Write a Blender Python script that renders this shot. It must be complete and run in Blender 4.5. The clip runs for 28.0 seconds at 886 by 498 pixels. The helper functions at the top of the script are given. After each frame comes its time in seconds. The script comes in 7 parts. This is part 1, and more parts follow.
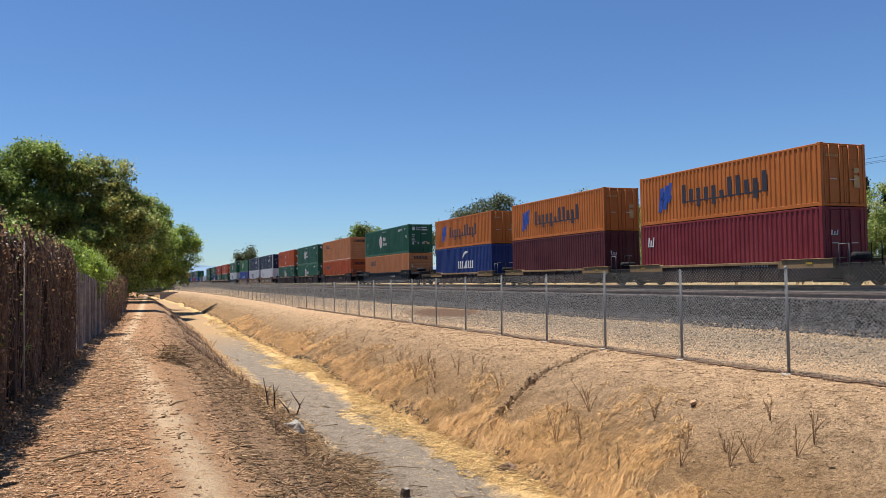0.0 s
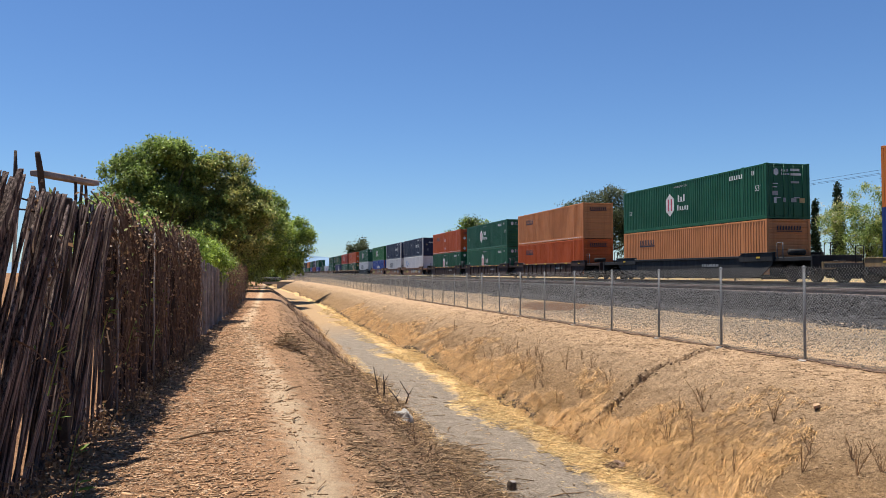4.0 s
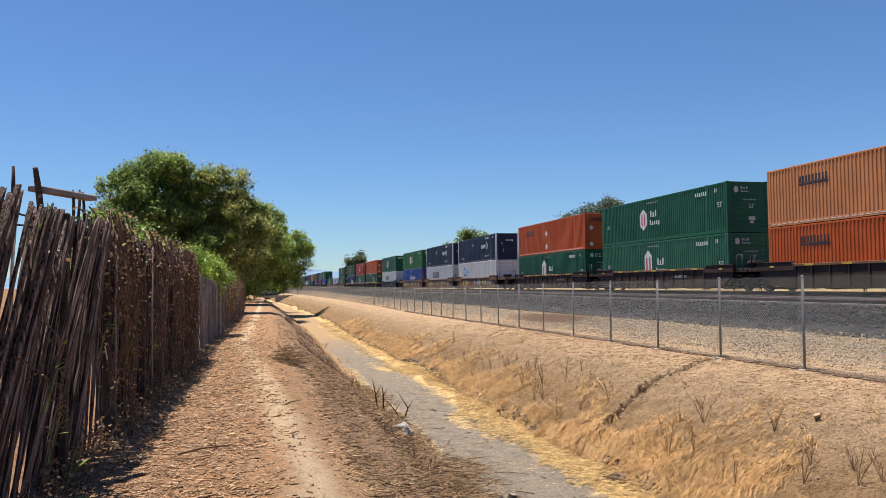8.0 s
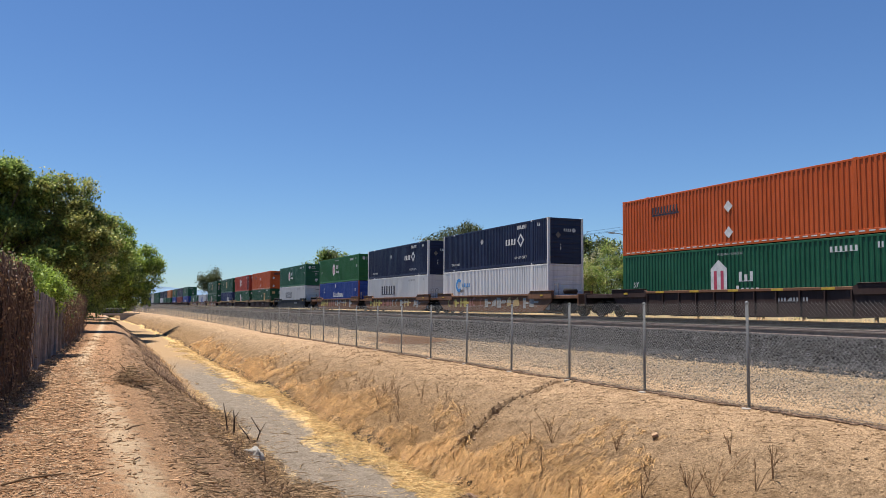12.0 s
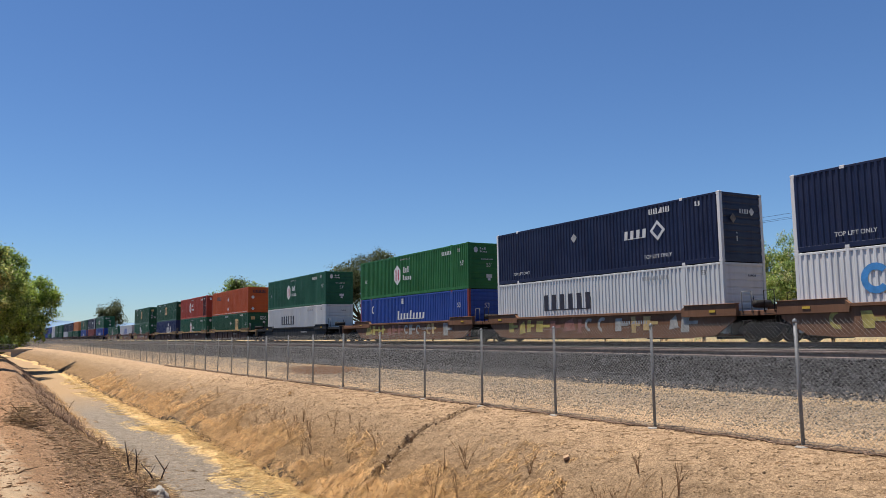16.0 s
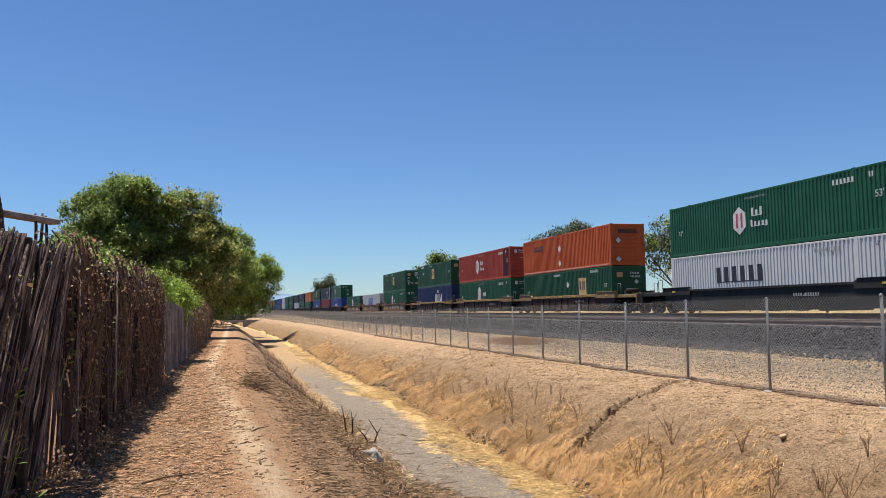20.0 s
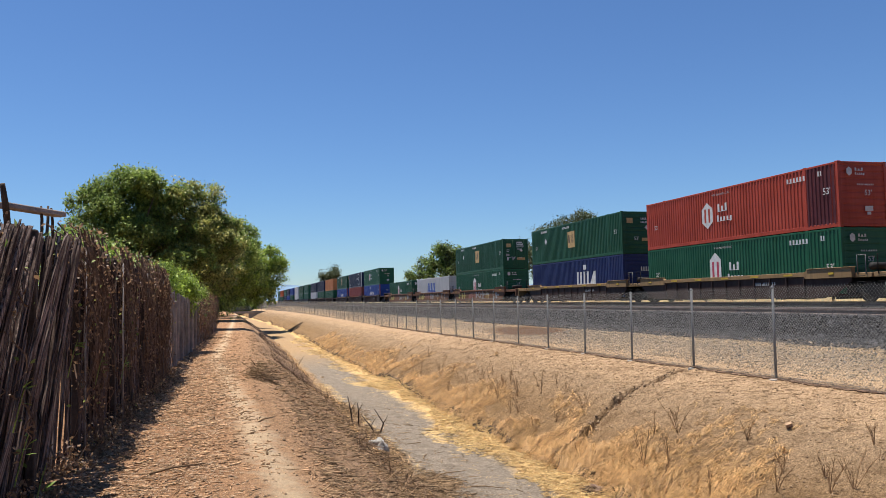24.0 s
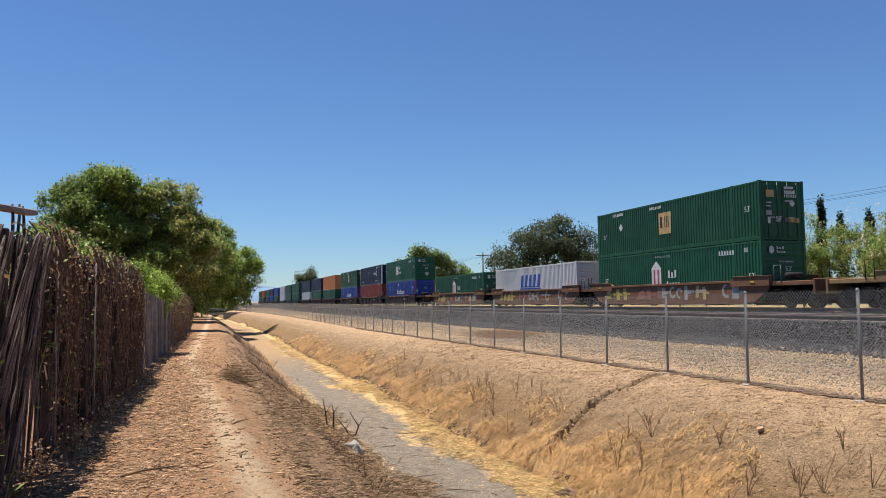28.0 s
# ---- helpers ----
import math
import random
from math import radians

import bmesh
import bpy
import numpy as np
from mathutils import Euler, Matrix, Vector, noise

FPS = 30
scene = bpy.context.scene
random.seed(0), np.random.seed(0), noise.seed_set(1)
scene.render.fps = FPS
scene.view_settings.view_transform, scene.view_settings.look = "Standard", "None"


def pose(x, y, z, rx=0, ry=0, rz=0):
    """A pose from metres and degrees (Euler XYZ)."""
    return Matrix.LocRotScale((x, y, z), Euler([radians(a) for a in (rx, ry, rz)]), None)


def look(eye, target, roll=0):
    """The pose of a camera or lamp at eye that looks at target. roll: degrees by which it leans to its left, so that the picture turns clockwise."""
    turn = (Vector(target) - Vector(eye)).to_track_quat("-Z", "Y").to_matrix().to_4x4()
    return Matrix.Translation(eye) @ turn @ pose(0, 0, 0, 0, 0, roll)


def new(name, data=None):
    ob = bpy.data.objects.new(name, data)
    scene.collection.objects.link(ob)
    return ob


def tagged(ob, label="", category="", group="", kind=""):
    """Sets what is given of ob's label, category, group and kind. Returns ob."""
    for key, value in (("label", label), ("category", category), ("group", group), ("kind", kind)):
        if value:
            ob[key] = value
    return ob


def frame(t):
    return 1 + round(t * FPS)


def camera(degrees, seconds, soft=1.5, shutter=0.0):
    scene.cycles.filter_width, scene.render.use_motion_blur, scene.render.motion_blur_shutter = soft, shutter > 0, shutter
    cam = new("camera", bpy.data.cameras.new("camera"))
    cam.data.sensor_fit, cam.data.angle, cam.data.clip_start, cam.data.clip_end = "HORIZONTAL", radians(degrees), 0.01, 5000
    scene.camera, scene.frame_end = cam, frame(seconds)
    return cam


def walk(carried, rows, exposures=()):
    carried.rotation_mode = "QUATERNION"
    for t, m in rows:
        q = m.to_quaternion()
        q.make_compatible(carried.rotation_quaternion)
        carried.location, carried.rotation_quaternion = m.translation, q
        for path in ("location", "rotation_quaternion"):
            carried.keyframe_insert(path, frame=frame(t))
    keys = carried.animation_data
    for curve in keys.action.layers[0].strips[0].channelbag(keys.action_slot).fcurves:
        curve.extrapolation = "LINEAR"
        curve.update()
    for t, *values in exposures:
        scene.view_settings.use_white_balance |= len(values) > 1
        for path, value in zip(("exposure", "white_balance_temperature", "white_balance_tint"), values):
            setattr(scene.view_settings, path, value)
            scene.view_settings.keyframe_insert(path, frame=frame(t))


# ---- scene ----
cam = camera(58.9, 28.0, soft=0.8)
PATH = [
    (0, pose(0, 0, 1.62, 92.024, 0.899, -20.371)),
    (0.5, pose(0, 0, 1.62, 91.934, 0.245, -17.697)),
    (1, pose(0, 0, 1.62, 92.153, 0.222, -15.819)),
    (1.5, pose(0, 0, 1.62, 92.322, 0.412, -14.700)),
    (2, pose(0, 0, 1.62, 92.285, 0.551, -13.942)),
    (2.5, pose(0, 0, 1.62, 92.137, 0.518, -13.405)),
    (3, pose(0, 0, 1.62, 91.961, 0.365, -13.025)),
    (3.5, pose(0, 0, 1.62, 91.769, 0.197, -12.721)),
    (4, pose(0, 0, 1.62, 91.573, 0.195, -12.486)),
    (4.5, pose(0, 0, 1.62, 91.348, 0.322, -12.304)),
    (6.5, pose(0, 0, 1.62, 91.368, 0.812, -12.064)),
    (7, pose(0, 0, 1.62, 91.727, 0.743, -12.214)),
    (7.5, pose(0, 0, 1.62, 92.103, 0.711, -12.417)),
    (8, pose(0, 0, 1.62, 92.473, 0.643, -12.595)),
    (8.5, pose(0, 0, 1.62, 92.800, 0.542, -12.784)),
    (9, pose(0, 0, 1.62, 93.045, 0.426, -12.962)),
    (9.5, pose(0, 0, 1.62, 93.211, 0.319, -13.241)),
    (10, pose(0, 0, 1.62, 93.266, 0.256, -13.800)),
    (10.5, pose(0, 0, 1.62, 93.292, 0.148, -14.803)),
    (11, pose(0, 0, 1.62, 93.348, 0.006, -16.415)),
    (11.5, pose(0, 0, 1.62, 93.570, -0.246, -18.998)),
    (12, pose(0, 0, 1.62, 94.030, -0.420, -22.842)),
    (12.5, pose(0, 0, 1.62, 94.723, -0.650, -27.891)),
    (13, pose(0, 0, 1.62, 95.485, -0.797, -33.568)),
    (13.5, pose(0, 0, 1.62, 96.128, -0.731, -38.802)),
    (14, pose(0, 0, 1.62, 96.230, -0.449, -42.202)),
    (14.5, pose(0, 0, 1.62, 96.332, -0.166, -43.002)),
    (15, pose(0, 0, 1.62, 96.433, 0.117, -40.302)),
    (15.5, pose(0, 0, 1.62, 96.535, 0.400, -35.186)),
    (16, pose(0, 0, 1.62, 96.003, 0.785, -29.196)),
    (16.5, pose(0, 0, 1.62, 95.380, 1.008, -23.651)),
    (17, pose(0, 0, 1.62, 94.786, 1.191, -19.289)),
    (17.5, pose(0, 0, 1.62, 94.283, 1.273, -16.266)),
    (18, pose(0, 0, 1.62, 93.989, 1.274, -14.407)),
    (18.5, pose(0, 0, 1.62, 93.848, 1.137, -13.538)),
    (19, pose(0, 0, 1.62, 93.874, 1.025, -13.516)),
    (19.5, pose(0, 0, 1.62, 93.972, 0.899, -14.051)),
    (20, pose(0, 0, 1.62, 94.161, 0.915, -14.814)),
    (20.5, pose(0, 0, 1.62, 94.308, 0.988, -15.532)),
    (21.5, pose(0, 0, 1.62, 93.994, 1.223, -16.032)),
    (22.5, pose(0, 0, 1.62, 93.680, 1.458, -15.142)),
    (23, pose(0, 0, 1.62, 93.474, 1.506, -14.773)),
    (23.5, pose(0, 0, 1.62, 93.402, 1.389, -14.541)),
    (24, pose(0, 0, 1.62, 93.454, 1.205, -14.438)),
    (24.5, pose(0, 0, 1.62, 93.569, 1.039, -14.395)),
    (25, pose(0, 0, 1.62, 93.654, 0.837, -14.420)),
    (25.5, pose(0, 0, 1.62, 93.707, 0.659, -14.509)),
    (26, pose(0, 0, 1.62, 93.687, 0.617, -14.725)),
    (26.5, pose(0, 0, 1.62, 93.663, 0.591, -15.042)),
    (27, pose(0, 0, 1.62, 93.611, 0.604, -15.460)),
    (27.5, pose(0, 0, 1.62, 93.585, 0.683, -15.853)),
    (28, pose(0, 0, 1.62, 93.642, 0.723, -16.142)),
]
walk(cam, PATH, [(0, 0.63), (4, 0.66), (9, 0.66), (13, 0.58), (16, 0.54), (19, 0.62), (24, 0.62), (28, 0.6)])

# ---- plan: x to the right of the ditch, y along the tracks, z up, path surface at z 0 ----
SPEED = 9.948          # metres a second, towards the camera
TRACK_X = 26.86        # middle of the occupied track at y 0
RAIL_Z = 1.09          # its rail tops at y 0
SIDING_X, SIDING_Z = 18.75, 1.04
SKEW, GRADE = -0.01536, -0.00297     # the railway closes in on the ditch and falls, metres a metre
RAIL_TURN, RAIL_TILT = math.degrees(math.atan(-SKEW)), math.degrees(math.atan(GRADE))
FENCE_X = 10.45        # chain-link fence
STAKE_X = -1.75         # stake fence
POST_STEP = 3.05
PROFILE_X = [-1500, -60, -2.2, -1.2, 0.25, 0.75, 2.9, 3.25, 6.1, 6.22, 7.4, 8.6, 9.6, 10.45, 16.0, 17.25, 20.3, 21.6, 24.3, 25.0, 28.6, 29.8, 34, 1500]
PROFILE_Z = [0.1, 0.1, 0.05, 0.0, 0.0, -0.13, -1.68, -1.78, -1.80, -1.66, -1.02, -0.45, -0.22, -0.13, 0.32, 0.85, 0.85, 0.72, 0.80, 0.90, 0.90, 0.74, 0.70, 0.70]

# ---- world, sun, exposure ----
world = bpy.data.worlds.new("sky")
scene.world = world
world.use_nodes = True
wn = world.node_tree.nodes
sky = wn.new("ShaderNodeTexSky")
sky.sky_type = 'NISHITA'
sky.sun_disc = False
SUN_DIR = Vector((-0.197, 0.19, 0.962)).normalized()
sky.sun_elevation = math.asin(SUN_DIR.z)
sky.sun_rotation = math.atan2(SUN_DIR.x, SUN_DIR.y)
sky.air_density, sky.dust_density, sky.ozone_density = 1.0, 0.0, 4.0
wn["Background"].inputs[1].default_value = 0.061
tint = wn.new("ShaderNodeMix")
tint.data_type, tint.blend_type = 'RGBA', 'MULTIPLY'
tint.inputs[0].default_value = 1.0
tint.inputs[7].default_value = (0.74, 0.95, 1.22, 1)
world.node_tree.links.new(sky.outputs[0], tint.inputs[6])
world.node_tree.links.new(tint.outputs[2], wn["Background"].inputs[0])
sun = new("sun", bpy.data.lights.new("sun", 'SUN'))
sun.data.energy, sun.data.angle, sun.data.color = 5.0, radians(0.53), (1.0, 0.95, 0.87)
sun.matrix_world = look((0, 0, 60), Vector((0, 0, 60)) - SUN_DIR)


# ---- materials ----
def ramp(nt, stops, fac=None, mode='LINEAR'):
    r = nt.nodes.new("ShaderNodeValToRGB")
    r.color_ramp.interpolation = mode
    el = r.color_ramp.elements
    while len(el) < len(stops):
        el.new(0.5)
    for e, (p, c) in zip(el, stops):
        e.position, e.color = p, (*c, 1) if len(c) == 3 else c
    if fac is not None:
        nt.links.new(fac, r.inputs[0])
    return r


def tex(nt, kind, scale, vec, detail=4.0, rough=0.6):
    n = nt.nodes.new(kind)
    n.inputs["Scale"].default_value = scale
    if "Detail" in n.inputs:
        n.inputs["Detail"].default_value = detail
        n.inputs["Roughness"].default_value = rough
    nt.links.new(vec, n.inputs["Vector"])
    return n


def mixc(nt, fac, a, b, blend='MIX'):
    m = nt.nodes.new("ShaderNodeMix")
    m.data_type, m.blend_type = 'RGBA', blend
    for sock, v in ((m.inputs[0], fac), (m.inputs[6], a), (m.inputs[7], b)):
        if isinstance(v, (int, float)):
            sock.default_value = v
        elif isinstance(v, tuple):
            sock.default_value = (*v, 1)
        else:
            nt.links.new(v, sock)
    return m.outputs[2]


def math_node(nt, op, a, b=0.0, c=0.0):
    m = nt.nodes.new("ShaderNodeMath")
    m.operation = op
    for i, v in enumerate((a, b, c)):
        if isinstance(v, (int, float)):
            m.inputs[i].default_value = v
        else:
            nt.links.new(v, m.inputs[i])
    return m.outputs[0]


def scaled(nt, vec, s):
    m = nt.nodes.new("ShaderNodeMapping")
    m.inputs["Scale"].default_value = s
    nt.links.new(vec, m.inputs[0])
    return m.outputs[0]


def shell(name, rough=0.7, metal=0.0):
    m = bpy.data.materials.new(name)
    m.use_nodes = True
    nt = m.node_tree
    b = nt.nodes["Principled BSDF"]
    b.inputs["Roughness"].default_value, b.inputs["Metallic"].default_value = rough, metal
    co = nt.nodes.new("ShaderNodeTexCoord")
    return m, nt, b, co.outputs["Object"]


def bump(nt, b, height, strength=0.3, dist=0.02):
    n = nt.nodes.new("ShaderNodeBump")
    n.inputs["Strength"].default_value, n.inputs["Distance"].default_value = strength, dist
    nt.links.new(height, n.inputs["Height"])
    nt.links.new(n.outputs[0], b.inputs["Normal"])


def plain(name, col, rough=0.7, metal=0.0, vary=0.25, scale=6.0, fine=60.0, rel=0.2, rand=0.0):
    """A surface with blotches, fine grain and a slight relief; rand: how far pieces differ."""
    m, nt, b, vec = shell(name, rough, metal)
    b.inputs["Specular IOR Level"].default_value = 0.15 if rough >= 0.7 else 0.35
    n1 = tex(nt, "ShaderNodeTexNoise", scale, vec)
    n2 = tex(nt, "ShaderNodeTexNoise", fine, vec)
    dark = tuple(c * (1 - vary) for c in col)
    light = tuple(min(1, c * (1 + vary)) for c in col)
    c1 = ramp(nt, [(0.3, dark), (0.7, light)], n1.outputs[0]).outputs[0]
    c2 = mixc(nt, vary, c1, ramp(nt, [(0.35, (0.25,) * 3), (0.65, (1.0,) * 3)], n2.outputs[0]).outputs[0], 'MULTIPLY')
    if rand:
        oi = nt.nodes.new("ShaderNodeObjectInfo")
        g = nt.nodes.new("ShaderNodeNewGeometry")
        r = math_node(nt, 'FRACT', math_node(nt, 'ADD', oi.outputs["Random"], g.outputs["Random Per Island"]))
        c2 = mixc(nt, 1.0, c2, ramp(nt, [(0, (1 - rand,) * 3), (1, (1.0,) * 3)], r).outputs[0], 'MULTIPLY')
    nt.links.new(c2, b.inputs["Base Color"])
    bump(nt, b, n2.outputs[0], rel, 0.01)
    return m


def paint(name, col, dirt=0.35, fade=0.25, rough=0.5, rust=0.0):
    """Container paint: faded patches, dirt that runs down, a few rust spots."""
    m, nt, b, vec = shell(name, rough)
    b.inputs["Specular IOR Level"].default_value = 0.3
    big = tex(nt, "ShaderNodeTexNoise", 0.7, vec, 5)
    run = tex(nt, "ShaderNodeTexNoise", 1.0, scaled(nt, vec, (3.0, 3.0, 0.25)), 6, 0.7)
    fine = tex(nt, "ShaderNodeTexNoise", 25, vec, 5, 0.7)
    pale = tuple(min(1, c * (1 + fade) + 0.03 * fade) for c in col)
    c = ramp(nt, [(0.35, col), (0.7, pale)], big.outputs[0]).outputs[0]
    g = tuple(0.4 * c0 + 0.012 for c0 in col)
    c = mixc(nt, math_node(nt, 'MULTIPLY', ramp(nt, [(0.48, (0, 0, 0)), (0.78, (1, 1, 1))], run.outputs[0]).outputs[0], dirt), c, g)
    if rust:
        spots = ramp(nt, [(0.66, (0, 0, 0)), (0.72, (1, 1, 1))], fine.outputs[0]).outputs[0]
        c = mixc(nt, math_node(nt, 'MULTIPLY', spots, rust), c, (0.16, 0.06, 0.025))
    nt.links.new(c, b.inputs["Base Color"])
    nt.links.new(ramp(nt, [(0.3, (rough - 0.1,) * 3), (0.75, (rough + 0.25,) * 3)], run.outputs[0]).outputs[0], b.inputs["Roughness"])
    bump(nt, b, big.outputs[0], 0.15, 0.02)
    return m


def split_wood(name, dark, light):
    """Weathered split stakes: long dark fibres, pale raised grain, each stake its own tone."""
    m, nt, b, vec = shell(name, 0.9)
    b.inputs["Specular IOR Level"].default_value = 0.1
    oi = nt.nodes.new("ShaderNodeObjectInfo")
    g = nt.nodes.new("ShaderNodeNewGeometry")
    r = math_node(nt, 'FRACT', math_node(nt, 'ADD', oi.outputs["Random"], g.outputs["Random Per Island"]))
    off = nt.nodes.new("ShaderNodeVectorMath")
    off.operation = 'ADD'
    nt.links.new(vec, off.inputs[0])
    nt.links.new(math_node(nt, 'MULTIPLY', r, 40.0), off.inputs[1])
    fibre = tex(nt, "ShaderNodeTexNoise", 1.0, scaled(nt, off.outputs[0], (60.0, 60.0, 6.0)), 5, 0.7)
    blot = tex(nt, "ShaderNodeTexNoise", 1.0, scaled(nt, off.outputs[0], (14.0, 14.0, 5.0)), 4, 0.6)
    c = ramp(nt, [(0.42, dark), (0.52, tuple(0.5 * (p + q) for p, q in zip(dark, light))), (0.62, light)], fibre.outputs[0]).outputs[0]
    c = mixc(nt, 0.85, c, ramp(nt, [(0.32, (0.35, 0.32, 0.31)), (0.66, (1.25, 1.25, 1.25))], blot.outputs[0]).outputs[0], 'MULTIPLY')
    c = mixc(nt, 1.0, c, ramp(nt, [(0, (0.5, 0.46, 0.44)), (0.5, (0.85, 0.83, 0.82)), (1, (1.3, 1.3, 1.3))], r).outputs[0], 'MULTIPLY')
    nt.links.new(c, b.inputs["Base Color"])
    bump(nt, b, fibre.outputs[0], 0.8, 0.008)
    return m


def foliage(name, dark, light, trans=0.42):
    m, nt, b, vec = shell(name, 0.48)
    b.inputs["Specular IOR Level"].default_value = 0.45
    g = nt.nodes.new("ShaderNodeNewGeometry")
    big = tex(nt, "ShaderNodeTexNoise", 0.5, vec, 3)
    v = math_node(nt, 'ADD', math_node(nt, 'MULTIPLY', g.outputs["Random Per Island"], 0.6), math_node(nt, 'MULTIPLY', big.outputs[0], 0.5))
    col = ramp(nt, [(0.2, dark), (0.85, light)], v).outputs[0]
    nt.links.new(col, b.inputs["Base Color"])
    tr = nt.nodes.new("ShaderNodeBsdfTranslucent")
    nt.links.new(col, tr.inputs[0])
    mx = nt.nodes.new("ShaderNodeMixShader")
    mx.inputs[0].default_value = trans
    nt.links.new(b.outputs[0], mx.inputs[1])
    nt.links.new(tr.outputs[0], mx.inputs[2])
    nt.links.new(mx.outputs[0], nt.nodes["Material Output"].inputs[0])
    return m


def ground_material():
    m, nt, b, vec = shell("earth", 0.95)
    b.inputs["Specular IOR Level"].default_value = 0.1
    sep = nt.nodes.new("ShaderNodeSeparateXYZ")
    nt.links.new(vec, sep.inputs[0])
    n_low = tex(nt, "ShaderNodeTexNoise", 0.55, vec, 5, 0.65)
    n_mid = tex(nt, "ShaderNodeTexNoise", 3.0, vec, 6, 0.7)
    n_hi = tex(nt, "ShaderNodeTexNoise", 22.0, vec, 6, 0.75)
    n_fine = tex(nt, "ShaderNodeTexNoise", 95.0, vec, 4, 0.7)
    fib = tex(nt, "ShaderNodeTexNoise", 30.0, scaled(nt, vec, (1.0, 0.25, 1.0)), 4, 0.7)
    vor = tex(nt, "ShaderNodeTexVoronoi", 14.0, vec)
    shift = math_node(nt, 'ADD', math_node(nt, 'MULTIPLY', math_node(nt, 'SUBTRACT', n_low.outputs[0], 0.5), 0.8),
                      math_node(nt, 'MULTIPLY', math_node(nt, 'SUBTRACT', n_mid.outputs[0], 0.5), 0.55))
    turn = math_node(nt, 'MULTIPLY', math_node(nt, 'MINIMUM', math_node(nt, 'MAXIMUM', math_node(nt, 'SUBTRACT', sep.outputs[1], 60.0), 0.0), 160.0), 1 / 108)
    turn = math_node(nt, 'MULTIPLY', math_node(nt, 'MULTIPLY', turn, turn), 3.5)
    turn = math_node(nt, 'MULTIPLY', turn, math_node(nt, 'MINIMUM', math_node(nt, 'MAXIMUM', math_node(nt, 'MULTIPLY_ADD', sep.outputs[0], -0.25, 4.0), 0.0), 1.0))
    x = math_node(nt, 'ADD', math_node(nt, 'ADD', sep.outputs[0], turn), shift)
    side = math_node(nt, 'MINIMUM', math_node(nt, 'MAXIMUM', math_node(nt, 'MULTIPLY_ADD', sep.outputs[0], 0.25, -3.0), 0.0), 1.0)
    x = math_node(nt, 'ADD', x, math_node(nt, 'MULTIPLY', math_node(nt, 'MULTIPLY', sep.outputs[1], -SKEW), side))
    u = math_node(nt, 'DIVIDE', math_node(nt, 'ADD', x, 6.0), 46.0)
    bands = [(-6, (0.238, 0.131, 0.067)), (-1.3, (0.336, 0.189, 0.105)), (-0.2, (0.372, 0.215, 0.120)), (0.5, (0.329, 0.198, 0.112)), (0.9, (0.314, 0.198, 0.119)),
             (1.8, (0.314, 0.202, 0.124)), (2.9, (0.320, 0.205, 0.122)), (3.2, (0.352, 0.233, 0.128)), (3.5, (0.253, 0.209, 0.163)), (5.25, (0.253, 0.209, 0.163)),
             # 6.36 to 7.3: soil darkened to carry the self-shading of the bank grass
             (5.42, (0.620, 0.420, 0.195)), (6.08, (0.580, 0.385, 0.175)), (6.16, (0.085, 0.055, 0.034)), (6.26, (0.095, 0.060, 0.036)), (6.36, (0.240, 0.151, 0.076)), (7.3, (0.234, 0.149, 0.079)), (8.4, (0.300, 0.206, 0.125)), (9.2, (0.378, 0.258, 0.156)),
             # 15.5 to 18: bed painted near black for shaded gaps between ballast stones
             (10.3, (0.431, 0.293, 0.178)), (11.6, (0.471, 0.328, 0.196)), (12.1, (0.347, 0.252, 0.162)), (13.6, (0.286, 0.218, 0.148)), (14.4, (0.403, 0.286, 0.166)), (14.9, (0.160, 0.138, 0.112)), (15.5, (0.034, 0.034, 0.036)),
             (18, (0.036, 0.036, 0.037)), (29, (0.069, 0.067, 0.065)), (31, (0.310, 0.249, 0.138)), (40, (0.310, 0.249, 0.138))]
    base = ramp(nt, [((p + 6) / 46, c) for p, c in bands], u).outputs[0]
    base = mixc(nt, 0.9, base, ramp(nt, [(0.25, (0.5, 0.46, 0.42)), (0.5, (1, 1, 1)), (0.8, (1.3, 1.28, 1.24))], n_mid.outputs[0]).outputs[0], 'MULTIPLY')
    base = mixc(nt, 0.95, base, ramp(nt, [(0.3, (0.38, 0.34, 0.31)), (0.5, (1, 1, 1)), (0.72, (1.6, 1.58, 1.52))], n_hi.outputs[0]).outputs[0], 'MULTIPLY')
    base = mixc(nt, 0.9, base, ramp(nt, [(0.34, (0.40, 0.36, 0.33)), (0.5, (1, 1, 1)), (0.68, (1.5, 1.47, 1.42))], n_fine.outputs[0]).outputs[0], 'MULTIPLY')
    silt = math_node(nt, 'MINIMUM', math_node(nt, 'MAXIMUM', math_node(nt, 'MULTIPLY_ADD', sep.outputs[1], 1 / 18, -42 / 18), 0.0), 1.0)
    silt = math_node(nt, 'MULTIPLY', silt, ramp(nt, [((p + 6) / 46, (q,) * 3) for p, q in ((3.0, 0), (3.3, 1), (5.3, 1), (5.6, 0))], u).outputs[0])
    base = mixc(nt, silt, base, (0.37, 0.245, 0.135))
    # worn pale trail that swings along the crest of the path
    way = math_node(nt, 'MULTIPLY', math_node(nt, 'MINIMUM', math_node(nt, 'MAXIMUM', math_node(nt, 'SUBTRACT', sep.outputs[1], 9.0), -2.0), 16.0), -0.062)
    off = math_node(nt, 'ABSOLUTE', math_node(nt, 'SUBTRACT', math_node(nt, 'SUBTRACT', sep.outputs[0], 0.26), way))
    off = math_node(nt, 'ADD', off, math_node(nt, 'MULTIPLY', math_node(nt, 'SUBTRACT', n_mid.outputs[0], 0.5), 0.9))
    off = math_node(nt, 'ADD', off, math_node(nt, 'MULTIPLY', math_node(nt, 'SUBTRACT', n_hi.outputs[0], 0.5), 0.3))
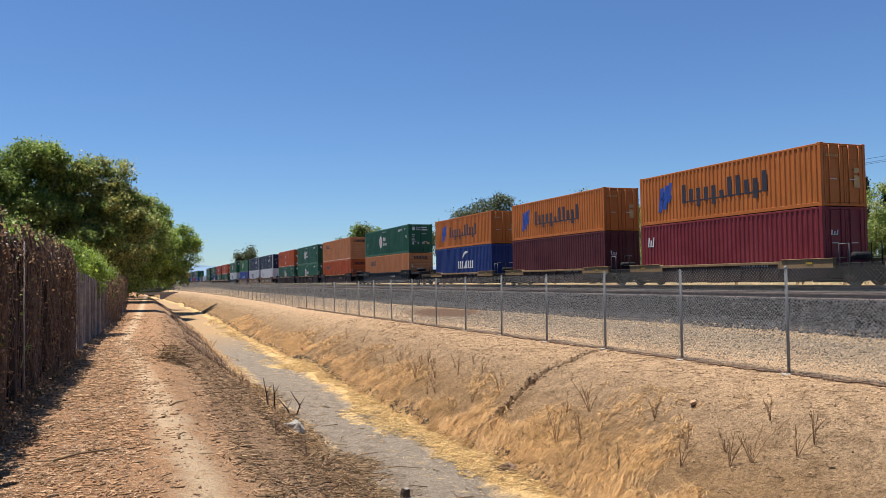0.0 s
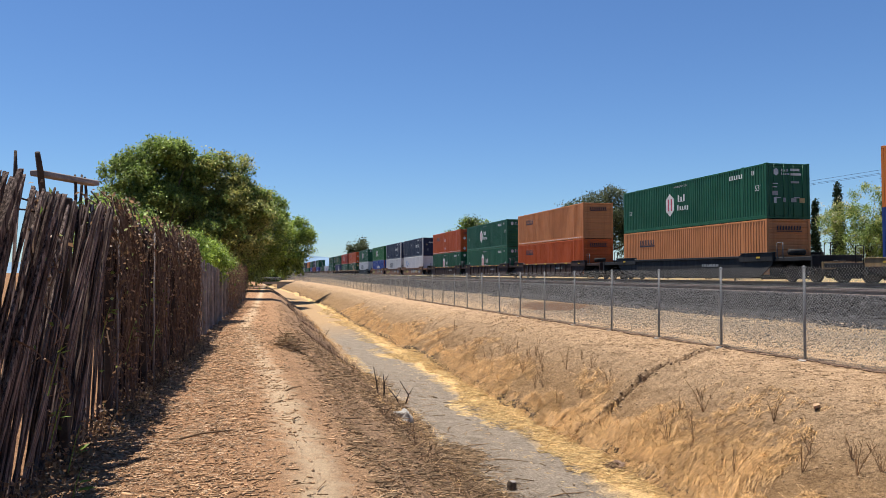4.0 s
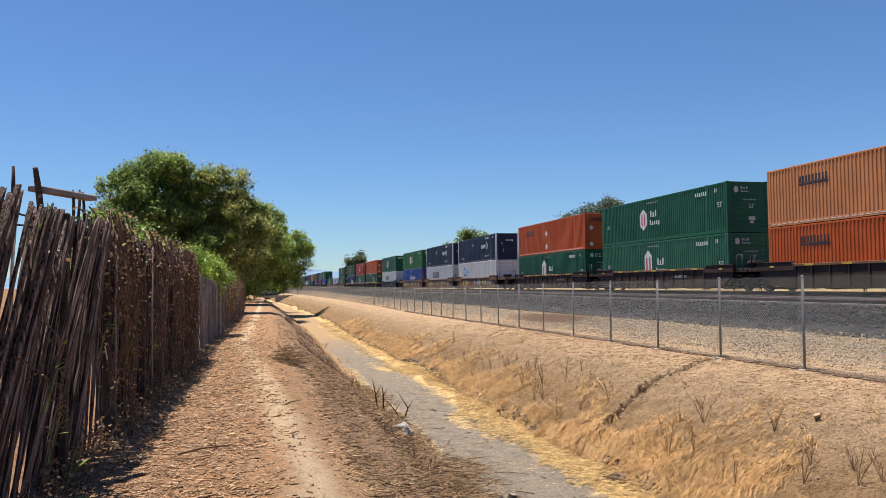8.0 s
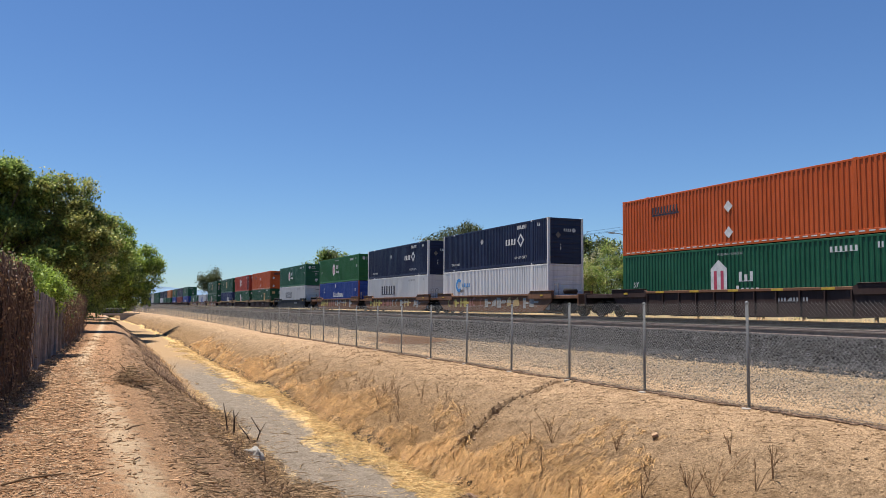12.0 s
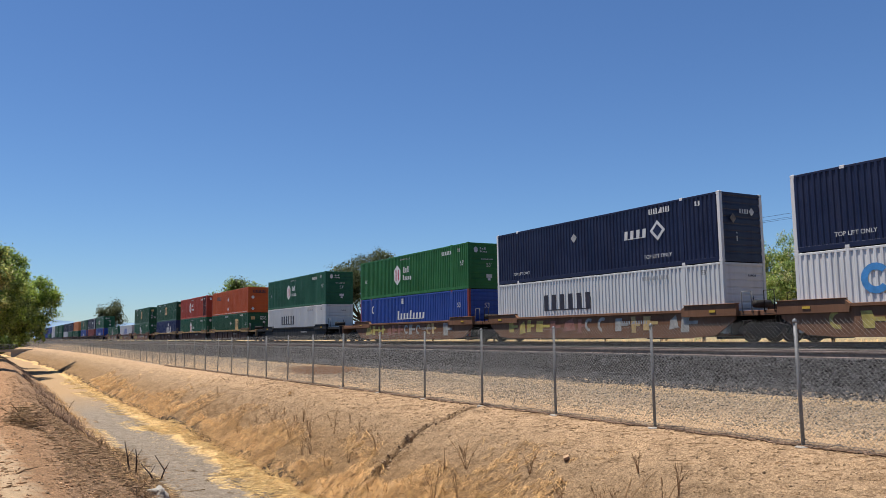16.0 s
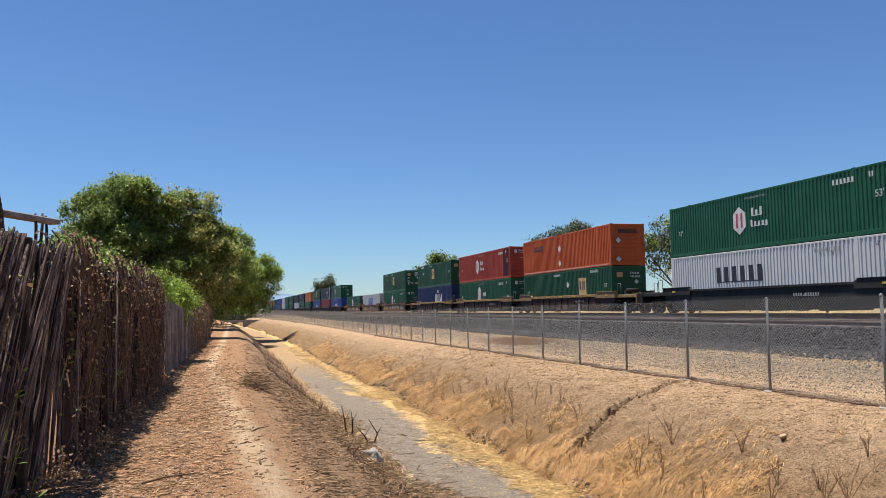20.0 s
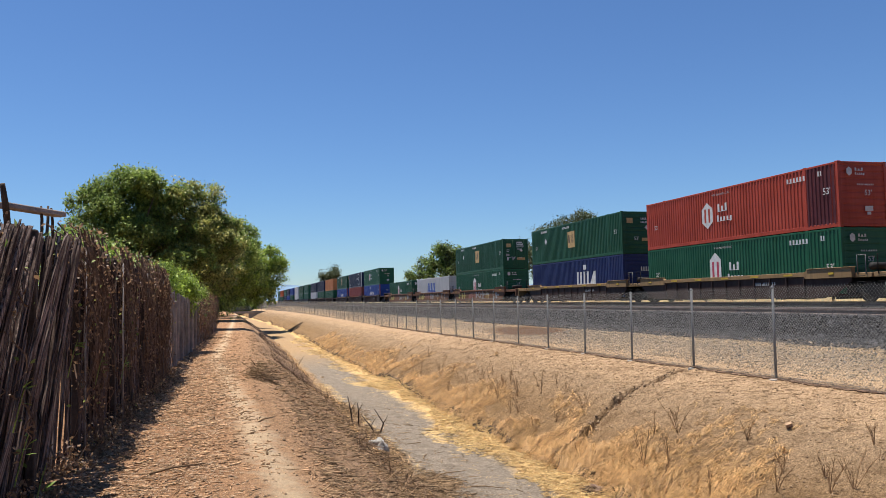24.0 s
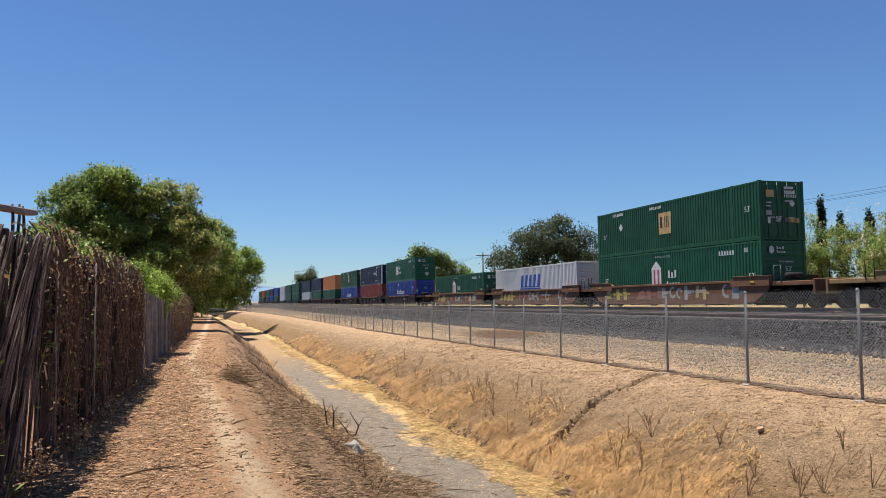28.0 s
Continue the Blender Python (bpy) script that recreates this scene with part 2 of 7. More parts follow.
    base = mixc(nt, ramp(nt, [(0.02, (0.62,) * 3), (0.30, (0, 0, 0))], off).outputs[0], base, mixc(nt, n_fine.outputs[0], (0.50, 0.37, 0.235), (0.74, 0.58, 0.39)))
    base = mixc(nt, 0.12, base, ramp(nt, [(0.35, (0.5, 0.45, 0.4)), (0.6, (1.2, 1.2, 1.15))], fib.outputs[0]).outputs[0], 'MULTIPLY')
    # brown stain of bare damp soil beside the siding
    dx = math_node(nt, 'DIVIDE', math_node(nt, 'SUBTRACT', sep.outputs[0], 13.1), 1.5)
    dy = math_node(nt, 'DIVIDE', math_node(nt, 'SUBTRACT', sep.outputs[1], 35.0), 6.0)
    rr = math_node(nt, 'ADD', math_node(nt, 'ADD', math_node(nt, 'MULTIPLY', dx, dx), math_node(nt, 'MULTIPLY', dy, dy)), math_node(nt, 'MULTIPLY_ADD', n_mid.outputs[0], 2.6, math_node(nt, 'MULTIPLY_ADD', n_hi.outputs[0], 1.2, -1.45)))
    base = mixc(nt, ramp(nt, [(0.42, (0.9,) * 3), (0.75, (0, 0, 0))], math_node(nt, 'MULTIPLY', rr, 0.5)).outputs[0], base, (0.095, 0.045, 0.022))
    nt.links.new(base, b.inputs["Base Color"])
    h = math_node(nt, 'ADD', math_node(nt, 'MULTIPLY', n_hi.outputs[0], 1.0), math_node(nt, 'MULTIPLY', vor.outputs[0], 0.25))
    bump(nt, b, math_node(nt, 'ADD', h, math_node(nt, 'MULTIPLY', n_fine.outputs[0], 0.35)), 1.0, 0.04)
    return m


M = {
    "earth": ground_material(),
    "galv": plain("galvanised_steel", (0.17, 0.173, 0.176), 0.6, 0.3, 0.15, 8, 80, 0.1),
    "wire": plain("galvanised_wire", (0.20, 0.193, 0.182), 0.65, 0.1, 0.1, 8, 80, 0.05),
    "concrete": plain("concrete", (0.34, 0.31, 0.27), 0.9, 0, 0.2, 5, 60, 0.4),
    "rail": plain("rail_steel", (0.20, 0.15, 0.13), 0.55, 0.5, 0.3, 4, 50, 0.2),
    "tie": plain("weathered_tie_wood", (0.13, 0.10, 0.08), 0.9, 0, 0.3, 5, 40, 0.5, 0.4),
    "stone": plain("ballast_stone", (0.112, 0.109, 0.112), 0.9, 0, 0.3, 4, 30, 0.4, 0.92),
    "grit": plain("grey_grit_stone", (0.26, 0.235, 0.205), 0.9, 0, 0.3, 4, 30, 0.4, 0.85),
    "pebble": plain("tan_gravel_stone", (0.50, 0.385, 0.265), 0.9, 0, 0.3, 4, 30, 0.4, 0.75),
    "clod": plain("dirt_clod", (0.46, 0.315, 0.195), 0.95, 0, 0.25, 4, 30, 0.4, 0.65),
    "straw_mat": plain("straw_litter", (0.94, 0.60, 0.27), 0.85, 0, 0.2, 6, 50, 0.1, 0.5),
    "stake": split_wood("weathered_split_stake", (0.050, 0.034, 0.029), (0.31, 0.235, 0.20)),
    "plank": plain("grey_weathered_board", (0.36, 0.31, 0.28), 0.9, 0, 0.35, 3, 50, 0.5, 0.45),
    "oldwood": plain("dark_old_wood", (0.10, 0.075, 0.06), 0.9, 0, 0.35, 5, 60, 0.5, 0.3),
    "vine": plain("dead_vine", (0.27, 0.175, 0.12), 0.9, 0, 0.4, 6, 40, 0.4, 0.6),
    "chip": plain("wood_chip", (0.60, 0.365, 0.205), 0.9, 0, 0.25, 6, 50, 0.3, 0.75),
    "twig": plain("dry_twig", (0.50, 0.33, 0.19), 0.9, 0, 0.3, 6, 50, 0.3, 0.85),
    "straw": foliage("dry_straw", (0.14, 0.075, 0.030), (0.82, 0.50, 0.20), 0.2),
    "weed": plain("dry_weed_stalk", (0.40, 0.25, 0.135), 0.85, 0, 0.3, 6, 50, 0.2, 0.5),
    "rock": plain("pale_stone", (0.36, 0.335, 0.295), 0.85, 0, 0.25, 6, 40, 0.6),
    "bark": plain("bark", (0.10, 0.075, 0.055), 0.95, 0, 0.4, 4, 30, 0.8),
    "dark": plain("underframe_black", (0.028, 0.026, 0.026), 0.7, 0.1, 0.4, 4, 40, 0.3),
    "wheel": plain("wheel_steel", (0.075, 0.06, 0.055), 0.5, 0.6, 0.3, 4, 40, 0.2),
    "chrome": plain("worn_grey_rail", (0.45, 0.45, 0.45), 0.45, 0.6, 0.2, 4, 40, 0.1),
    "fibre": plain("shredded_bark_fibre", (0.80, 0.55, 0.35), 0.9, 0, 0.25, 6, 50, 0.3, 0.7),
    "tan_brick": plain("tan_brick", (0.42, 0.27, 0.16), 0.9, 0, 0.25, 8, 60, 0.4),
    "white": plain("white_marking", (0.576, 0.576, 0.568), 0.6, 0, 0.2, 3, 40, 0.05),
    "ink": plain("dark_marking", (0.03, 0.03, 0.045), 0.6, 0, 0.3, 3, 40, 0.05),
    "blue_mark": plain("blue_marking", (0.02, 0.07, 0.33), 0.6, 0, 0.25, 3, 40, 0.05),
    "sky_mark": plain("light_blue_marking", (0.06, 0.25, 0.55), 0.6, 0, 0.25, 3, 40, 0.05),
    "pink_mark": plain("dusky_red_marking", (0.42, 0.06, 0.10), 0.6, 0, 0.25, 3, 40, 0.05),
    "tan_mark": plain("tan_marking", (0.496, 0.336, 0.144), 0.6, 0, 0.25, 3, 40, 0.05),
    "grey_mark": plain("grey_marking", (0.336, 0.336, 0.336), 0.6, 0, 0.25, 3, 40, 0.05),
    "ghost": plain("faded_marking", (0.20, 0.17, 0.14), 0.7, 0, 0.3, 3, 40, 0.05),
    "spray_pale": plain("pale_spray_paint", (0.46, 0.36, 0.10), 0.6, 0, 0.3, 3, 40, 0.05),
    "spray_pink": plain("dull_pink_spray_paint", (0.30, 0.13, 0.10), 0.6, 0, 0.3, 3, 40, 0.05),
    "spray_grey": plain("grey_white_spray_paint", (0.36, 0.34, 0.31), 0.6, 0, 0.3, 3, 40, 0.05),
    "yellow_mark": plain("yellow_marking", (0.496, 0.32, 0.04), 0.6, 0, 0.25, 3, 40, 0.05),
    # container paints
    "hl_orange": paint("orange_paint", (0.3944, 0.1156, 0.01904), 0.45, 0.2, 0.5, 0.25),
    "maroon": paint("maroon_paint", (0.1564, 0.01496, 0.0204), 0.35, 0.3, 0.5, 0.15),
    "darkred": paint("dark_red_paint", (0.0714, 0.01088, 0.0136), 0.35, 0.3, 0.5, 0.15),
    "cma_blue": paint("deep_blue_paint", (0.00816, 0.0272, 0.1292), 0.3, 0.3, 0.45),
    "hub_green": paint("bottle_green_paint", (0.00544, 0.0714, 0.03264), 0.25, 0.3, 0.4),
    "hub_green_faded": paint("faded_green_paint", (0.0204, 0.102, 0.0544), 0.25, 0.3, 0.5),
    "leaf_green": paint("mid_green_paint", (0.0136, 0.102, 0.0238), 0.25, 0.3, 0.45),
    "sch_tan": paint("faded_orange_paint", (0.46, 0.178, 0.066), 0.4, 0.2, 0.55),
    "sch_orange": paint("bright_orange_paint", (0.408, 0.0714, 0.01088), 0.25, 0.2, 0.45),
    "navy": paint("navy_paint", (0.0048, 0.0098, 0.038), 0.3, 0.3, 0.4),
    "white_paint": paint("dirty_white_paint", (0.62, 0.60, 0.585), 0.6, 0.05, 0.55, 0.2),
    "grey_paint": paint("pale_grey_paint", (0.52, 0.52, 0.515), 0.3, 0.08, 0.5),
    "royal": paint("royal_blue_paint", (0.017, 0.051, 0.2312), 0.3, 0.25, 0.45),
    "loup_blue": paint("indigo_paint", (0.010, 0.020, 0.085), 0.3, 0.25, 0.45),
    "hub_red": paint("faded_red_paint", (0.306, 0.0408, 0.0204), 0.35, 0.3, 0.5),
    "emp_green": paint("forest_green_paint", (0.00544, 0.0578, 0.0238), 0.25, 0.3, 0.4),
    "brick": paint("red_brown_paint", (0.204, 0.0408, 0.034), 0.35, 0.3, 0.5),
    # well car paints
    "car_yellow": paint("yellow_car_paint", (0.235, 0.145, 0.066), 0.75, 0.2, 0.6, 0.5),
    "car_brown": paint("rust_brown_car_paint", (0.034, 0.0155, 0.011), 0.6, 0.3, 0.65, 0.5),
    "car_black": paint("black_car_paint", (0.014, 0.0135, 0.014), 0.5, 0.3, 0.65, 0.3),
    "car_tan": paint("tan_car_paint", (0.150, 0.068, 0.034), 0.6, 0.3, 0.65, 0.5),
    # leaves
    "leaf_dark": foliage("dark_green_leaf", (0.028, 0.064, 0.014), (0.34, 0.44, 0.11)),
    "leaf_olive": foliage("olive_leaf", (0.050, 0.078, 0.018), (0.56, 0.54, 0.17)),
    "leaf_mid": foliage("mid_green_leaf", (0.040, 0.085, 0.018), (0.44, 0.52, 0.14)),
    "leaf_bright": foliage("bright_green_leaf", (0.0575, 0.1265, 0.01725), (0.42, 0.54, 0.085)),
    "leaf_grey": foliage("grey_green_leaf", (0.03, 0.045, 0.02), (0.13, 0.15, 0.07)),
    "leaf_cypress": foliage("cypress_leaf", (0.008, 0.02, 0.008), (0.03, 0.055, 0.02)),
    "leaf_dry": foliage("withered_leaf", (0.08, 0.042, 0.024), (0.42, 0.26, 0.14)),
    "petal": foliage("cream_blossom", (0.55, 0.48, 0.30), (0.75, 0.70, 0.55)),
}


# ---- building tools ----
class Build:
    """Gathers corners and faces of one mesh."""

    def __init__(self):
        self.v, self.f = [], []

    def add(self, verts, faces):
        n = len(self.v)
        self.v.extend(tuple(p) for p in verts)
        self.f.extend(tuple(i + n for i in q) for q in faces)
        return self

    def box(self, x0, x1, y0, y1, z0, z1, c=0.0):
        if c <= 0:
            vs = [(x, y, z) for x in (x0, x1) for y in (y0, y1) for z in (z0, z1)]
            return self.add(vs, [(0, 1, 3, 2), (4, 6, 7, 5), (0, 4, 5, 1), (2, 3, 7, 6), (0, 2, 6, 4), (1, 5, 7, 3)])
        # an octagonal bar along its longest side, with slanted ends
        size = (x1 - x0, y1 - y0, z1 - z0)
        k = size.index(max(size))
        lo, hi = (x0, y0, z0), (x1, y1, z1)
        i, j = [a for a in range(3) if a != k]
        if (k, i, j) == (1, 0, 2):
            i, j = 2, 0

        def ring(at, inset):
            a0, a1, b0, b1 = lo[i] + inset, hi[i] - inset, lo[j] + inset, hi[j] - inset
            pts = [(a0 + c, b0), (a1 - c, b0), (a1, b0 + c), (a1, b1 - c), (a1 - c, b1), (a0 + c, b1), (a0, b1 - c), (a0, b0 + c)]
            out = []
            for a, b in pts:
                p = [0, 0, 0]
                p[k], p[i], p[j] = at, a, b
                out.append(p)
            return out
        rings = [ring(lo[k], c * 0.7), ring(lo[k] + c, 0), ring(hi[k] - c, 0), ring(hi[k], c * 0.7)]
        return self.loft(rings, True)

    def loft(self, rings, caps=True):
        n, m = len(self.v), len(rings[0])
        for r in rings:
            self.v.extend(tuple(p) for p in r)
        for a in range(len(rings) - 1):
            for b in range(m):
                c = (b + 1) % m
                self.f.append((n + a * m + b, n + a * m + c, n + (a + 1) * m + c, n + (a + 1) * m + b))
        if caps:
            self.f.append(tuple(n + b for b in range(m))[::-1])
            self.f.append(tuple(n + (len(rings) - 1) * m + b for b in range(m)))
        return self

    def tube(self, pts, radii, sides=6, caps=True):
        pts = [Vector(p) for p in pts]
        if isinstance(radii, (int, float)):
            radii = [radii] * len(pts)
        rings = []
        for k, p in enumerate(pts):
            d = (pts[min(k + 1, len(pts) - 1)] - pts[max(k - 1, 0)]).normalized()
            a = d.orthogonal().normalized() if k == 0 else (last - d * last.dot(d)).normalized()
            last = a
            b = d.cross(a)
            rings.append([p + (a * math.cos(t) + b * math.sin(t)) * radii[k] for t in (math.tau * s / sides for s in range(sides))])
        return self.loft(rings, caps)

    def mesh(self, name, mat=None, smooth=False):
        me = bpy.data.meshes.new(name)
        me.from_pydata(self.v, [], self.f)
        for q in (mat if isinstance(mat, (list, tuple)) else [mat]):
            if q:
                me.materials.append(q)
        if smooth:
            me.polygons.foreach_set("use_smooth", [True] * len(me.polygons))
        me.update()
        return me


def part(name, made, material, parent, label="", at=None, smooth=False):
    """Links a Build, a bmesh or a ready mesh as one object under a thing or a part."""
    if isinstance(made, Build):
        made = made.mesh(name, material, smooth)
    ob = new(name, made)
    ob.parent = parent
    if at is not None:
        ob.matrix_basis = at if isinstance(at, Matrix) else Matrix.Translation(at)
    return tagged(ob, label)


def thing(name, label, category, group="", kind="", at=None, made=None, material=None, smooth=False):
    if isinstance(made, Build):
        made = made.mesh(name, material, smooth)
    ob = new(name, made)
    if at is not None:
        ob.matrix_basis = at if isinstance(at, Matrix) else Matrix.Translation(at)
    return tagged(ob, label, category, group, kind)


def hashed(i, j, k):
    h = np.sin(i * 127.1 + j * 311.7 + k * 74.7) * 43758.5453
    return h - np.floor(h)


def value_noise(x, y, seed=0.0):
    """Smooth noise of arrays, 0 to 1."""
    i, j = np.floor(x), np.floor(y)
    u, v = x - i, y - j
    u, v = u * u * (3 - 2 * u), v * v * (3 - 2 * v)
    a, b = hashed(i, j, seed), hashed(i + 1, j, seed)
    c, d = hashed(i, j + 1, seed), hashed(i + 1, j + 1, seed)
    return (a * (1 - u) + b * u) * (1 - v) + (c * (1 - u) + d * u) * v


def bend(y):
    """How far the ditch and its fence have turned to the left."""
    return -3.5 * (np.clip(np.asarray(y, float) - 60, 0, 160) / 108) ** 2


CRACK = [(10.3, 16.7), (9.5, 16.35), (8.77, 16.1), (8.3, 16.12), (7.86, 15.95), (7.4, 15.9), (7.05, 15.65), (6.3, 15.45)]


def ground_z(x, y):
    """Height of the ground; takes numbers or arrays."""
    x, y = np.asarray(x, float), np.asarray(y, float)
    x = x - bend(y) * np.clip((16 - x) / 4, 0, 1) * np.clip((x + 40) / 20, 0, 1)
    wob = 0.35 * (value_noise(x * 0.0 + 3, y * 0.16, 1) - 0.5) + 0.16 * (value_noise(x * 0.0 + 7, y * 0.6, 2) - 0.5)
    slope = np.clip((x - 0.4) / 0.5, 0, 1) * np.clip((9.0 - x) / 1.5, 0, 1)
    along = np.clip(y, -60, 400) * np.clip((x - 12) / 4, 0, 1)
    z = np.interp(x + wob * slope - SKEW * along, PROFILE_X, PROFILE_Z) + GRADE * along
    z = z - 0.008 * np.clip(y - 5, 0, 55) * np.clip((17 - x) / 6, 0, 1)
    bank = np.clip((x - 0.5) / 0.6, 0, 1) * np.clip((10.2 - x) / 0.8, 0, 1)
    bed = np.clip((x - 3.2) / 0.2, 0, 1) * np.clip((5.0 - x) / 0.2, 0, 1)
    rough = 0.15 * bank * (1 - 0.85 * bed) + 0.02
    z = z + rough * (value_noise(x * 1.1, y * 0.8, 3) - 0.5) + rough * 0.55 * (value_noise(x * 3.1, y * 2.7, 4) - 0.5) + (0.022 + 0.02 * bank) * (1 - 0.7 * bed) * (value_noise(x * 9, y * 9, 5) - 0.5)
    # straw ledge at the foot of the far bank
    z = z + 0.07 * np.exp(-((x - 5.6) / 0.35) ** 2) * value_noise(x * 2, y * 1.3, 6)
    # washed-out gully
    d = np.full(np.shape(x), 9.0)
    for (ax, ay), (bx, by) in zip(CRACK, CRACK[1:]):
        t = np.clip(((x - ax) * (bx - ax) + (y - ay) * (by - ay)) / ((bx - ax) ** 2 + (by - ay) ** 2), 0, 1)
        d = np.minimum(d, np.hypot(x - ax - t * (bx - ax), y - ay - t * (by - ay)))
    d = d + 0.10 * (value_noise(x * 5, y * 5, 8) - 0.5)
    z = z - 0.40 * np.clip(1 - d / 0.13, 0, 1) ** 0.5 + 0.03 * np.exp(-((d - 0.2) / 0.08) ** 2)
    # side gully and its spoil far along the far bank
    z = z + 0.35 * np.exp(-((x - 7.0) / 2.0) ** 2 - ((y - 133) / 4) ** 2) - 1.0 * np.exp(-((x - 7.2) / 2.0) ** 2 - ((y - 126) / 2.2) ** 2)
    return z


def gz(x, y):
    return float(ground_z(x, y))


# ---- ground ----
def make_ground():
    xs = np.concatenate([[-1500, -700, -300, -120, -60], np.arange(-30, -3, 1.5), np.arange(-3, 10.8, 0.075), np.arange(10.8, 30, 0.24), np.arange(30, 60, 3), [80, 120, 200, 400, 800, 1500]])
    ys = np.concatenate([[-300, -100, -40], np.arange(-20, 3, 1.0), np.arange(3, 15.2, 0.075), np.arange(15.2, 17.2, 0.035), np.arange(17.2, 26, 0.08), np.arange(26, 60, 0.25), np.arange(60, 190, 1.0), [200, 230, 280, 360, 500, 800, 1300, 2200]])
    X, Y = np.meshgrid(xs, ys)
    Z = ground_z(X, Y)
    v = np.stack([X, Y, Z], -1).reshape(-1, 3)
    n = len(xs)
    i = np.arange(len(ys) - 1)[:, None] * n + np.arange(n - 1)[None]
    f = np.stack([i, i + 1, i + n + 1, i + n], -1).reshape(-1, 4)
    me = bpy.data.meshes.new("ground")
    me.from_pydata(v.tolist(), [], f.tolist())
    me.materials.append(M["earth"])
    me.polygons.foreach_set("use_smooth", [True] * len(me.polygons))
    thing("ground", "dry bare earth with a shallow ditch, path and gravel", "ground", kind="structure", made=me)


make_ground()


# ---- tracks ----
RAIL_PROFILE = [(-0.07, 0), (0.07, 0), (0.07, 0.015), (0.01, 0.04), (0.01, 0.115), (0.036, 0.13), (0.036, 0.165), (0.028, 0.172), (-0.028, 0.172), (-0.036, 0.165), (-0.036, 0.13), (-0.01, 0.115), (-0.01, 0.04), (-0.07, 0.015)]


def make_track(x, top, label):
    track = thing("railway_track", label, "railway track", kind="structure", at=pose(x, 0, top, RAIL_TILT, 0, RAIL_TURN))
    rail = Build().loft([[(a, y, b - 0.172) for a, b in RAIL_PROFILE][::-1] for y in (-60, 900)])
    me = rail.mesh("rail", M["rail"])
    for s in (-0.7535, 0.7535):
        part("rail", me, None, track, at=(s, 0, 0))
    tie = Build().box(-1.3, 1.3, -0.11, 0.11, -0.36, -0.18, 0.015).mesh("tie", M["tie"])
    for k in range(300):
        part("tie", tie, None, track, at=(random.uniform(-0.04, 0.04), k * 0.5 - 5 + random.uniform(-0.03, 0.03), random.uniform(-0.01, 0.0)))
    return track


make_track(SIDING_X, SIDING_Z, "empty railway siding with rusty rails on dark ballast")
make_track(TRACK_X, RAIL_Z, "main railway track on dark grey ballast")


# ---- containers and cars ----
MESHES = {}


def cached(key, make):
    if key not in MESHES:
        MESHES[key] = make()
    return MESHES[key]


def corrugated(length, z0, z1, pitch, depth, x, sign):
    """Trapezoid sheet along y; the outer flats lie in the plane x."""
    n = max(1, round(length / pitch))
    p = length / n
    line = []
    for k in range(n):
        y = k * p
        line += [(y, 0), (y + 0.28 * p, 0), (y + 0.45 * p, 1), (y + 0.83 * p, 1)]
    line.append((length, 0))
    b = Build()
    vs = [(x + sign * depth * (1 - d), y, z) for y, d in line for z in (z0, z1)]
    # d = 1 is the outer flat
    fs = [(2 * k, 2 * k + 1, 2 * k + 3, 2 * k + 2) for k in range(len(line) - 1)]
    if sign < 0:
        fs = [q[::-1] for q in fs]
    return b.add(vs, fs)


SIDE_TURN = Matrix(((0, 0, -1, 0), (-1, 0, 0, 0), (0, 1, 0, 0), (0, 0, 0, 1)))   # writing on the side that faces the path
END_TURN = Matrix(((1, 0, 0, 0), (0, 0, -1, 0), (0, 1, 0, 0), (0, 0, 0, 1)))     # writing on the end


def flat(polys, key, mat):
    """A thin raised marking of polygons in its own plane."""
    def make():
        b = Build()
        for p in polys:
            n = len(p)
            b.add([(x, y, 0.0) for x, y in p] + [(x, y, 0.004) for x, y in p], [tuple(range(n, 2 * n))] + [(i, (i + 1) % n, n + (i + 1) % n, n + i) for i in range(n)])
        return b.mesh("marking", M[mat])
    return cached(("flat", key, mat), make)


def rect(x0, x1, y0, y1, slant=0.0):
    return [(x0, y0), (x1, y0), (x1 + slant * (y1 - y0), y1), (x0 + slant * (y1 - y0), y1)]


def bars(width, height, pattern, slant=0.0, fill=0.62):
    """Writing as plain bars: one bar a letter; t tall, x low, d with a tail, - a dash, blank a gap."""
    step, rim = width / len(pattern), 0.07 * height
    tops, lows = [], []
    for k, c in enumerate(pattern):
        x0, x1 = k * step, k * step + step * min(fill, 0.52)
        lo, hi = {'t': (0, 1), 'x': (0, 0.7), 'd': (-0.25, 0.7), '-': (0, 0.4), ' ': (0, 0.07)}[c]
        tops += [(x0, hi * height), (x1, hi * height)] if c != ' ' else []
        if c != ' ' and k + 1 < len(pattern):
            tops += [(x1, rim), ((k + 1) * step, rim)]
        if lo < 0:
            lows += [(x0, 0), (x0, lo * height), (x1, lo * height), (x1, 0)]
    end = tops[-1][0]
    lows = [(0, 0)] + [p for p in lows if 0 < p[0] < end] + [(end, 0)]
    out, seen = [], None
    for p in lows + tops[::-1]:
        if p != seen:
            out.append((p[0] + slant * p[1], p[1]))
        seen = p
    return [out]


def hexagon(r, sx=0.8, cy=0.0):
    return [(r * sx * math.sin(math.tau * k / 6), cy + r * math.cos(math.tau * k / 6)) for k in range(6)][::-1]


def diamond(r):
    return [(r, 0), (0, r), (-r, 0), (0, -r)]


def ring_polys(r0, r1, a0=40, a1=320, n=14):
    out = []
    for k in range(n):
        s, e = (radians(a0 + (a1 - a0) * q / n) for q in (k, k + 1))
        out.append([(r0 * math.cos(s), r0 * math.sin(s)), (r1 * math.cos(s), r1 * math.sin(s)), (r1 * math.cos(e), r1 * math.sin(e)), (r0 * math.cos(e), r0 * math.sin(e))])
    return out


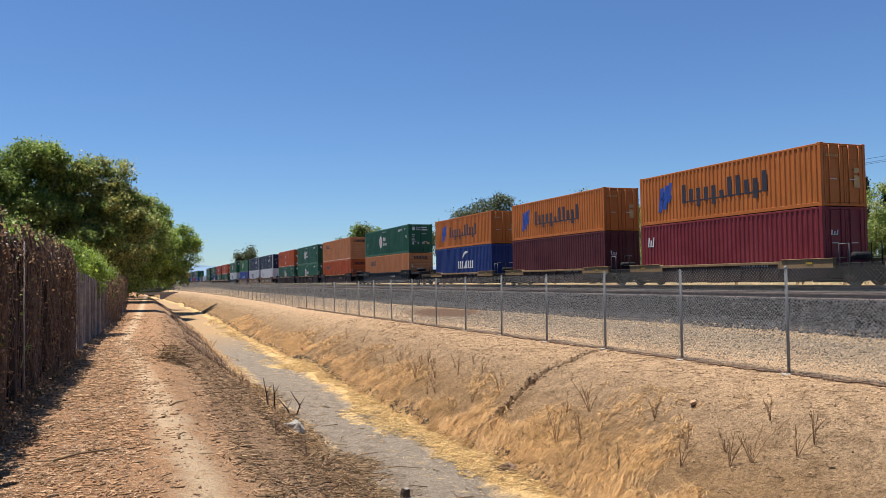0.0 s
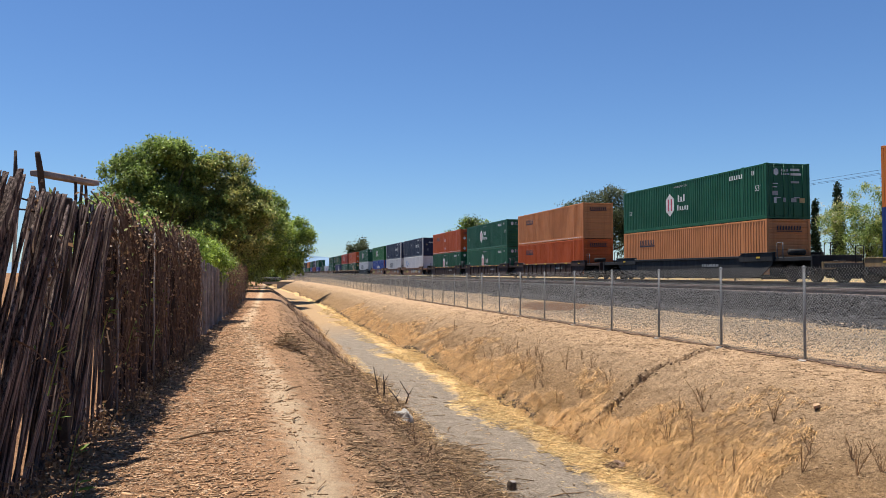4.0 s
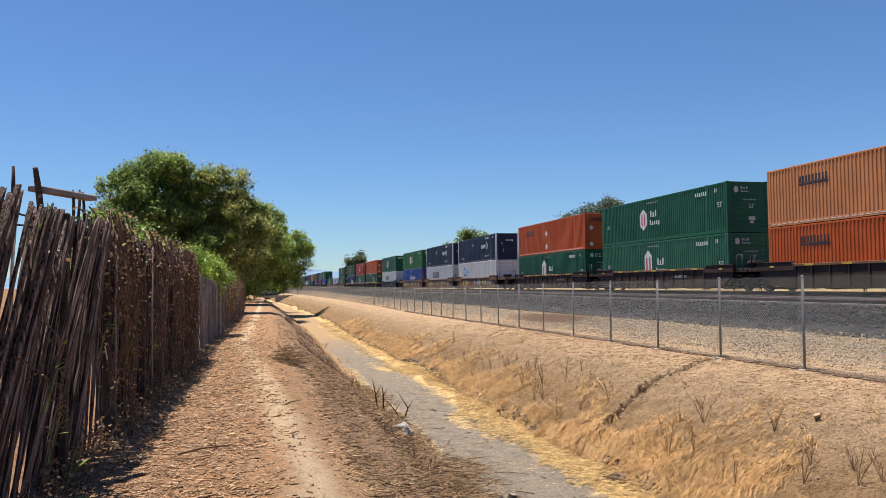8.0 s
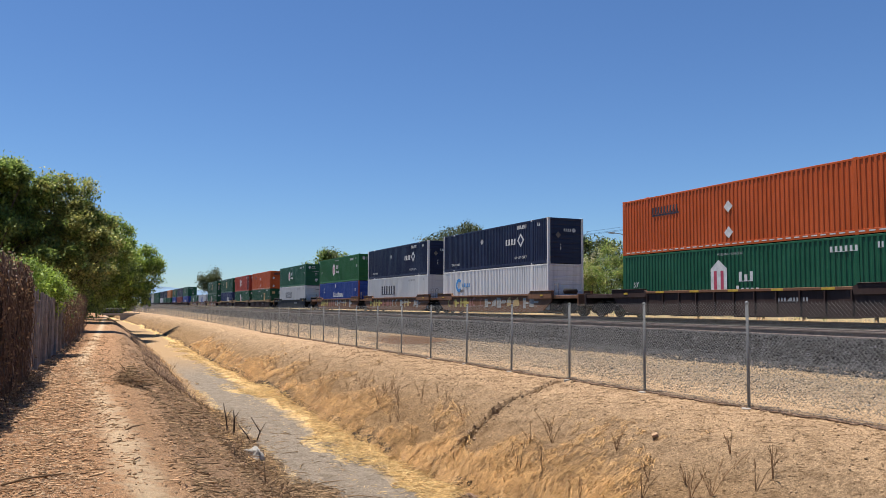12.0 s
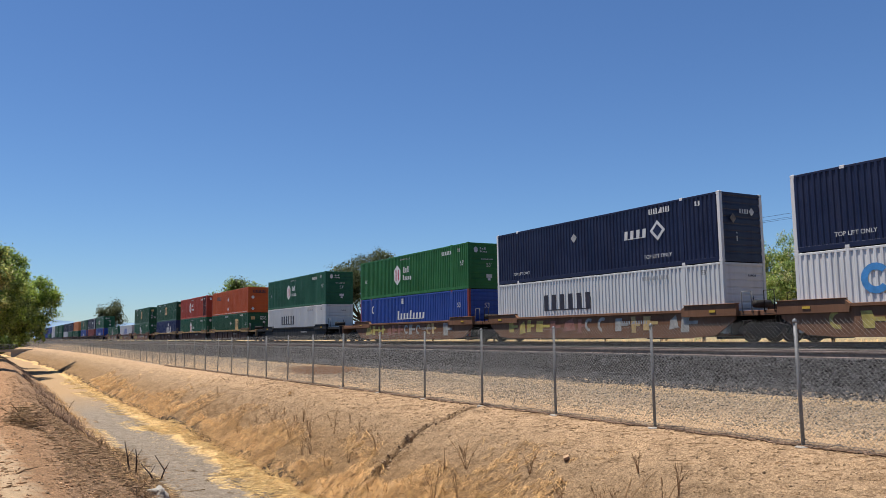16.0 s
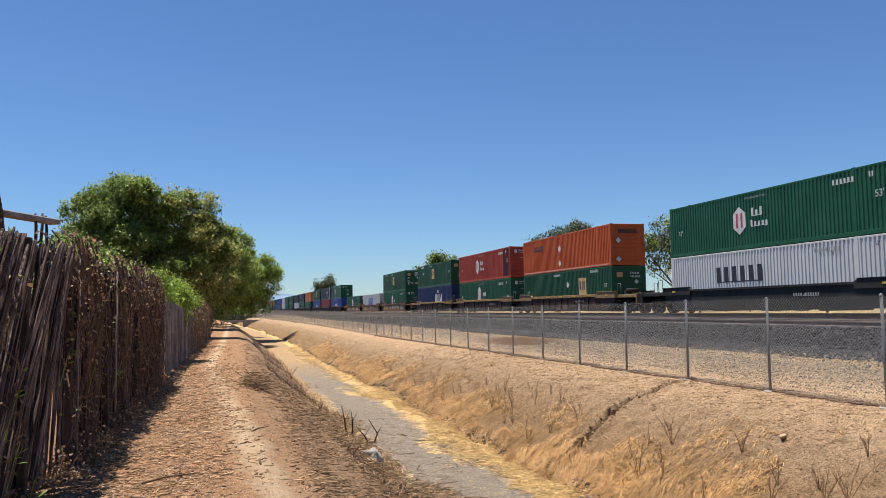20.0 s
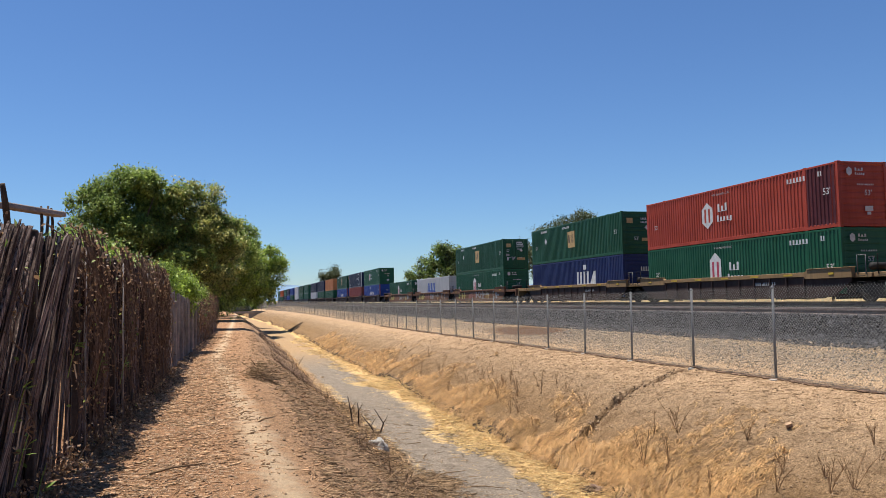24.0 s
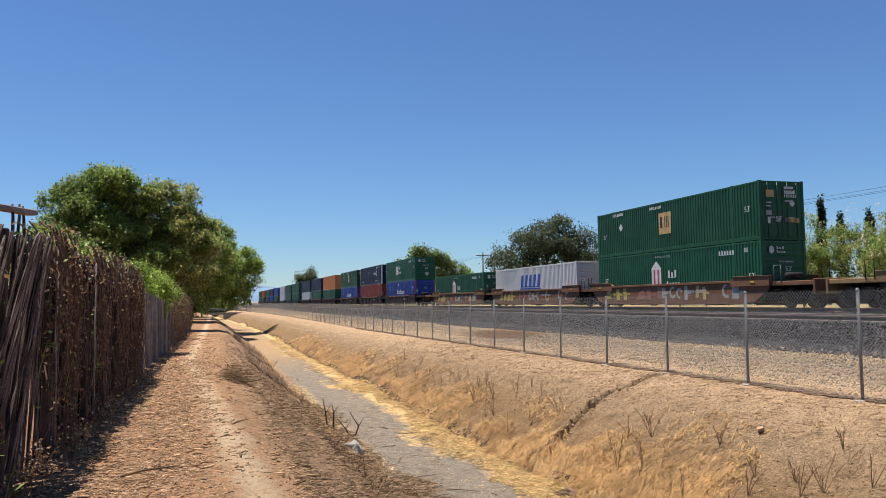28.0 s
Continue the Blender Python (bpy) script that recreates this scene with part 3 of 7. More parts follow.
def text_mesh(words, size, mat):
    def make():
        cu = bpy.data.curves.new("words", 'FONT')
        cu.body, cu.size, cu.extrude = words, size, 0.002
        ob = bpy.data.objects.new("words", cu)
        me = bpy.data.meshes.new_from_object(ob)
        bpy.data.objects.remove(ob)
        me.materials.clear()
        me.materials.append(M[mat])
        return me
    return cached(("text", words, size, mat), make)


class Marks:
    """Places markings on one container: f from the far end to the near end, h from floor to roof."""

    def __init__(self, box, length, height):
        self.box, self.length, self.height = box, length, height
        self.w = 1.295 if length > 14 else 1.219

    def side(self, polys, key, mat, f, h, name="marking", kind=""):
        tagged(part(name, flat(polys, key, mat), None, self.box, at=Matrix.Translation((-self.w - (0.009 if name in ("emblem_bars", "emblem_gap") else 0.004), self.length * (1 - f), self.height * h)) @ SIDE_TURN), kind=kind)

    def side_text(self, words, size, mat, f, h):
        part("lettering", text_mesh(words, size, mat), None, self.box, at=Matrix.Translation((-self.w - 0.004, self.length * (1 - f), self.height * h)) @ SIDE_TURN)

    def end(self, polys, key, mat, x, h, name="marking"):
        part(name, flat(polys, key, mat), None, self.box, at=Matrix.Translation((x, -0.05, self.height * h)) @ END_TURN)

    def end_text(self, words, size, mat, x, h):
        part("lettering", text_mesh(words, size, mat), None, self.box, at=Matrix.Translation((x, -0.05, self.height * h)) @ END_TURN)


def hub_marks(m, low=False, mono=False):
    white = "white"
    if low:
        m.side([[(-0.5, -0.7), (0.5, -0.7), (0.5, 0.35), (0, 0.75), (-0.5, 0.35)]], "house", white, 0.435, 0.55, "emblem")
        m.side([rect(-0.3, -0.12, -0.6, 0.25), rect(0.12, 0.3, -0.6, 0.25)], "house_in", "pink_mark" if not mono else "hub_red", 0.435, 0.55, "emblem_bars")
        z = 0.40
    else:
        m.side([hexagon(0.72)], "hexagon", white, 0.40, 0.52, "emblem")
        m.side([rect(-0.26, -0.11, -0.38, 0.38), rect(0.11, 0.26, -0.38, 0.38)], "hex_in", "pink_mark" if not mono else "hub_red", 0.40, 0.52, "emblem_bars")
        z = 0.50
    m.side(bars(0.95, 0.42, "txt"), "hub1", white, 0.51 if low else 0.46, z + 0.06, "wordmark")
    m.side(bars(1.4, 0.34, "txxxd"), "hub2", white, 0.50 if low else 0.455, z - 0.12, "wordmark")
    m.side_text("WARNING HIGH CUBE", 0.15, "grey_mark", 0.43, 0.87)
    m.side(bars(1.3, 0.22, "tttttt", fill=0.6), "number", white, 0.80, 0.80, "small_print")
    m.side_text("53'", 0.42, "white", 0.94, 0.52 if not low else 0.36)
    m.side_text("53'", 0.36, "white", 0.055, 0.42)
    m.side(bars(0.3, 0.22, "tt", fill=0.6), "mini", white, 0.925, 0.82, "small_print")
    m.end([hexagon(0.2)], "hex_small", white, -0.75, 0.84, "emblem")
    m.end(bars(0.5, 0.13, "txt"), "e1", white, -0.45, 0.85, "wordmark")
    m.end(bars(0.55, 0.11, "txxxd"), "e2", white, -0.45, 0.79, "wordmark")


def hub_end(m):
    m.end_text("53'", 0.34, "white", 0.0, 0.48)
    m.end(bars(0.9, 0.07, "tttt ttttt", fill=0.5), "ew", "white", -0.35, 0.63, "small_print")
    m.end([rect(0, 0.42, 0, 0.22), rect(0.1, 0.3, -0.16, -0.03)], "placard", "white", 0.0, 0.24, "placard")


def schneider(m, diamonds=True, dark="ink"):
    m.side(bars(2.0, 0.34, "ttttttttt", 0.1), "sch", dark, 0.15, 0.68, "wordmark")
    m.side([rect(0, 2.0, 0, 0.09)], "sch_line", dark, 0.15, 0.64, "wordmark_line")
    if diamonds:
        m.side([diamond(0.27)], "dia", "white", 0.475, 0.62, "placard")
        m.side([diamond(0.27)], "dia", "white", 0.475, 0.22, "placard")
    m.side([rect(k * 0.42, k * 0.42 + 0.26, 0, 0.05) for k in range(int(m.length / 0.42) - 1)], "tape%d" % m.length, "white", 0.02, 0.035, "reflective_tape", "stuff")
    m.end(bars(1.5, 0.22, "ttttttttt", 0.1), "sch_e", dark, -0.75, 0.80, "wordmark")
    m.end([rect(0, 1.5, 0, 0.05)], "sch_el", dark, -0.75, 0.77, "wordmark_line")
    if diamonds:
        m.end([diamond(0.2)], "dia_e", "white", -0.75, 0.60, "placard")
        m.end([diamond(0.2)], "dia_e", "white", -0.75, 0.15, "placard")


def mark(livery, m, low):
    if livery == "hapag":
        sl = 0.18
        m.side([rect(0.0, 0.30, 0.0, 1.25, sl), rect(0.38, 0.68, 0.12, 1.35, sl), rect(0.76, 1.0, 0.45, 1.45, sl), rect(0.1, 1.1, 0.62, 0.8, sl)], "hl_sign", "blue_mark", 0.13, 0.24, "emblem")
        m.side(bars(6.0, 0.92, "txdxd-ttxdt", fill=0.7), "hl_word", "ink", 0.29, 0.36, "wordmark")
        m.end(bars(0.7, 0.09, "ttttttt", fill=0.5), "hl_e", "tan_mark", -1.0, 0.78, "small_print")
        m.end([rect(0, 0.3, 0, 0.5), rect(0, 0.3, 0.6, 0.8)], "hl_p", "tan_mark", 0.5, 0.3, "placard")
    elif livery == "cai":
        m.side(bars(0.6, 0.5, "txt", 0.15), "cai", "white", 0.05, 0.55, "wordmark")
        m.end(bars(0.45, 0.2, "txt", 0.15), "cai_e", "white", -0.85, 0.55, "wordmark")
    elif livery == "tex":
        m.end(bars(0.5, 0.25, "txx"), "tex_e", "white", -0.85, 0.45, "wordmark")
    elif livery == "cma":
        m.side(bars(3.4, 0.62, "ttt tttt", fill=0.7), "cma", "white", 0.44, 0.30, "wordmark")
        m.side([[(0, 0), (0.5, 0.35), (1.2, 0.5), (1.0, 0.62), (0.4, 0.55), (0.1, 0.3)]], "cma_sw", "white", 0.52, 0.62, "emblem")
    elif livery in ("hub", "hub_mono"):
        hub_marks(m, low, livery == "hub_mono")
    elif livery == "sch":
        schneider(m, not low)
    elif livery == "sch_plain":
        schneider(m, False)
    elif livery == "umax":
        m.side(bars(1.55, 0.4, "tttt", 0.1), "umax", "white", 0.655, 0.50, "wordmark")
        m.side([diamond(0.46)], "umax_d", "white", 0.785, 0.58, "emblem")
        m.side([diamond(0.28)], "umax_di", "navy", 0.785, 0.583, "emblem_gap")
        m.side_text("TOP LIFT ONLY", 0.24, "white", 0.73, 0.16)
        m.side_text("TOP LIFT ONLY", 0.22, "white", 0.10, 0.15)
        m.side(bars(1.3, 0.24, "tttt tttt"), "umax_n", "white", 0.755, 0.84, "small_print")
        m.side(bars(0.35, 0.2, "tt"), "umax_m", "white", 0.92, 0.84, "small_print")
        m.side([diamond(0.24)], "umax_p", "grey_mark", 0.43, 0.68, "placard")
        m.end(bars(0.6, 0.18, "tttt", 0.1), "umax_e", "white", -0.2, 0.70, "wordmark")
        m.end([diamond(0.17)], "umax_e2", "white", 0.55, 0.73, "emblem")
        m.end([diamond(0.2)], "umax_e3", "ghost", -0.6, 0.62, "placard")
        m.end([rect(0, 0.06, 0, 0.2), rect(0, 0.06, 0.3, 0.36)], "umax_e4", "white", -0.45, 0.3, "small_print")
    elif livery == "ring":
        m.side(ring_polys(0.28, 0.52), "ring", "sky_mark", 0.185, 0.62, "emblem")
        m.side(bars(1.4, 0.4, "xxxxx"), "ring_w", "sky_mark", 0.225, 0.57, "wordmark")
        m.side(bars(0.8, 0.2, "tttt"), "ring_s", "ghost", 0.20, 0.44, "small_print")
    elif livery == "werner":
        m.side(bars(4.0, 0.82, "tttttt", fill=0.78), "werner", "ink", 0.27, 0.44, "wordmark")
        m.side(bars(1.6, 0.16, "tttt tttttt"), "wer_n", "grey_mark", 0.72, 0.83, "small_print")
        m.side_text("53'", 0.26, "ink", 0.93, 0.84)
        m.end([rect(0, 0.05, 0, 0.3)], "wer_e", "ink", 0.35, 0.42, "small_print")
        m.end(bars(0.5, 0.08, "tttttt", fill=0.5), "wer_e2", "ink", 0.15, 0.8, "small_print")
    elif livery == "sierra":
        m.side(bars(4.2, 0.6, "txxxtxxxx", 0.1), "sierra", "white", 0.40, 0.42, "wordmark")
        m.side(ring_polys(0.2, 0.3, 90, 270), "sierra_r", "white", 0.15, 0.7, "emblem")
        m.side([rect(0, 0.3, 0, 0.25), rect(0, 0.3, 0.3, 0.36)], "sierra_p", "white", 0.44, 0.80, "placard")
        m.side_text("53", 0.42, "white", 0.915, 0.62)
        m.end_text("53", 0.42, "white", -0.2, 0.60)
    elif livery == "emp":
        m.side([rect(0, 1.25, 0, 1.25)], "emp", "tan_mark", 0.46 if not low else 0.68, 0.34, "emblem")
        m.side([rect(0.15, 0.36, 0.35, 1.0), rect(0.6, 0.68, 0.35, 1.0), rect(0.78, 0.86, 0.35, 1.0), rect(0.94, 1.02, 0.35, 1.0)], "emp_in", "ink", 0.46 if not low else 0.68, 0.345, "emblem_bars")
        m.side([diamond(0.25)], "emp_d", "white", 0.19 if not low else 0.56, 0.62, "placard")
        m.side(bars(1.3, 0.18, "tttt tttttt"), "emp_n", "white", 0.13 if not low else 0.8, 0.88, "small_print")
        m.side(bars(1.3, 0.16, "ttttt ttttt", fill=0.5), "emp_w", "white", 0.40, 0.87, "small_print")
        m.side_text("53'", 0.40, "white", 0.93, 0.50)
        m.side_text("53'", 0.36, "white", 0.05, 0.42)
        m.end([rect(0, 0.45, 0, 0.35)], "emp_e", "tan_mark", -0.95, 0.72, "emblem")
        m.end([diamond(0.17)], "emp_e2", "white", 0.55, 0.62, "placard")
        m.end(bars(0.7, 0.14, "tttt t"), "emp_e3", "white", 0.1, 0.80, "small_print")
        m.end(bars(0.75, 0.14, "ttttttt"), "emp_e4", "white", 0.1, 0.72, "small_print")
        m.end_text("53'", 0.34, "white", -0.45, 0.32)
        m.end([rect(0, 0.65, 0, 0.22)], "emp_e5", "tan_mark", 0.15, 0.30, "placard")
    elif livery == "loup":
        m.side(bars(3.4, 0.95, "tttt t", 0.05, 0.5), "loup", "white", 0.55, 0.34, "wordmark")
        m.side([rect(0, 0.5, 0, 0.35)], "loup_p", "white", 0.62, 0.72, "placard")
        m.end(bars(0.7, 0.3, "tttt"), "loup_e", "white", 0.0, 0.6, "wordmark")
    elif livery == "swift":
        m.side(bars(4.2, 1.0, "ttttt", 0.25, 0.75), "swift", "blue_mark", 0.36, 0.42, "wordmark")
        m.side([rect(0, 4.2, 0, 0.1, 0.3)], "swift_l", "blue_mark", 0.35, 0.36, "wordmark_line")


def make_container(length, height, colour, livery, label, at, low=False, doors=True, posts=""):
    """A corrugated steel container; its near end is at y 0."""
    mat, L, H = M[colour], length, height
    rail = M[posts] if posts else mat
    box = thing("shipping_container", label, "container", "containers on the train", at=at)
    long_box = L > 14
    W = 1.295 if long_box else 1.219
    pitch = 0.235 if long_box else 0.278
    key = (L, H, colour)
    for s, nm in ((-1, "near"), (1, "far")):
        me = cached(("side", key, s), lambda: corrugated(L - 0.24, 0.16, H - 0.10, pitch, 0.036, s * W, -s).mesh("side_wall", mat))
        part("side_wall", me, None, box, at=(0, 0.12, 0))
    me = cached(("roof", key), lambda: Build().box(-W + 0.03, W - 0.03, 0.06, L - 0.06, H - 0.06, H - 0.025).mesh("roof", mat))
    part("roof", me, None, box)
    me = cached(("floor", key), lambda: Build().box(-W + 0.05, W - 0.05, 0.06, L - 0.06, 0.06, 0.15).mesh("floor_panel", M["dark"]))
    part("floor_panel", me, None, box)
    me = cached(("post", H, posts or colour), lambda: Build().box(-0.08, 0.08, -0.08, 0.08, 0.12, H - 0.11, 0.012).mesh("corner_post", rail))
    for x in (-W + 0.075, W - 0.075):
        for y in (0.075, L - 0.075):
            part("corner_post", me, None, box, at=(x, y, 0))
    me = cached(("cast", posts or colour), lambda: Build().box(-0.085, 0.085, -0.09, 0.09, -0.06, 0.06, 0.01).mesh("corner_casting", rail))
    spots = [0.085, L - 0.085] + ([2.05, L - 2.05] if long_box else [])
    for y in spots:
        for x in (-W + 0.08, W - 0.08):
            for z in (0.06, H - 0.055):
                part("corner_casting", me, None, box, at=(x, y, z))
    if long_box:
        me = cached(("midpost", key), lambda: Build().box(-0.05, 0.05, -0.07, 0.07, 0.12, H - 0.11, 0.01).mesh("inner_post", mat))
        for y in (2.05, L - 2.05):
            for x in (-W + 0.045, W - 0.045):
                part("inner_post", me, None, box, at=(x, y, 0))
    me = cached(("top", key), lambda: Build().box(-0.035, 0.035, 0.15, L - 0.15, H - 0.11, H - 0.02, 0.01).mesh("top_rail", mat))
    part("top_rail", me, None, box, at=(-W + 0.034, 0, 0))
    part("top_rail", me, None, box, at=(W - 0.034, 0, 0))
    deep = 0.17 if not long_box else 0.2
    me = cached(("bottom", key), lambda: Build().box(-0.03, 0.03, 0.15, L - 0.15, 0.02, deep, 0.008).mesh("bottom_rail", mat))
    part("bottom_rail", me, None, box, at=(-W + 0.028, 0, 0))
    part("bottom_rail", me, None, box, at=(W - 0.028, 0, 0))
    for y in (0.05, L - 0.05):
        me = cached(("sill", key), lambda: Build().box(-W + 0.15, W - 0.15, -0.05, 0.05, 0.02, 0.15, 0.01).mesh("end_sill", mat))
        part("end_sill", me, None, box, at=(0, y, 0))
        me = cached(("header", key), lambda: Build().box(-W + 0.15, W - 0.15, -0.05, 0.05, H - 0.13, H - 0.02, 0.01).mesh("end_header", mat))
        part("end_header", me, None, box, at=(0, y, 0))

    def blank_end():
        b = Build()
        n = 9
        z0, z1 = 0.15, H - 0.13
        ys = []
        for k in range(n):
            a = z0 + (z1 - z0) * k / n
            d = (z1 - z0) / n
            ys += [(a, 0.0), (a + 0.62 * d, 0.0), (a + 0.72 * d, 0.022), (a + 0.9 * d, 0.022)]
        ys.append((z1, 0.0))
        vs = [(x, q, z) for z, q in ys for x in (-W + 0.14, W - 0.14)]
        return b.add(vs, [(2 * k, 2 * k + 1, 2 * k + 3, 2 * k + 2) for k in range(len(ys) - 1)]).mesh("end_wall", mat)
    me = cached(("end", key), blank_end)
    part("end_wall", me, None, box, at=Matrix.Translation((0, L - 0.02, 0)) @ Matrix.Rotation(math.pi, 4, 'Z'))
    if doors:
        wing = (W - 0.16) / 2 - 0.012
        def leaf():
            b = Build().box(-wing, wing, -0.01, 0.03, 0.16, H - 0.14, 0.008)
            for k in range(5):
                z = 0.3 + k * (H - 0.55) / 5
                b.box(0.1 - wing, wing - 0.1, -0.022, -0.008, z, z + (H - 0.55) / 5 - 0.1)
            return b.mesh("door", mat)
        me = cached(("door", key), leaf)
        rod = cached(("rod", H, colour), lambda: Build().tube([(0, 0, 0.08), (0, 0, H - 0.08)], 0.017, 8).mesh("locking_bar", mat, True))
        hand = cached("handle", lambda: Build().box(-0.02, 0.34, -0.02, 0.0, -0.02, 0.02, 0.006).mesh("door_handle", M["chrome"]))
        for s in (-wing - 0.012, wing + 0.012):
            d = part("door", me, None, box, at=(s, 0.01, 0))
            for x in (-0.28, 0.28):
                part("locking_bar", rod, None, d, at=(x, -0.042, 0))
            part("door_handle", hand, None, d, at=(-0.25, -0.05, 1.1))
    else:
        part("end_wall", me, None, box, at=(0, 0.02, 0))
    if livery == "hub_mono" and not low:
        part("sooty_bay", corrugated(1.85, 0.16, H - 0.10, pitch, 0.036, -W - 0.005, 1), M["darkred"], box, "dark red sooty end bay", at=(0, 0.13, 0))
    if livery:
        m = Marks(box, L, H)
        mark(livery, m, low)
        if not doors and livery in ("hub", "hub_mono"):
            hub_end(m)
        elif doors and long_box:
            for x, h, w, q, mat2 in ((-0.95, 0.62, 0.3, 0.05, "white"), (-0.95, 0.56, 0.26, 0.05, "white"), (-0.98, 0.42, 0.32, 0.22, "grey_mark"), (-0.9, 0.28, 0.16, 0.3, "white"), (-0.35, 0.30, 0.16, 0.22, "grey_mark"),
                                     (0.12, 0.30, 0.32, 0.2, "grey_mark"), (0.62, 0.29, 0.32, 0.24, "tan_mark"), (0.1, 0.86, 0.55, 0.12, "white"), (0.12, 0.78, 0.62, 0.12, "white"), (0.12, 0.64, 0.5, 0.1, "grey_mark")):
                m.end([rect(0, w, 0, q)], ("plate", w, q), mat2, x, h, "placard")
    return box


MOVERS, WHEELSETS = [], []     # (thing, x, y at the start, z); wheelsets with their place on the bogie


def bogie_parts(parent, y):
    bog = part("bogie", cached("bolster", lambda: Build().box(-1.0, 1.0, -0.2, 0.2, 0.42, 0.68, 0.03).mesh("bogie", M["dark"])), None, parent, "black freight bogie", at=(0, y, 0))

    def frame_mesh():
        b = Build()
        out = [(-1.25, 0.40), (-1.2, 0.60), (-0.95, 0.66), (-0.55, 0.76), (0.55, 0.76), (0.95, 0.66), (1.2, 0.60), (1.25, 0.40), (1.0, 0.36), (0.7, 0.40), (0.42, 0.20), (-0.42, 0.20), (-0.7, 0.40), (-1.0, 0.36)]
        n = len(out)
        return b.add([(-0.07, p, q) for p, q in out] + [(0.07, p, q) for p, q in out],
                     [tuple(range(n))[::-1], tuple(range(n, 2 * n))] + [(i, (i + 1) % n, n + (i + 1) % n, n + i) for i in range(n)]).mesh("side_frame", M["dark"])
    sf = cached("side_frame", frame_mesh)
    cap = cached("bearing_cap", lambda: Build().tube([(-0.05, 0, 0), (0.05, 0, 0)], [0.11, 0.09], 10).mesh("bearing_cap", M["wheel"]))
    spring = cached("spring", lambda: Build().tube([(0, 0, 0.22), (0, 0, 0.42)], 0.06, 8).mesh("coil_spring", M["wheel"]))
    for x in (-1.0, 1.0):
        f = part("side_frame", sf, None, bog, at=(x, 0, 0))
    for x in (-1.09, 1.09):
        for q in (-0.89, 0.89):
            part("bearing_cap", cap, None, bog, at=(x, q, 0.457))
        for q in (-0.2, 0.0, 0.2):
            part("coil_spring", spring, None, bog, at=(x * 0.93, q, 0))

    def wheel_mesh():
        b = Build().tube([(-0.95, 0, 0), (0.95, 0, 0)], 0.08, 8)
        for s in (-1, 1):
            a = s * 0.7
            prof = [(a - 0.065 * s, 0.36), (a - 0.065 * s, 0.485), (a - 0.035 * s, 0.485), (a - 0.03 * s, 0.457), (a + 0.065 * s, 0.452), (a + 0.065 * s, 0.38), (a + 0.02 * s, 0.35), (a + 0.05 * s, 0.14), (a - 0.04 * s, 0.14), (a - 0.02 * s, 0.35)]
            k = 20
            rings = [[(x, r * math.cos(math.tau * i / k), r * math.sin(math.tau * i / k)) for i in range(k)] for x, r in prof + prof[:1]]
            b.loft(rings, False)
            b.box(a + 0.045 * s - 0.012, a + 0.045 * s + 0.012, -0.03, 0.03, 0.16, 0.33)
        return b.mesh("wheelset", M["wheel"])
    wm = cached("wheelset", wheel_mesh)
    for q in (-0.89, 0.89):
        w = part("wheelset", wm, None, bog, at=(0, q, 0.457))
        WHEELSETS.append((w, q))


def spray(seed, y0, y1, z0, z1):
    """Sprayed lettering that cannot be read: slanting slabs and loops in a few colours."""
    rnd = random.Random(seed)
    out = []
    y = y0
    while y < y1 - 0.5:
        w = rnd.uniform(0.5, 1.2)
        s = rnd.uniform(-0.35, 0.35)
        a, b = z0 + rnd.uniform(0, 0.15), z1 - rnd.uniform(0, 0.15)
        kind = rnd.random()
        if kind < 0.5:
            m = (a + b) / 2
            out.append([[(y, a), (y + w * 0.5, a), (y + w * 0.5, m - 0.06), (y + w, m - 0.06), (y + w + s * 0.14, m + 0.08), (y + w * 0.5, m + 0.08), (y + w * 0.5 + s * (b - m), b), (y + s * (b - m), b)]])
        elif kind < 0.8:
            r = (b - a) / 2
            out += [[[(p + y + r, q + (a + b) / 2) for p, q in poly] for poly in ring_polys(r * 0.55, r, rnd.uniform(0, 90), rnd.uniform(250, 340), 10)]]
        else:
            out.append([[(y, a), (y + w, a + 0.1), (y + w * 0.8, b), (y + w * 0.2, b - 0.2)]])
        y += w + rnd.uniform(0.04, 0.2)
    return out


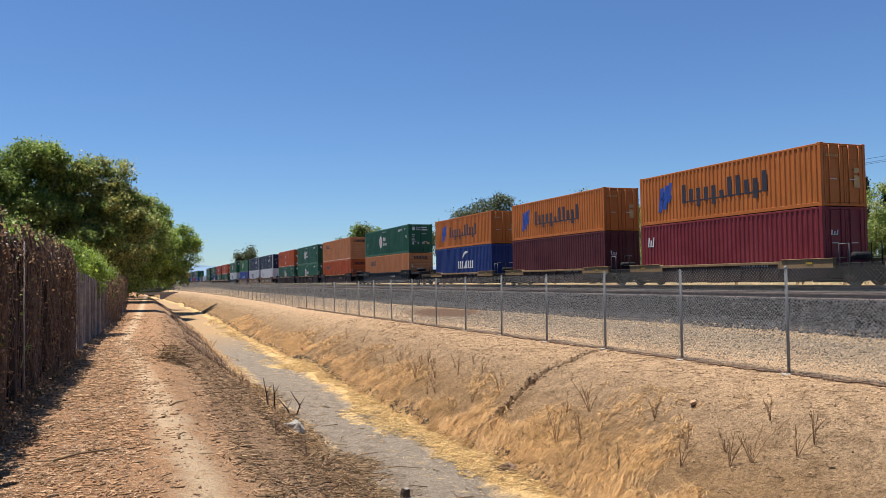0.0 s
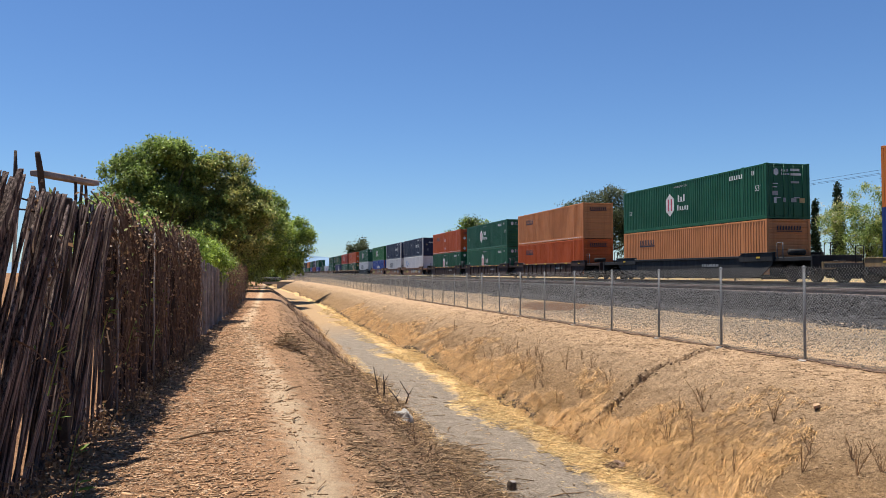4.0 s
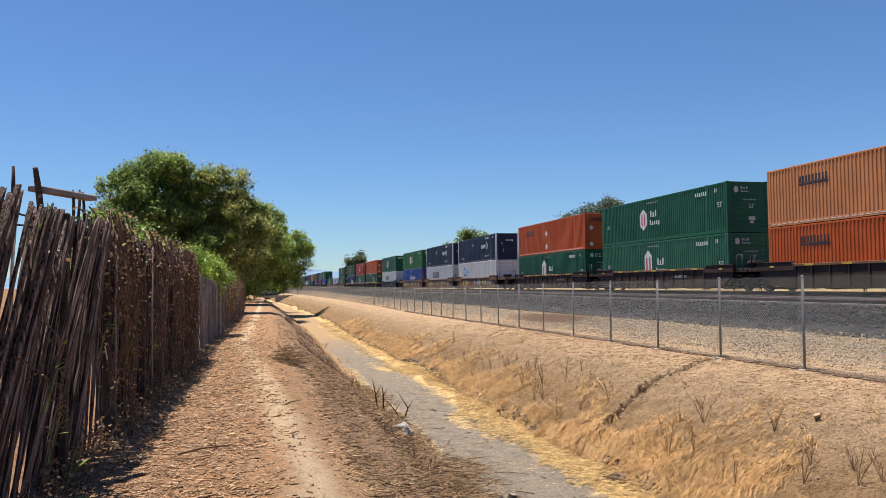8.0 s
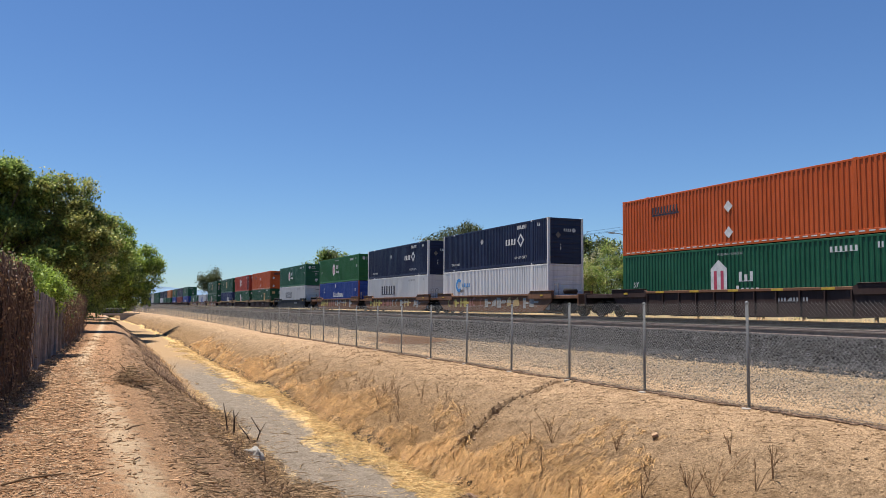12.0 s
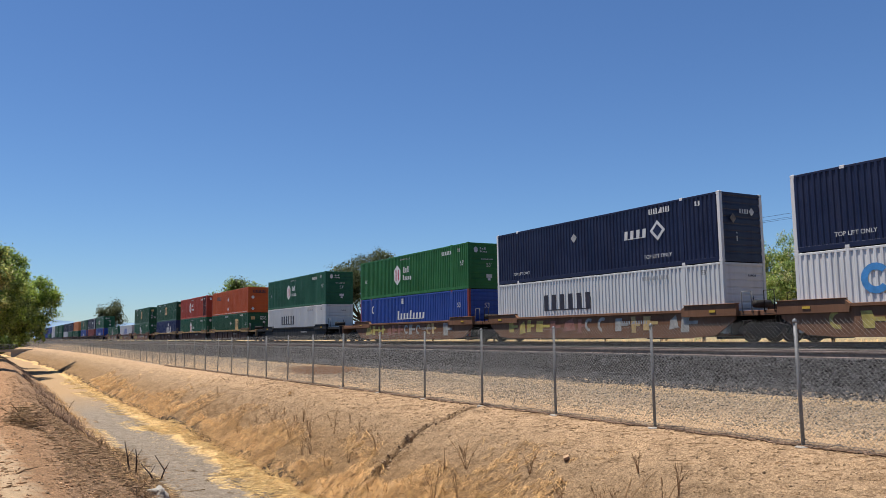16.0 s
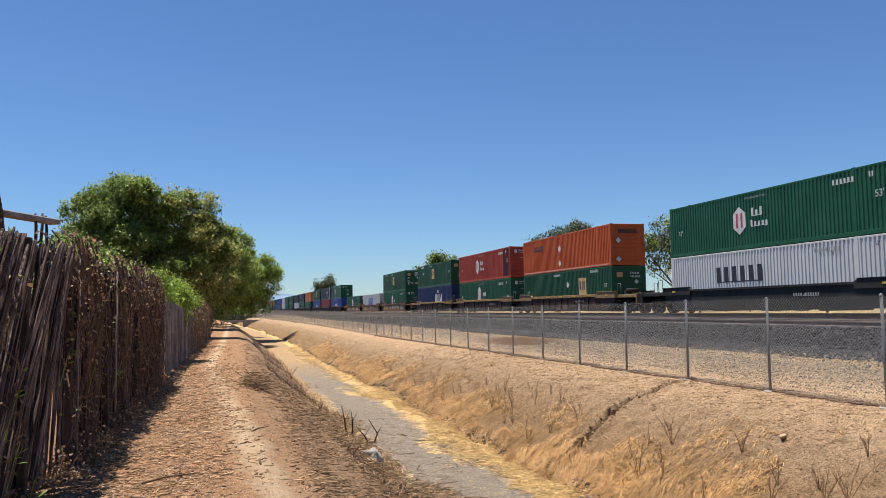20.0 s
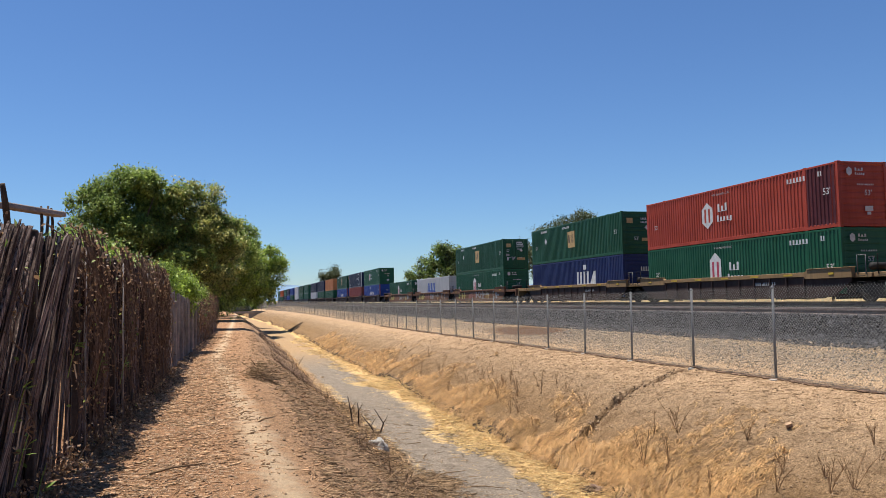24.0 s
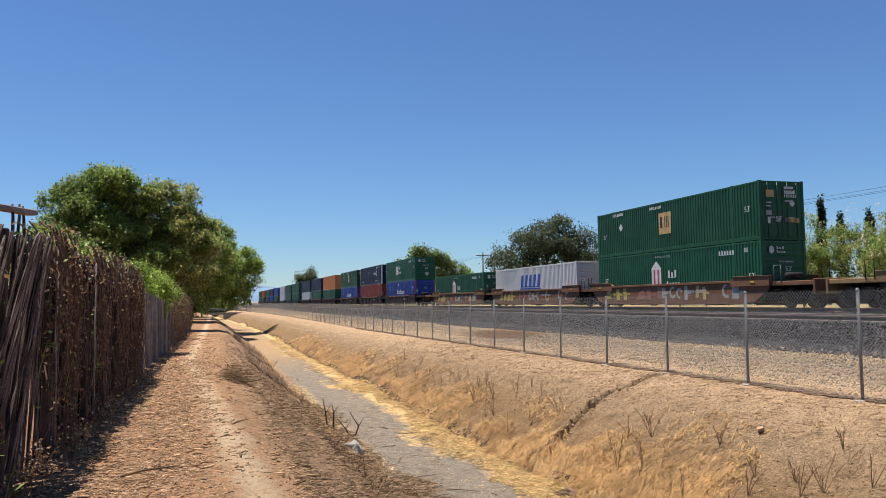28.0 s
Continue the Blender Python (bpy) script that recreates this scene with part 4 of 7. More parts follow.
def make_car(u, L, style, gap_front, gap_back, first, last, seed, detail):
    """One well of the train. Its origin lies on the rail tops, below the near end of its container."""
    colour = {"yellow40": "car_yellow", "black": "car_black", "brown": "car_brown", "tan": "car_tan", "yellow": "car_yellow"}[style]
    body = M[colour]
    top = 1.02 if style == "yellow40" else 1.36
    look_words = {"yellow40": "low yellow double-stack well car with a thin side sill", "black": "black double-stack well car with a plain side sill",
                  "brown": "rust-brown ribbed well car with a yellow-striped top edge", "tan": "faded tan well car covered in sprayed paint", "yellow": "weathered yellow-tan well car with ribbed sides"}[style]
    car = thing("well_car", look_words, "rail car", "well cars of the train", at=pose(TRACK_X + SKEW * u, u, RAIL_Z + GRADE * u, RAIL_TILT, 0, RAIL_TURN))
    # yellow styles: brown sill and ribs put the shade below the chord into colour
    side_mat = M["car_brown"] if style in ("brown", "yellow", "yellow40") else body
    low = 0.20

    def sill():
        b = Build()
        out = [(-0.6, top - 0.45), (0.4, low + 0.1), (1.6, low), (L - 1.6, low), (L - 0.4, low + 0.1), (L + 0.6, top - 0.45), (L + 0.6, top - 0.04), (-0.6, top - 0.04)]
        n = len(out)
        return b.add([(-0.03, p, q) for p, q in out] + [(0.03, p, q) for p, q in out],
                     [tuple(range(n))[::-1], tuple(range(n, 2 * n))] + [(i, (i + 1) % n, n + (i + 1) % n, n + i) for i in range(n)]).mesh("side_sill", side_mat)
    me = cached(("sill", L, style), sill)
    for s in (-1, 1):
        part("side_sill", me, None, car, at=(s * 1.40, 0, 0))
    hi = 0.12 if style != "yellow" else 0.2
    me = cached(("chord", L, style), lambda: Build().box(-0.07, 0.07, 1.9, L - 1.9, top - hi, top, 0.012).mesh("top_chord", M["car_tan"] if style == "brown" else body))
    for s in (-1, 1):
        part("top_chord", me, None, car, at=(s * 1.43, 0, 0))
    if detail and style in ("brown", "yellow"):
        patch = cached("patch", lambda: Build().box(-0.004, 0.004, -0.3, 0.3, -0.045, 0.045).mesh("reflector", M["yellow_mark"]))
        for k in range(5):
            part("reflector", patch, None, car, at=(-1.505, 3.2 + k * (L - 6.4) / 4, top - hi / 2))
    lift = {"yellow40": 0.05, "black": 0.12, "brown": 0.1, "tan": 0.16, "yellow": 0.12}[style]

    def riser():
        b = Build()
        out = [(-0.7, top - 0.3), (-0.7, top + lift), (1.9, top + lift), (2.15, top - 0.02), (2.1, top - 0.3)]
        n = len(out)
        return b.add([(-0.09, p, q) for p, q in out] + [(0.09, p, q) for p, q in out],
                     [tuple(range(n)), tuple(range(n, 2 * n))[::-1]] + [((i + 1) % n, i, n + i, n + (i + 1) % n) for i in range(n)]).mesh("end_riser", body)
    me = cached(("riser", style), riser)
    flip = Matrix.Translation((0, L, 0)) @ Matrix.Rotation(math.pi, 4, 'Z')
    for s in (-1, 1):
        part("end_riser", me, None, car, at=(s * 1.42, 0, 0))
        part("end_riser", me, None, car, at=flip @ Matrix.Translation((s * 1.42, 0, 0)))
    cap = cached(("riser_cap", style), lambda: Build().box(-0.13, 0.13, -0.72, 1.95, top + lift, top + lift + 0.03, 0.01).mesh("riser_cap", body))
    for s in (-1, 1):
        part("riser_cap", cap, None, car, at=(s * 1.42, 0, 0))
        part("riser_cap", cap, None, car, at=flip @ Matrix.Translation((s * 1.42, 0, 0)))
    if style in ("brown", "yellow", "yellow40"):
        rib = cached(("rib", style), lambda: Build().box(-0.05, 0.05, -0.04, 0.04, low + 0.08, top - hi, 0.01).mesh("rib", side_mat))
        n = round((L - 4.4) / 1.15)
        for k in range(n + 1):
            part("rib", rib, None, car, at=(-1.45, 2.2 + k * (L - 4.4) / n, 0))
    beam = cached("cross_beam", lambda: Build().box(-1.36, 1.36, -0.15, 0.15, 0.14, 0.24, 0.02).mesh("cross_beam", M["dark"]))
    for k in range(5):
        part("cross_beam", beam, None, car, at=(0, 0.3 + k * (L - 0.6) / 4, 0))
    head = cached(("bulkhead", style), lambda: Build().box(-1.36, 1.36, -0.05, 0.05, 0.3, top - 0.1, 0.02).mesh("bulkhead", M["dark"]))
    part("bulkhead", head, None, car, at=(0, -0.3, 0))
    part("bulkhead", head, None, car, at=(0, L + 0.3, 0))
    # end platforms reach to the next car
    for near, gap, free in ((True, gap_front, first), (False, gap_back, last)):
        reach = gap / 2 - (0.35 if free else 0.05)
        deck = Build().box(-1.35, 1.35, -reach, -0.35, top - 0.32, top - 0.12, 0.02)
        turn = Matrix.Identity(4) if near else flip
        part("end_platform", deck, body if style != "yellow40" else M["dark"], car, at=turn)
        part("draft_sill", Build().box(-0.25, 0.25, -reach - (0.3 if free else 0), -0.3, 0.55, top - 0.3, 0.03), M["dark"], car, at=turn)
        if free:
            part("coupler", Build().box(-0.12, 0.12, -reach - 0.62, -reach - 0.2, 0.72, 0.98, 0.03), M["dark"], car, at=turn)
            part("buffer_beam", Build().box(-1.4, 1.4, -reach - 0.05, -reach + 0.08, 0.62, top - 0.05, 0.02), body, car, at=turn)
        if detail:
            for s in (-1, 1):
                part("grab_rail", Build().tube([(s * 1.38, -0.9, top - 0.2), (s * 1.38, -0.9, top + 0.62), (s * 1.38, -1.35, top + 0.62), (s * 1.38, -1.35, top - 0.2)], 0.022, 6), M["galv"] if s < 0 and near else M["dark"], car, at=turn, smooth=True)
                part("step_bar", Build().box(s * 1.42 - 0.04, s * 1.42 + 0.04, -1.35, -0.9, 0.45, 0.49), M["dark"], car, at=turn)
                for z in (0.6, 0.85, 1.1):
                    part("rung", Build().tube([(s * 1.43, -1.35, z), (s * 1.43, -0.9, z)], 0.014, 5), M["dark"], car, at=turn)
            part("brake_cylinder", Build().tube([(-0.75, -1.0, top + 0.15), (0.1, -1.0, top + 0.15)], 0.16, 10), M["dark"], car, at=turn, smooth=True)
            part("brake_hose", Build().tube([(0.35, -reach + 0.1, top - 0.2), (0.4, -reach - 0.1, top - 0.45), (0.3, -reach - 0.25, 0.5)], 0.03, 6), M["dark"], car, at=turn, smooth=True)
            part("reflector", Build().box(-1.53, -1.51, 0.3, 0.62, top - 0.15, top - 0.06), M["yellow_mark"], car, at=turn if near else Matrix.Translation((0, L - 0.95, 0)))
    if first:
        bogie_parts(car, -min(gap_front / 2 - 1.6, 2.0))
    bogie_parts(car, L + (min(gap_back / 2 - 1.6, 2.0) if last else gap_back / 2))
    if detail:
        part("car_number", flat(bars(1.7, 0.15, "tttt tttttt"), "car_no", "grey_mark"), None, car, at=Matrix.Translation((-1.44, L * 0.36, 0.82)) @ SIDE_TURN)
        if style == "tan":
            for n, (mat, a, b) in enumerate((("spray_pale", 0.08, 0.30), ("spray_pink", 0.31, 0.50), ("spray_grey", 0.48, 0.66), ("tan_mark", 0.68, 0.78), ("spray_grey", 0.82, 0.93))):
                for k, shape in enumerate(spray(seed * 7 + n, a * L, b * L, 0.40, top - 0.13)):
                    part("sprayed_letter", flat(shape, ("spray", seed, n, k), mat), None, car, "sprayed paint lettering", at=Matrix.Translation((-1.436 - 0.001 * n, L, 0)) @ SIDE_TURN)
    MOVERS.append((car, TRACK_X, u, RAIL_Z))
    return car


FT40, FT53, HC, STD = 12.192, 16.154, 2.896, 2.591
LIVERY_WORDS = {
    "hapag": "orange corrugated container, dark bars and blue emblem", "cai": "maroon corrugated container with small white lettering",
    "tex": "dark red corrugated container, unmarked sides", "cma": "deep blue corrugated container with white lettering",
    "hub": "green domestic container with white hexagon emblem", "hub_mono": "faded red domestic container with white hexagon emblem",
    "sch": "orange domestic container, dark lettering, white diamonds", "sch_plain": "faded orange domestic container with dark lettering",
    "umax": "navy blue domestic container with white lettering", "ring": "dirty white container with a blue ring emblem",
    "werner": "pale grey container with large dark lettering", "sierra": "royal blue container with red posts, white lettering",
    "emp": "forest green container with a tan square emblem", "loup": "indigo blue container with large white lettering",
    "swift": "pale grey container with slanted blue lettering", "": "plain corrugated domestic container"}
# u, length, upper (colour, livery, height, doors), lower, car style, first well of its car, last well
TRAIN = [
    (8.3, FT40, None, None, "yellow40", True, False),
    (24.18, FT40, ("hl_orange", "hapag", STD, True), ("maroon", "cai", STD, True), "yellow40", False, False),
    (39.96, FT40, ("hl_orange", "hapag", STD, True), ("darkred", "tex", STD, True), "yellow40", False, False),
    (55.84, FT40, ("hl_orange", "hapag", STD, True), ("cma_blue", "cma", STD, True), "yellow40", False, True),
    (75.6, FT53, ("hub_green", "hub", HC, True), ("sch_tan", "sch_plain", HC, False), "black", True, True),
    (98.92, FT53, ("sch_tan", "sch_plain", HC, False), ("sch_orange", "sch_plain", HC, False), "brown", True, False),
    (118.6, FT53, ("hub_green", "hub", HC, False), ("hub_green_faded", "hub", HC, False), "brown", False, False),
    (137.99, FT53, ("sch_orange", "sch", HC, False), ("hub_green", "hub", HC, False), "brown", False, True),
    (161.74, FT53, ("navy", "umax", HC, False), ("white_paint", "ring", HC, False), "tan", True, False),
    (181.16, FT53, ("navy", "umax", HC, False), ("grey_paint", "werner", HC, False), "tan", False, False),
    (200.5, FT53, ("leaf_green", "hub", HC, False), ("royal", "sierra", HC, False), "tan", False, True),
    (224.13, FT53, ("hub_green", "hub", HC, False), ("grey_paint", "werner", HC, False), "black", True, True),
    (247.7, FT53, ("sch_orange", "sch", HC, False), ("emp_green", "emp", HC, False), "yellow", True, False),
    (267.19, FT53, ("hub_red", "hub_mono", HC, False), ("hub_green", "hub", HC, False), "yellow", False, False),
    (286.63, FT53, ("emp_green", "emp", HC, False), ("loup_blue", "loup", HC, False), "yellow", False, True),
    (310.31, FT53, ("emp_green", "emp", HC, True), ("hub_green", "hub", HC, False), "tan", True, False),
    (329.75, FT53, None, ("grey_paint", "swift", HC, False), "tan", False, False),
    (349.2, FT53, None, ("hub_green", "hub", HC, False), "tan", False, True),
    (374.2, FT53, ("hub_green", "hub", HC, False), ("royal", "sierra", HC, False), "brown", True, False),
    (393.65, FT53, ("navy", "umax", HC, False), ("brick", "", HC, False), "brown", False, False),
    (413.1, FT53, ("emp_green", "emp", HC, False), ("royal", "sierra", HC, False), "brown", False, True),
    (436.8, FT53, ("sch_tan", "", HC, False), ("hub_green", "", HC, False), "brown", True, False),
    (456.3, FT53, ("navy", "", HC, False), ("hub_green", "", HC, False), "brown", False, False),
    (475.8, FT53, ("navy", "", HC, False), ("grey_paint", "", HC, False), "brown", False, True),
    (499.5, FT53, ("hub_green", "", HC, False), ("hub_green", "", HC, False), "black", True, False),
    (519.0, FT53, ("emp_green", "", HC, False), ("hub_green", "", HC, False), "black", False, False),
    (538.5, FT53, ("grey_paint", "", HC, False), ("white_paint", "", HC, False), "black", False, True),
    (562.2, FT53, ("royal", "", HC, False), ("hub_green", "", HC, False), "brown", True, False),
    (581.7, FT53, ("navy", "", HC, False), ("royal", "", HC, False), "brown", False, False),
    (601.2, FT53, ("hub_green", "", HC, False), ("navy", "", HC, False), "brown", False, True),
    (624.9, FT53, ("sch_orange", "", HC, False), ("hub_green", "", HC, False), "black", True, False),
    (644.4, FT53, ("hub_green", "", HC, False), ("hub_green", "", HC, False), "black", False, True),
]


def make_train():
    for n, (u, L, upper, lower, style, first, last) in enumerate(TRAIN):
        before = u - (TRAIN[n - 1][0] + TRAIN[n - 1][1]) if n else 3.5
        after = TRAIN[n + 1][0] - u - L if n + 1 < len(TRAIN) else 6.0
        make_car(u, L, style, before, after, first, last, n, u < 420)
        floor = 0.62 if L == FT40 else 0.36
        z = RAIL_Z + floor
        for low, spec in ((True, lower), (False, upper)):
            if spec is None:
                continue
            colour, livery, H, doors = spec
            words = LIVERY_WORDS[livery] + (", in a well car" if low else ", stacked on top")
            posts = "white_paint" if livery == "umax" else "brick" if livery == "sierra" else ""
            box = make_container(L, H, colour, livery, words, pose(TRACK_X + SKEW * u, u, z + GRADE * u, RAIL_TILT, 0, RAIL_TURN), low, doors, posts)
            MOVERS.append((box, TRACK_X, u, z))
            z += H


make_train()


def motions():
    times = [k for k in range(29)]
    for ob, x, y, z in MOVERS:
        walk(ob, [(t, pose(x + SKEW * q, q, z + GRADE * q, RAIL_TILT, 0, RAIL_TURN)) for t, q in ((t, y - SPEED * t) for t in times)])
    turn = math.degrees(SPEED / 0.457)
    steps = [k / 15 for k in range(421)]
    for w, q in WHEELSETS:
        if w.parent.parent.matrix_basis.translation.y < 400:
            walk(w, [(t, pose(0, q, 0.457, turn * t)) for t in steps])


# ---- quick meshes of many small pieces ----
RNG = np.random.default_rng(7)


def fast_mesh(name, verts, faces, mat, smooth=False):
    verts, faces = np.asarray(verts, np.float32).reshape(-1, 3), np.asarray(faces, np.int32)
    me = bpy.data.meshes.new(name)
    n, k = faces.shape
    me.vertices.add(len(verts))
    me.vertices.foreach_set("co", verts.ravel())
    me.loops.add(n * k)
    me.loops.foreach_set("vertex_index", faces.ravel())
    me.polygons.add(n)
    me.polygons.foreach_set("loop_start", np.arange(0, n * k, k, dtype=np.int32))
    if smooth:
        me.polygons.foreach_set("use_smooth", np.ones(n, bool))
    me.materials.append(mat)
    me.update(calc_edges=True)
    return me


def turns(n, yaw_only=False, tilt=None):
    """Random rotation matrices."""
    if yaw_only or tilt is not None:
        a = RNG.uniform(0, math.tau, n)
        b = RNG.normal(0, tilt or 0.0, n)
        c, s, cb, sb = np.cos(a), np.sin(a), np.cos(b), np.sin(b)
        z, o = np.zeros(n), np.ones(n)
        rz = np.stack([np.stack([c, -s, z], -1), np.stack([s, c, z], -1), np.stack([z, z, o], -1)], 1)
        rx = np.stack([np.stack([o, z, z], -1), np.stack([z, cb, -sb], -1), np.stack([z, sb, cb], -1)], 1)
        return rz @ rx
    q = RNG.normal(size=(n, 4))
    q /= np.linalg.norm(q, axis=1)[:, None]
    w, x, y, z = q.T
    return np.stack([np.stack([1 - 2 * (y * y + z * z), 2 * (x * y - z * w), 2 * (x * z + y * w)], -1),
                     np.stack([2 * (x * y + z * w), 1 - 2 * (x * x + z * z), 2 * (y * z - x * w)], -1),
                     np.stack([2 * (x * z - y * w), 2 * (y * z + x * w), 1 - 2 * (x * x + y * y)], -1)], 1)


def strew(name, at, base, faces, size, rot, mat, jitter=0.0):
    """One mesh of copies of a small form."""
    n, base, faces = len(at), np.asarray(base, float), np.asarray(faces)
    p = base[None] * np.asarray(size).reshape(n, 1, -1)
    if jitter:
        p = p * RNG.uniform(1 - jitter, 1 + jitter, p.shape)
    p = np.einsum('nij,nkj->nki', rot, p) + np.asarray(at)[:, None]
    f = (faces[None] + (np.arange(n) * len(base))[:, None, None]).reshape(-1, faces.shape[1])
    return fast_mesh(name, p, f, mat)


OCTA = [(1, 0, 0), (-1, 0, 0), (0, 1, 0), (0, -1, 0), (0, 0, 1), (0, 0, -1)]
OCTA_F = [(0, 2, 4), (2, 1, 4), (1, 3, 4), (3, 0, 4), (2, 0, 5), (1, 2, 5), (3, 1, 5), (0, 3, 5)]
PRISM = [(-1, -1, -0.6), (-1, 1, -0.6), (-1, 0, 1), (1, -0.8, -0.6), (1, 0.8, -0.6), (1, 0, 0.8)]
PRISM_F = [(0, 1, 4), (0, 4, 3), (1, 2, 5), (1, 5, 4), (2, 0, 3), (2, 3, 5), (0, 2, 1), (3, 4, 5)]
LEAF = [(0, 0, 0), (0.32, 0.5, 0.1), (0, 1, -0.06), (-0.32, 0.5, 0.1)]
LEAF_F = [(0, 1, 2), (0, 2, 3)]


def spread(n, x0, x1, y0, y1, bias=1.0):
    """Places on the ground, denser towards y0."""
    x = RNG.uniform(x0, x1, n)
    y = y0 + (y1 - y0) * RNG.uniform(0, 1, n) ** bias
    x = x + SKEW * y * np.clip((x - 12) / 4, 0, 1)
    return np.stack([x, y, ground_z(x, y)], -1)


# ---- chain-link fence ----
def make_chain_fence():
    fence = thing("chain_link_fence", "grey galvanised chain-link fence along the gravel strip", "fence", at=(FENCE_X, 0, 0))
    H = 1.83
    post = Build().tube([(0, 0, -0.3), (0, 0, H + 0.02)], 0.028, 10).mesh("post", M["galv"], True)
    cap = Build().tube([(0, 0, 0), (0, 0, 0.02), (0, 0, 0.05), (0, 0, 0.065)], [0.038, 0.038, 0.026, 0.008], 10).mesh("cap", M["galv"], True)
    foot = Build().loft([[(r * math.cos(a) * (1 + 0.15 * math.sin(3 * a)), r * math.sin(a), z) for a in (math.tau * k / 9 for k in range(9))] for r, z in ((0.10, -0.1), (0.10, 0.0), (0.07, 0.015))]).mesh("footing", M["concrete"])
    clip = Build().tube([(-0.045, 0, 0), (0, 0.04, 0), (0.045, 0, 0)], 0.005, 4).mesh("tie_wire", M["wire"])

    def panel():
        b = Build()
        pitch, r = 0.076, 0.0019
        n = int((POST_STEP + H) / pitch)
        for k in range(1, n):
            c = k * pitch
            y0, y1 = max(0, c - H), min(POST_STEP, c)
            for flip in (False, True):
                a, e = (0, y0, c - y0), (0, y1, c - y1)
                if flip:
                    a, e = (0.004, y0, H - (c - y0)), (0.004, y1, H - (c - y1))
                b.tube([a, e], r, 3, False)
        # twisted tips along the top
        m = int(POST_STEP / pitch)
        for k in range(m):
            b.tube([(0, k * pitch, H - 0.01), (0, k * pitch + 0.012, H + 0.03)], r, 3, False)
        b.tube([(0.002, 0, 0.06), (0.002, POST_STEP, 0.06)], 0.003, 3, False)
        return b.mesh("wire_mesh", M["wire"])
    net = panel()
    ys = [16.75 + POST_STEP * k + {-1: 0.08, -2: 0.18}.get(k, 0.18 if k < -2 else 0.0) for k in range(-6, 62)]
    zs = [gz(FENCE_X + float(bend(y)), y) for y in ys]
    for k, y in enumerate(ys):
        lean = random.uniform(-0.8, 0.8)
        p = part("post", post, None, fence, at=pose(float(bend(y)), y, zs[k], random.uniform(-0.6, 0.6), lean, 0))
        part("cap", cap, None, p, at=(0, 0, H + 0.0))
        part("footing", foot, None, fence, "pale concrete footing", at=pose(float(bend(y)) - 0.05, y, zs[k], 0, 0, random.uniform(0, 360)))
        if k < 12:
            for z in (0.3, 0.75, 1.2, 1.65):
                part("tie_wire", clip, None, p, at=(0, 0, z))
        if k + 1 < len(ys):
            ob = new("wire_mesh", net)
            ob.parent = fence
            ob.matrix_basis = pose(float(bend(y)) - 0.034, y, zs[k] + 0.02, math.degrees(math.atan2(zs[k + 1] - zs[k], POST_STEP)), 0, math.degrees(math.atan2(float(bend(y) - bend(ys[k + 1])), POST_STEP)))


make_chain_fence()


# ---- stake fence, board fence, dead vines ----
def stake_top(y):
    return float(np.interp(y, [-4, 6, 9, 15, 17, 20, 22], [2.20, 2.23, 2.30, 2.28, 2.30, 2.18, 2.04]))


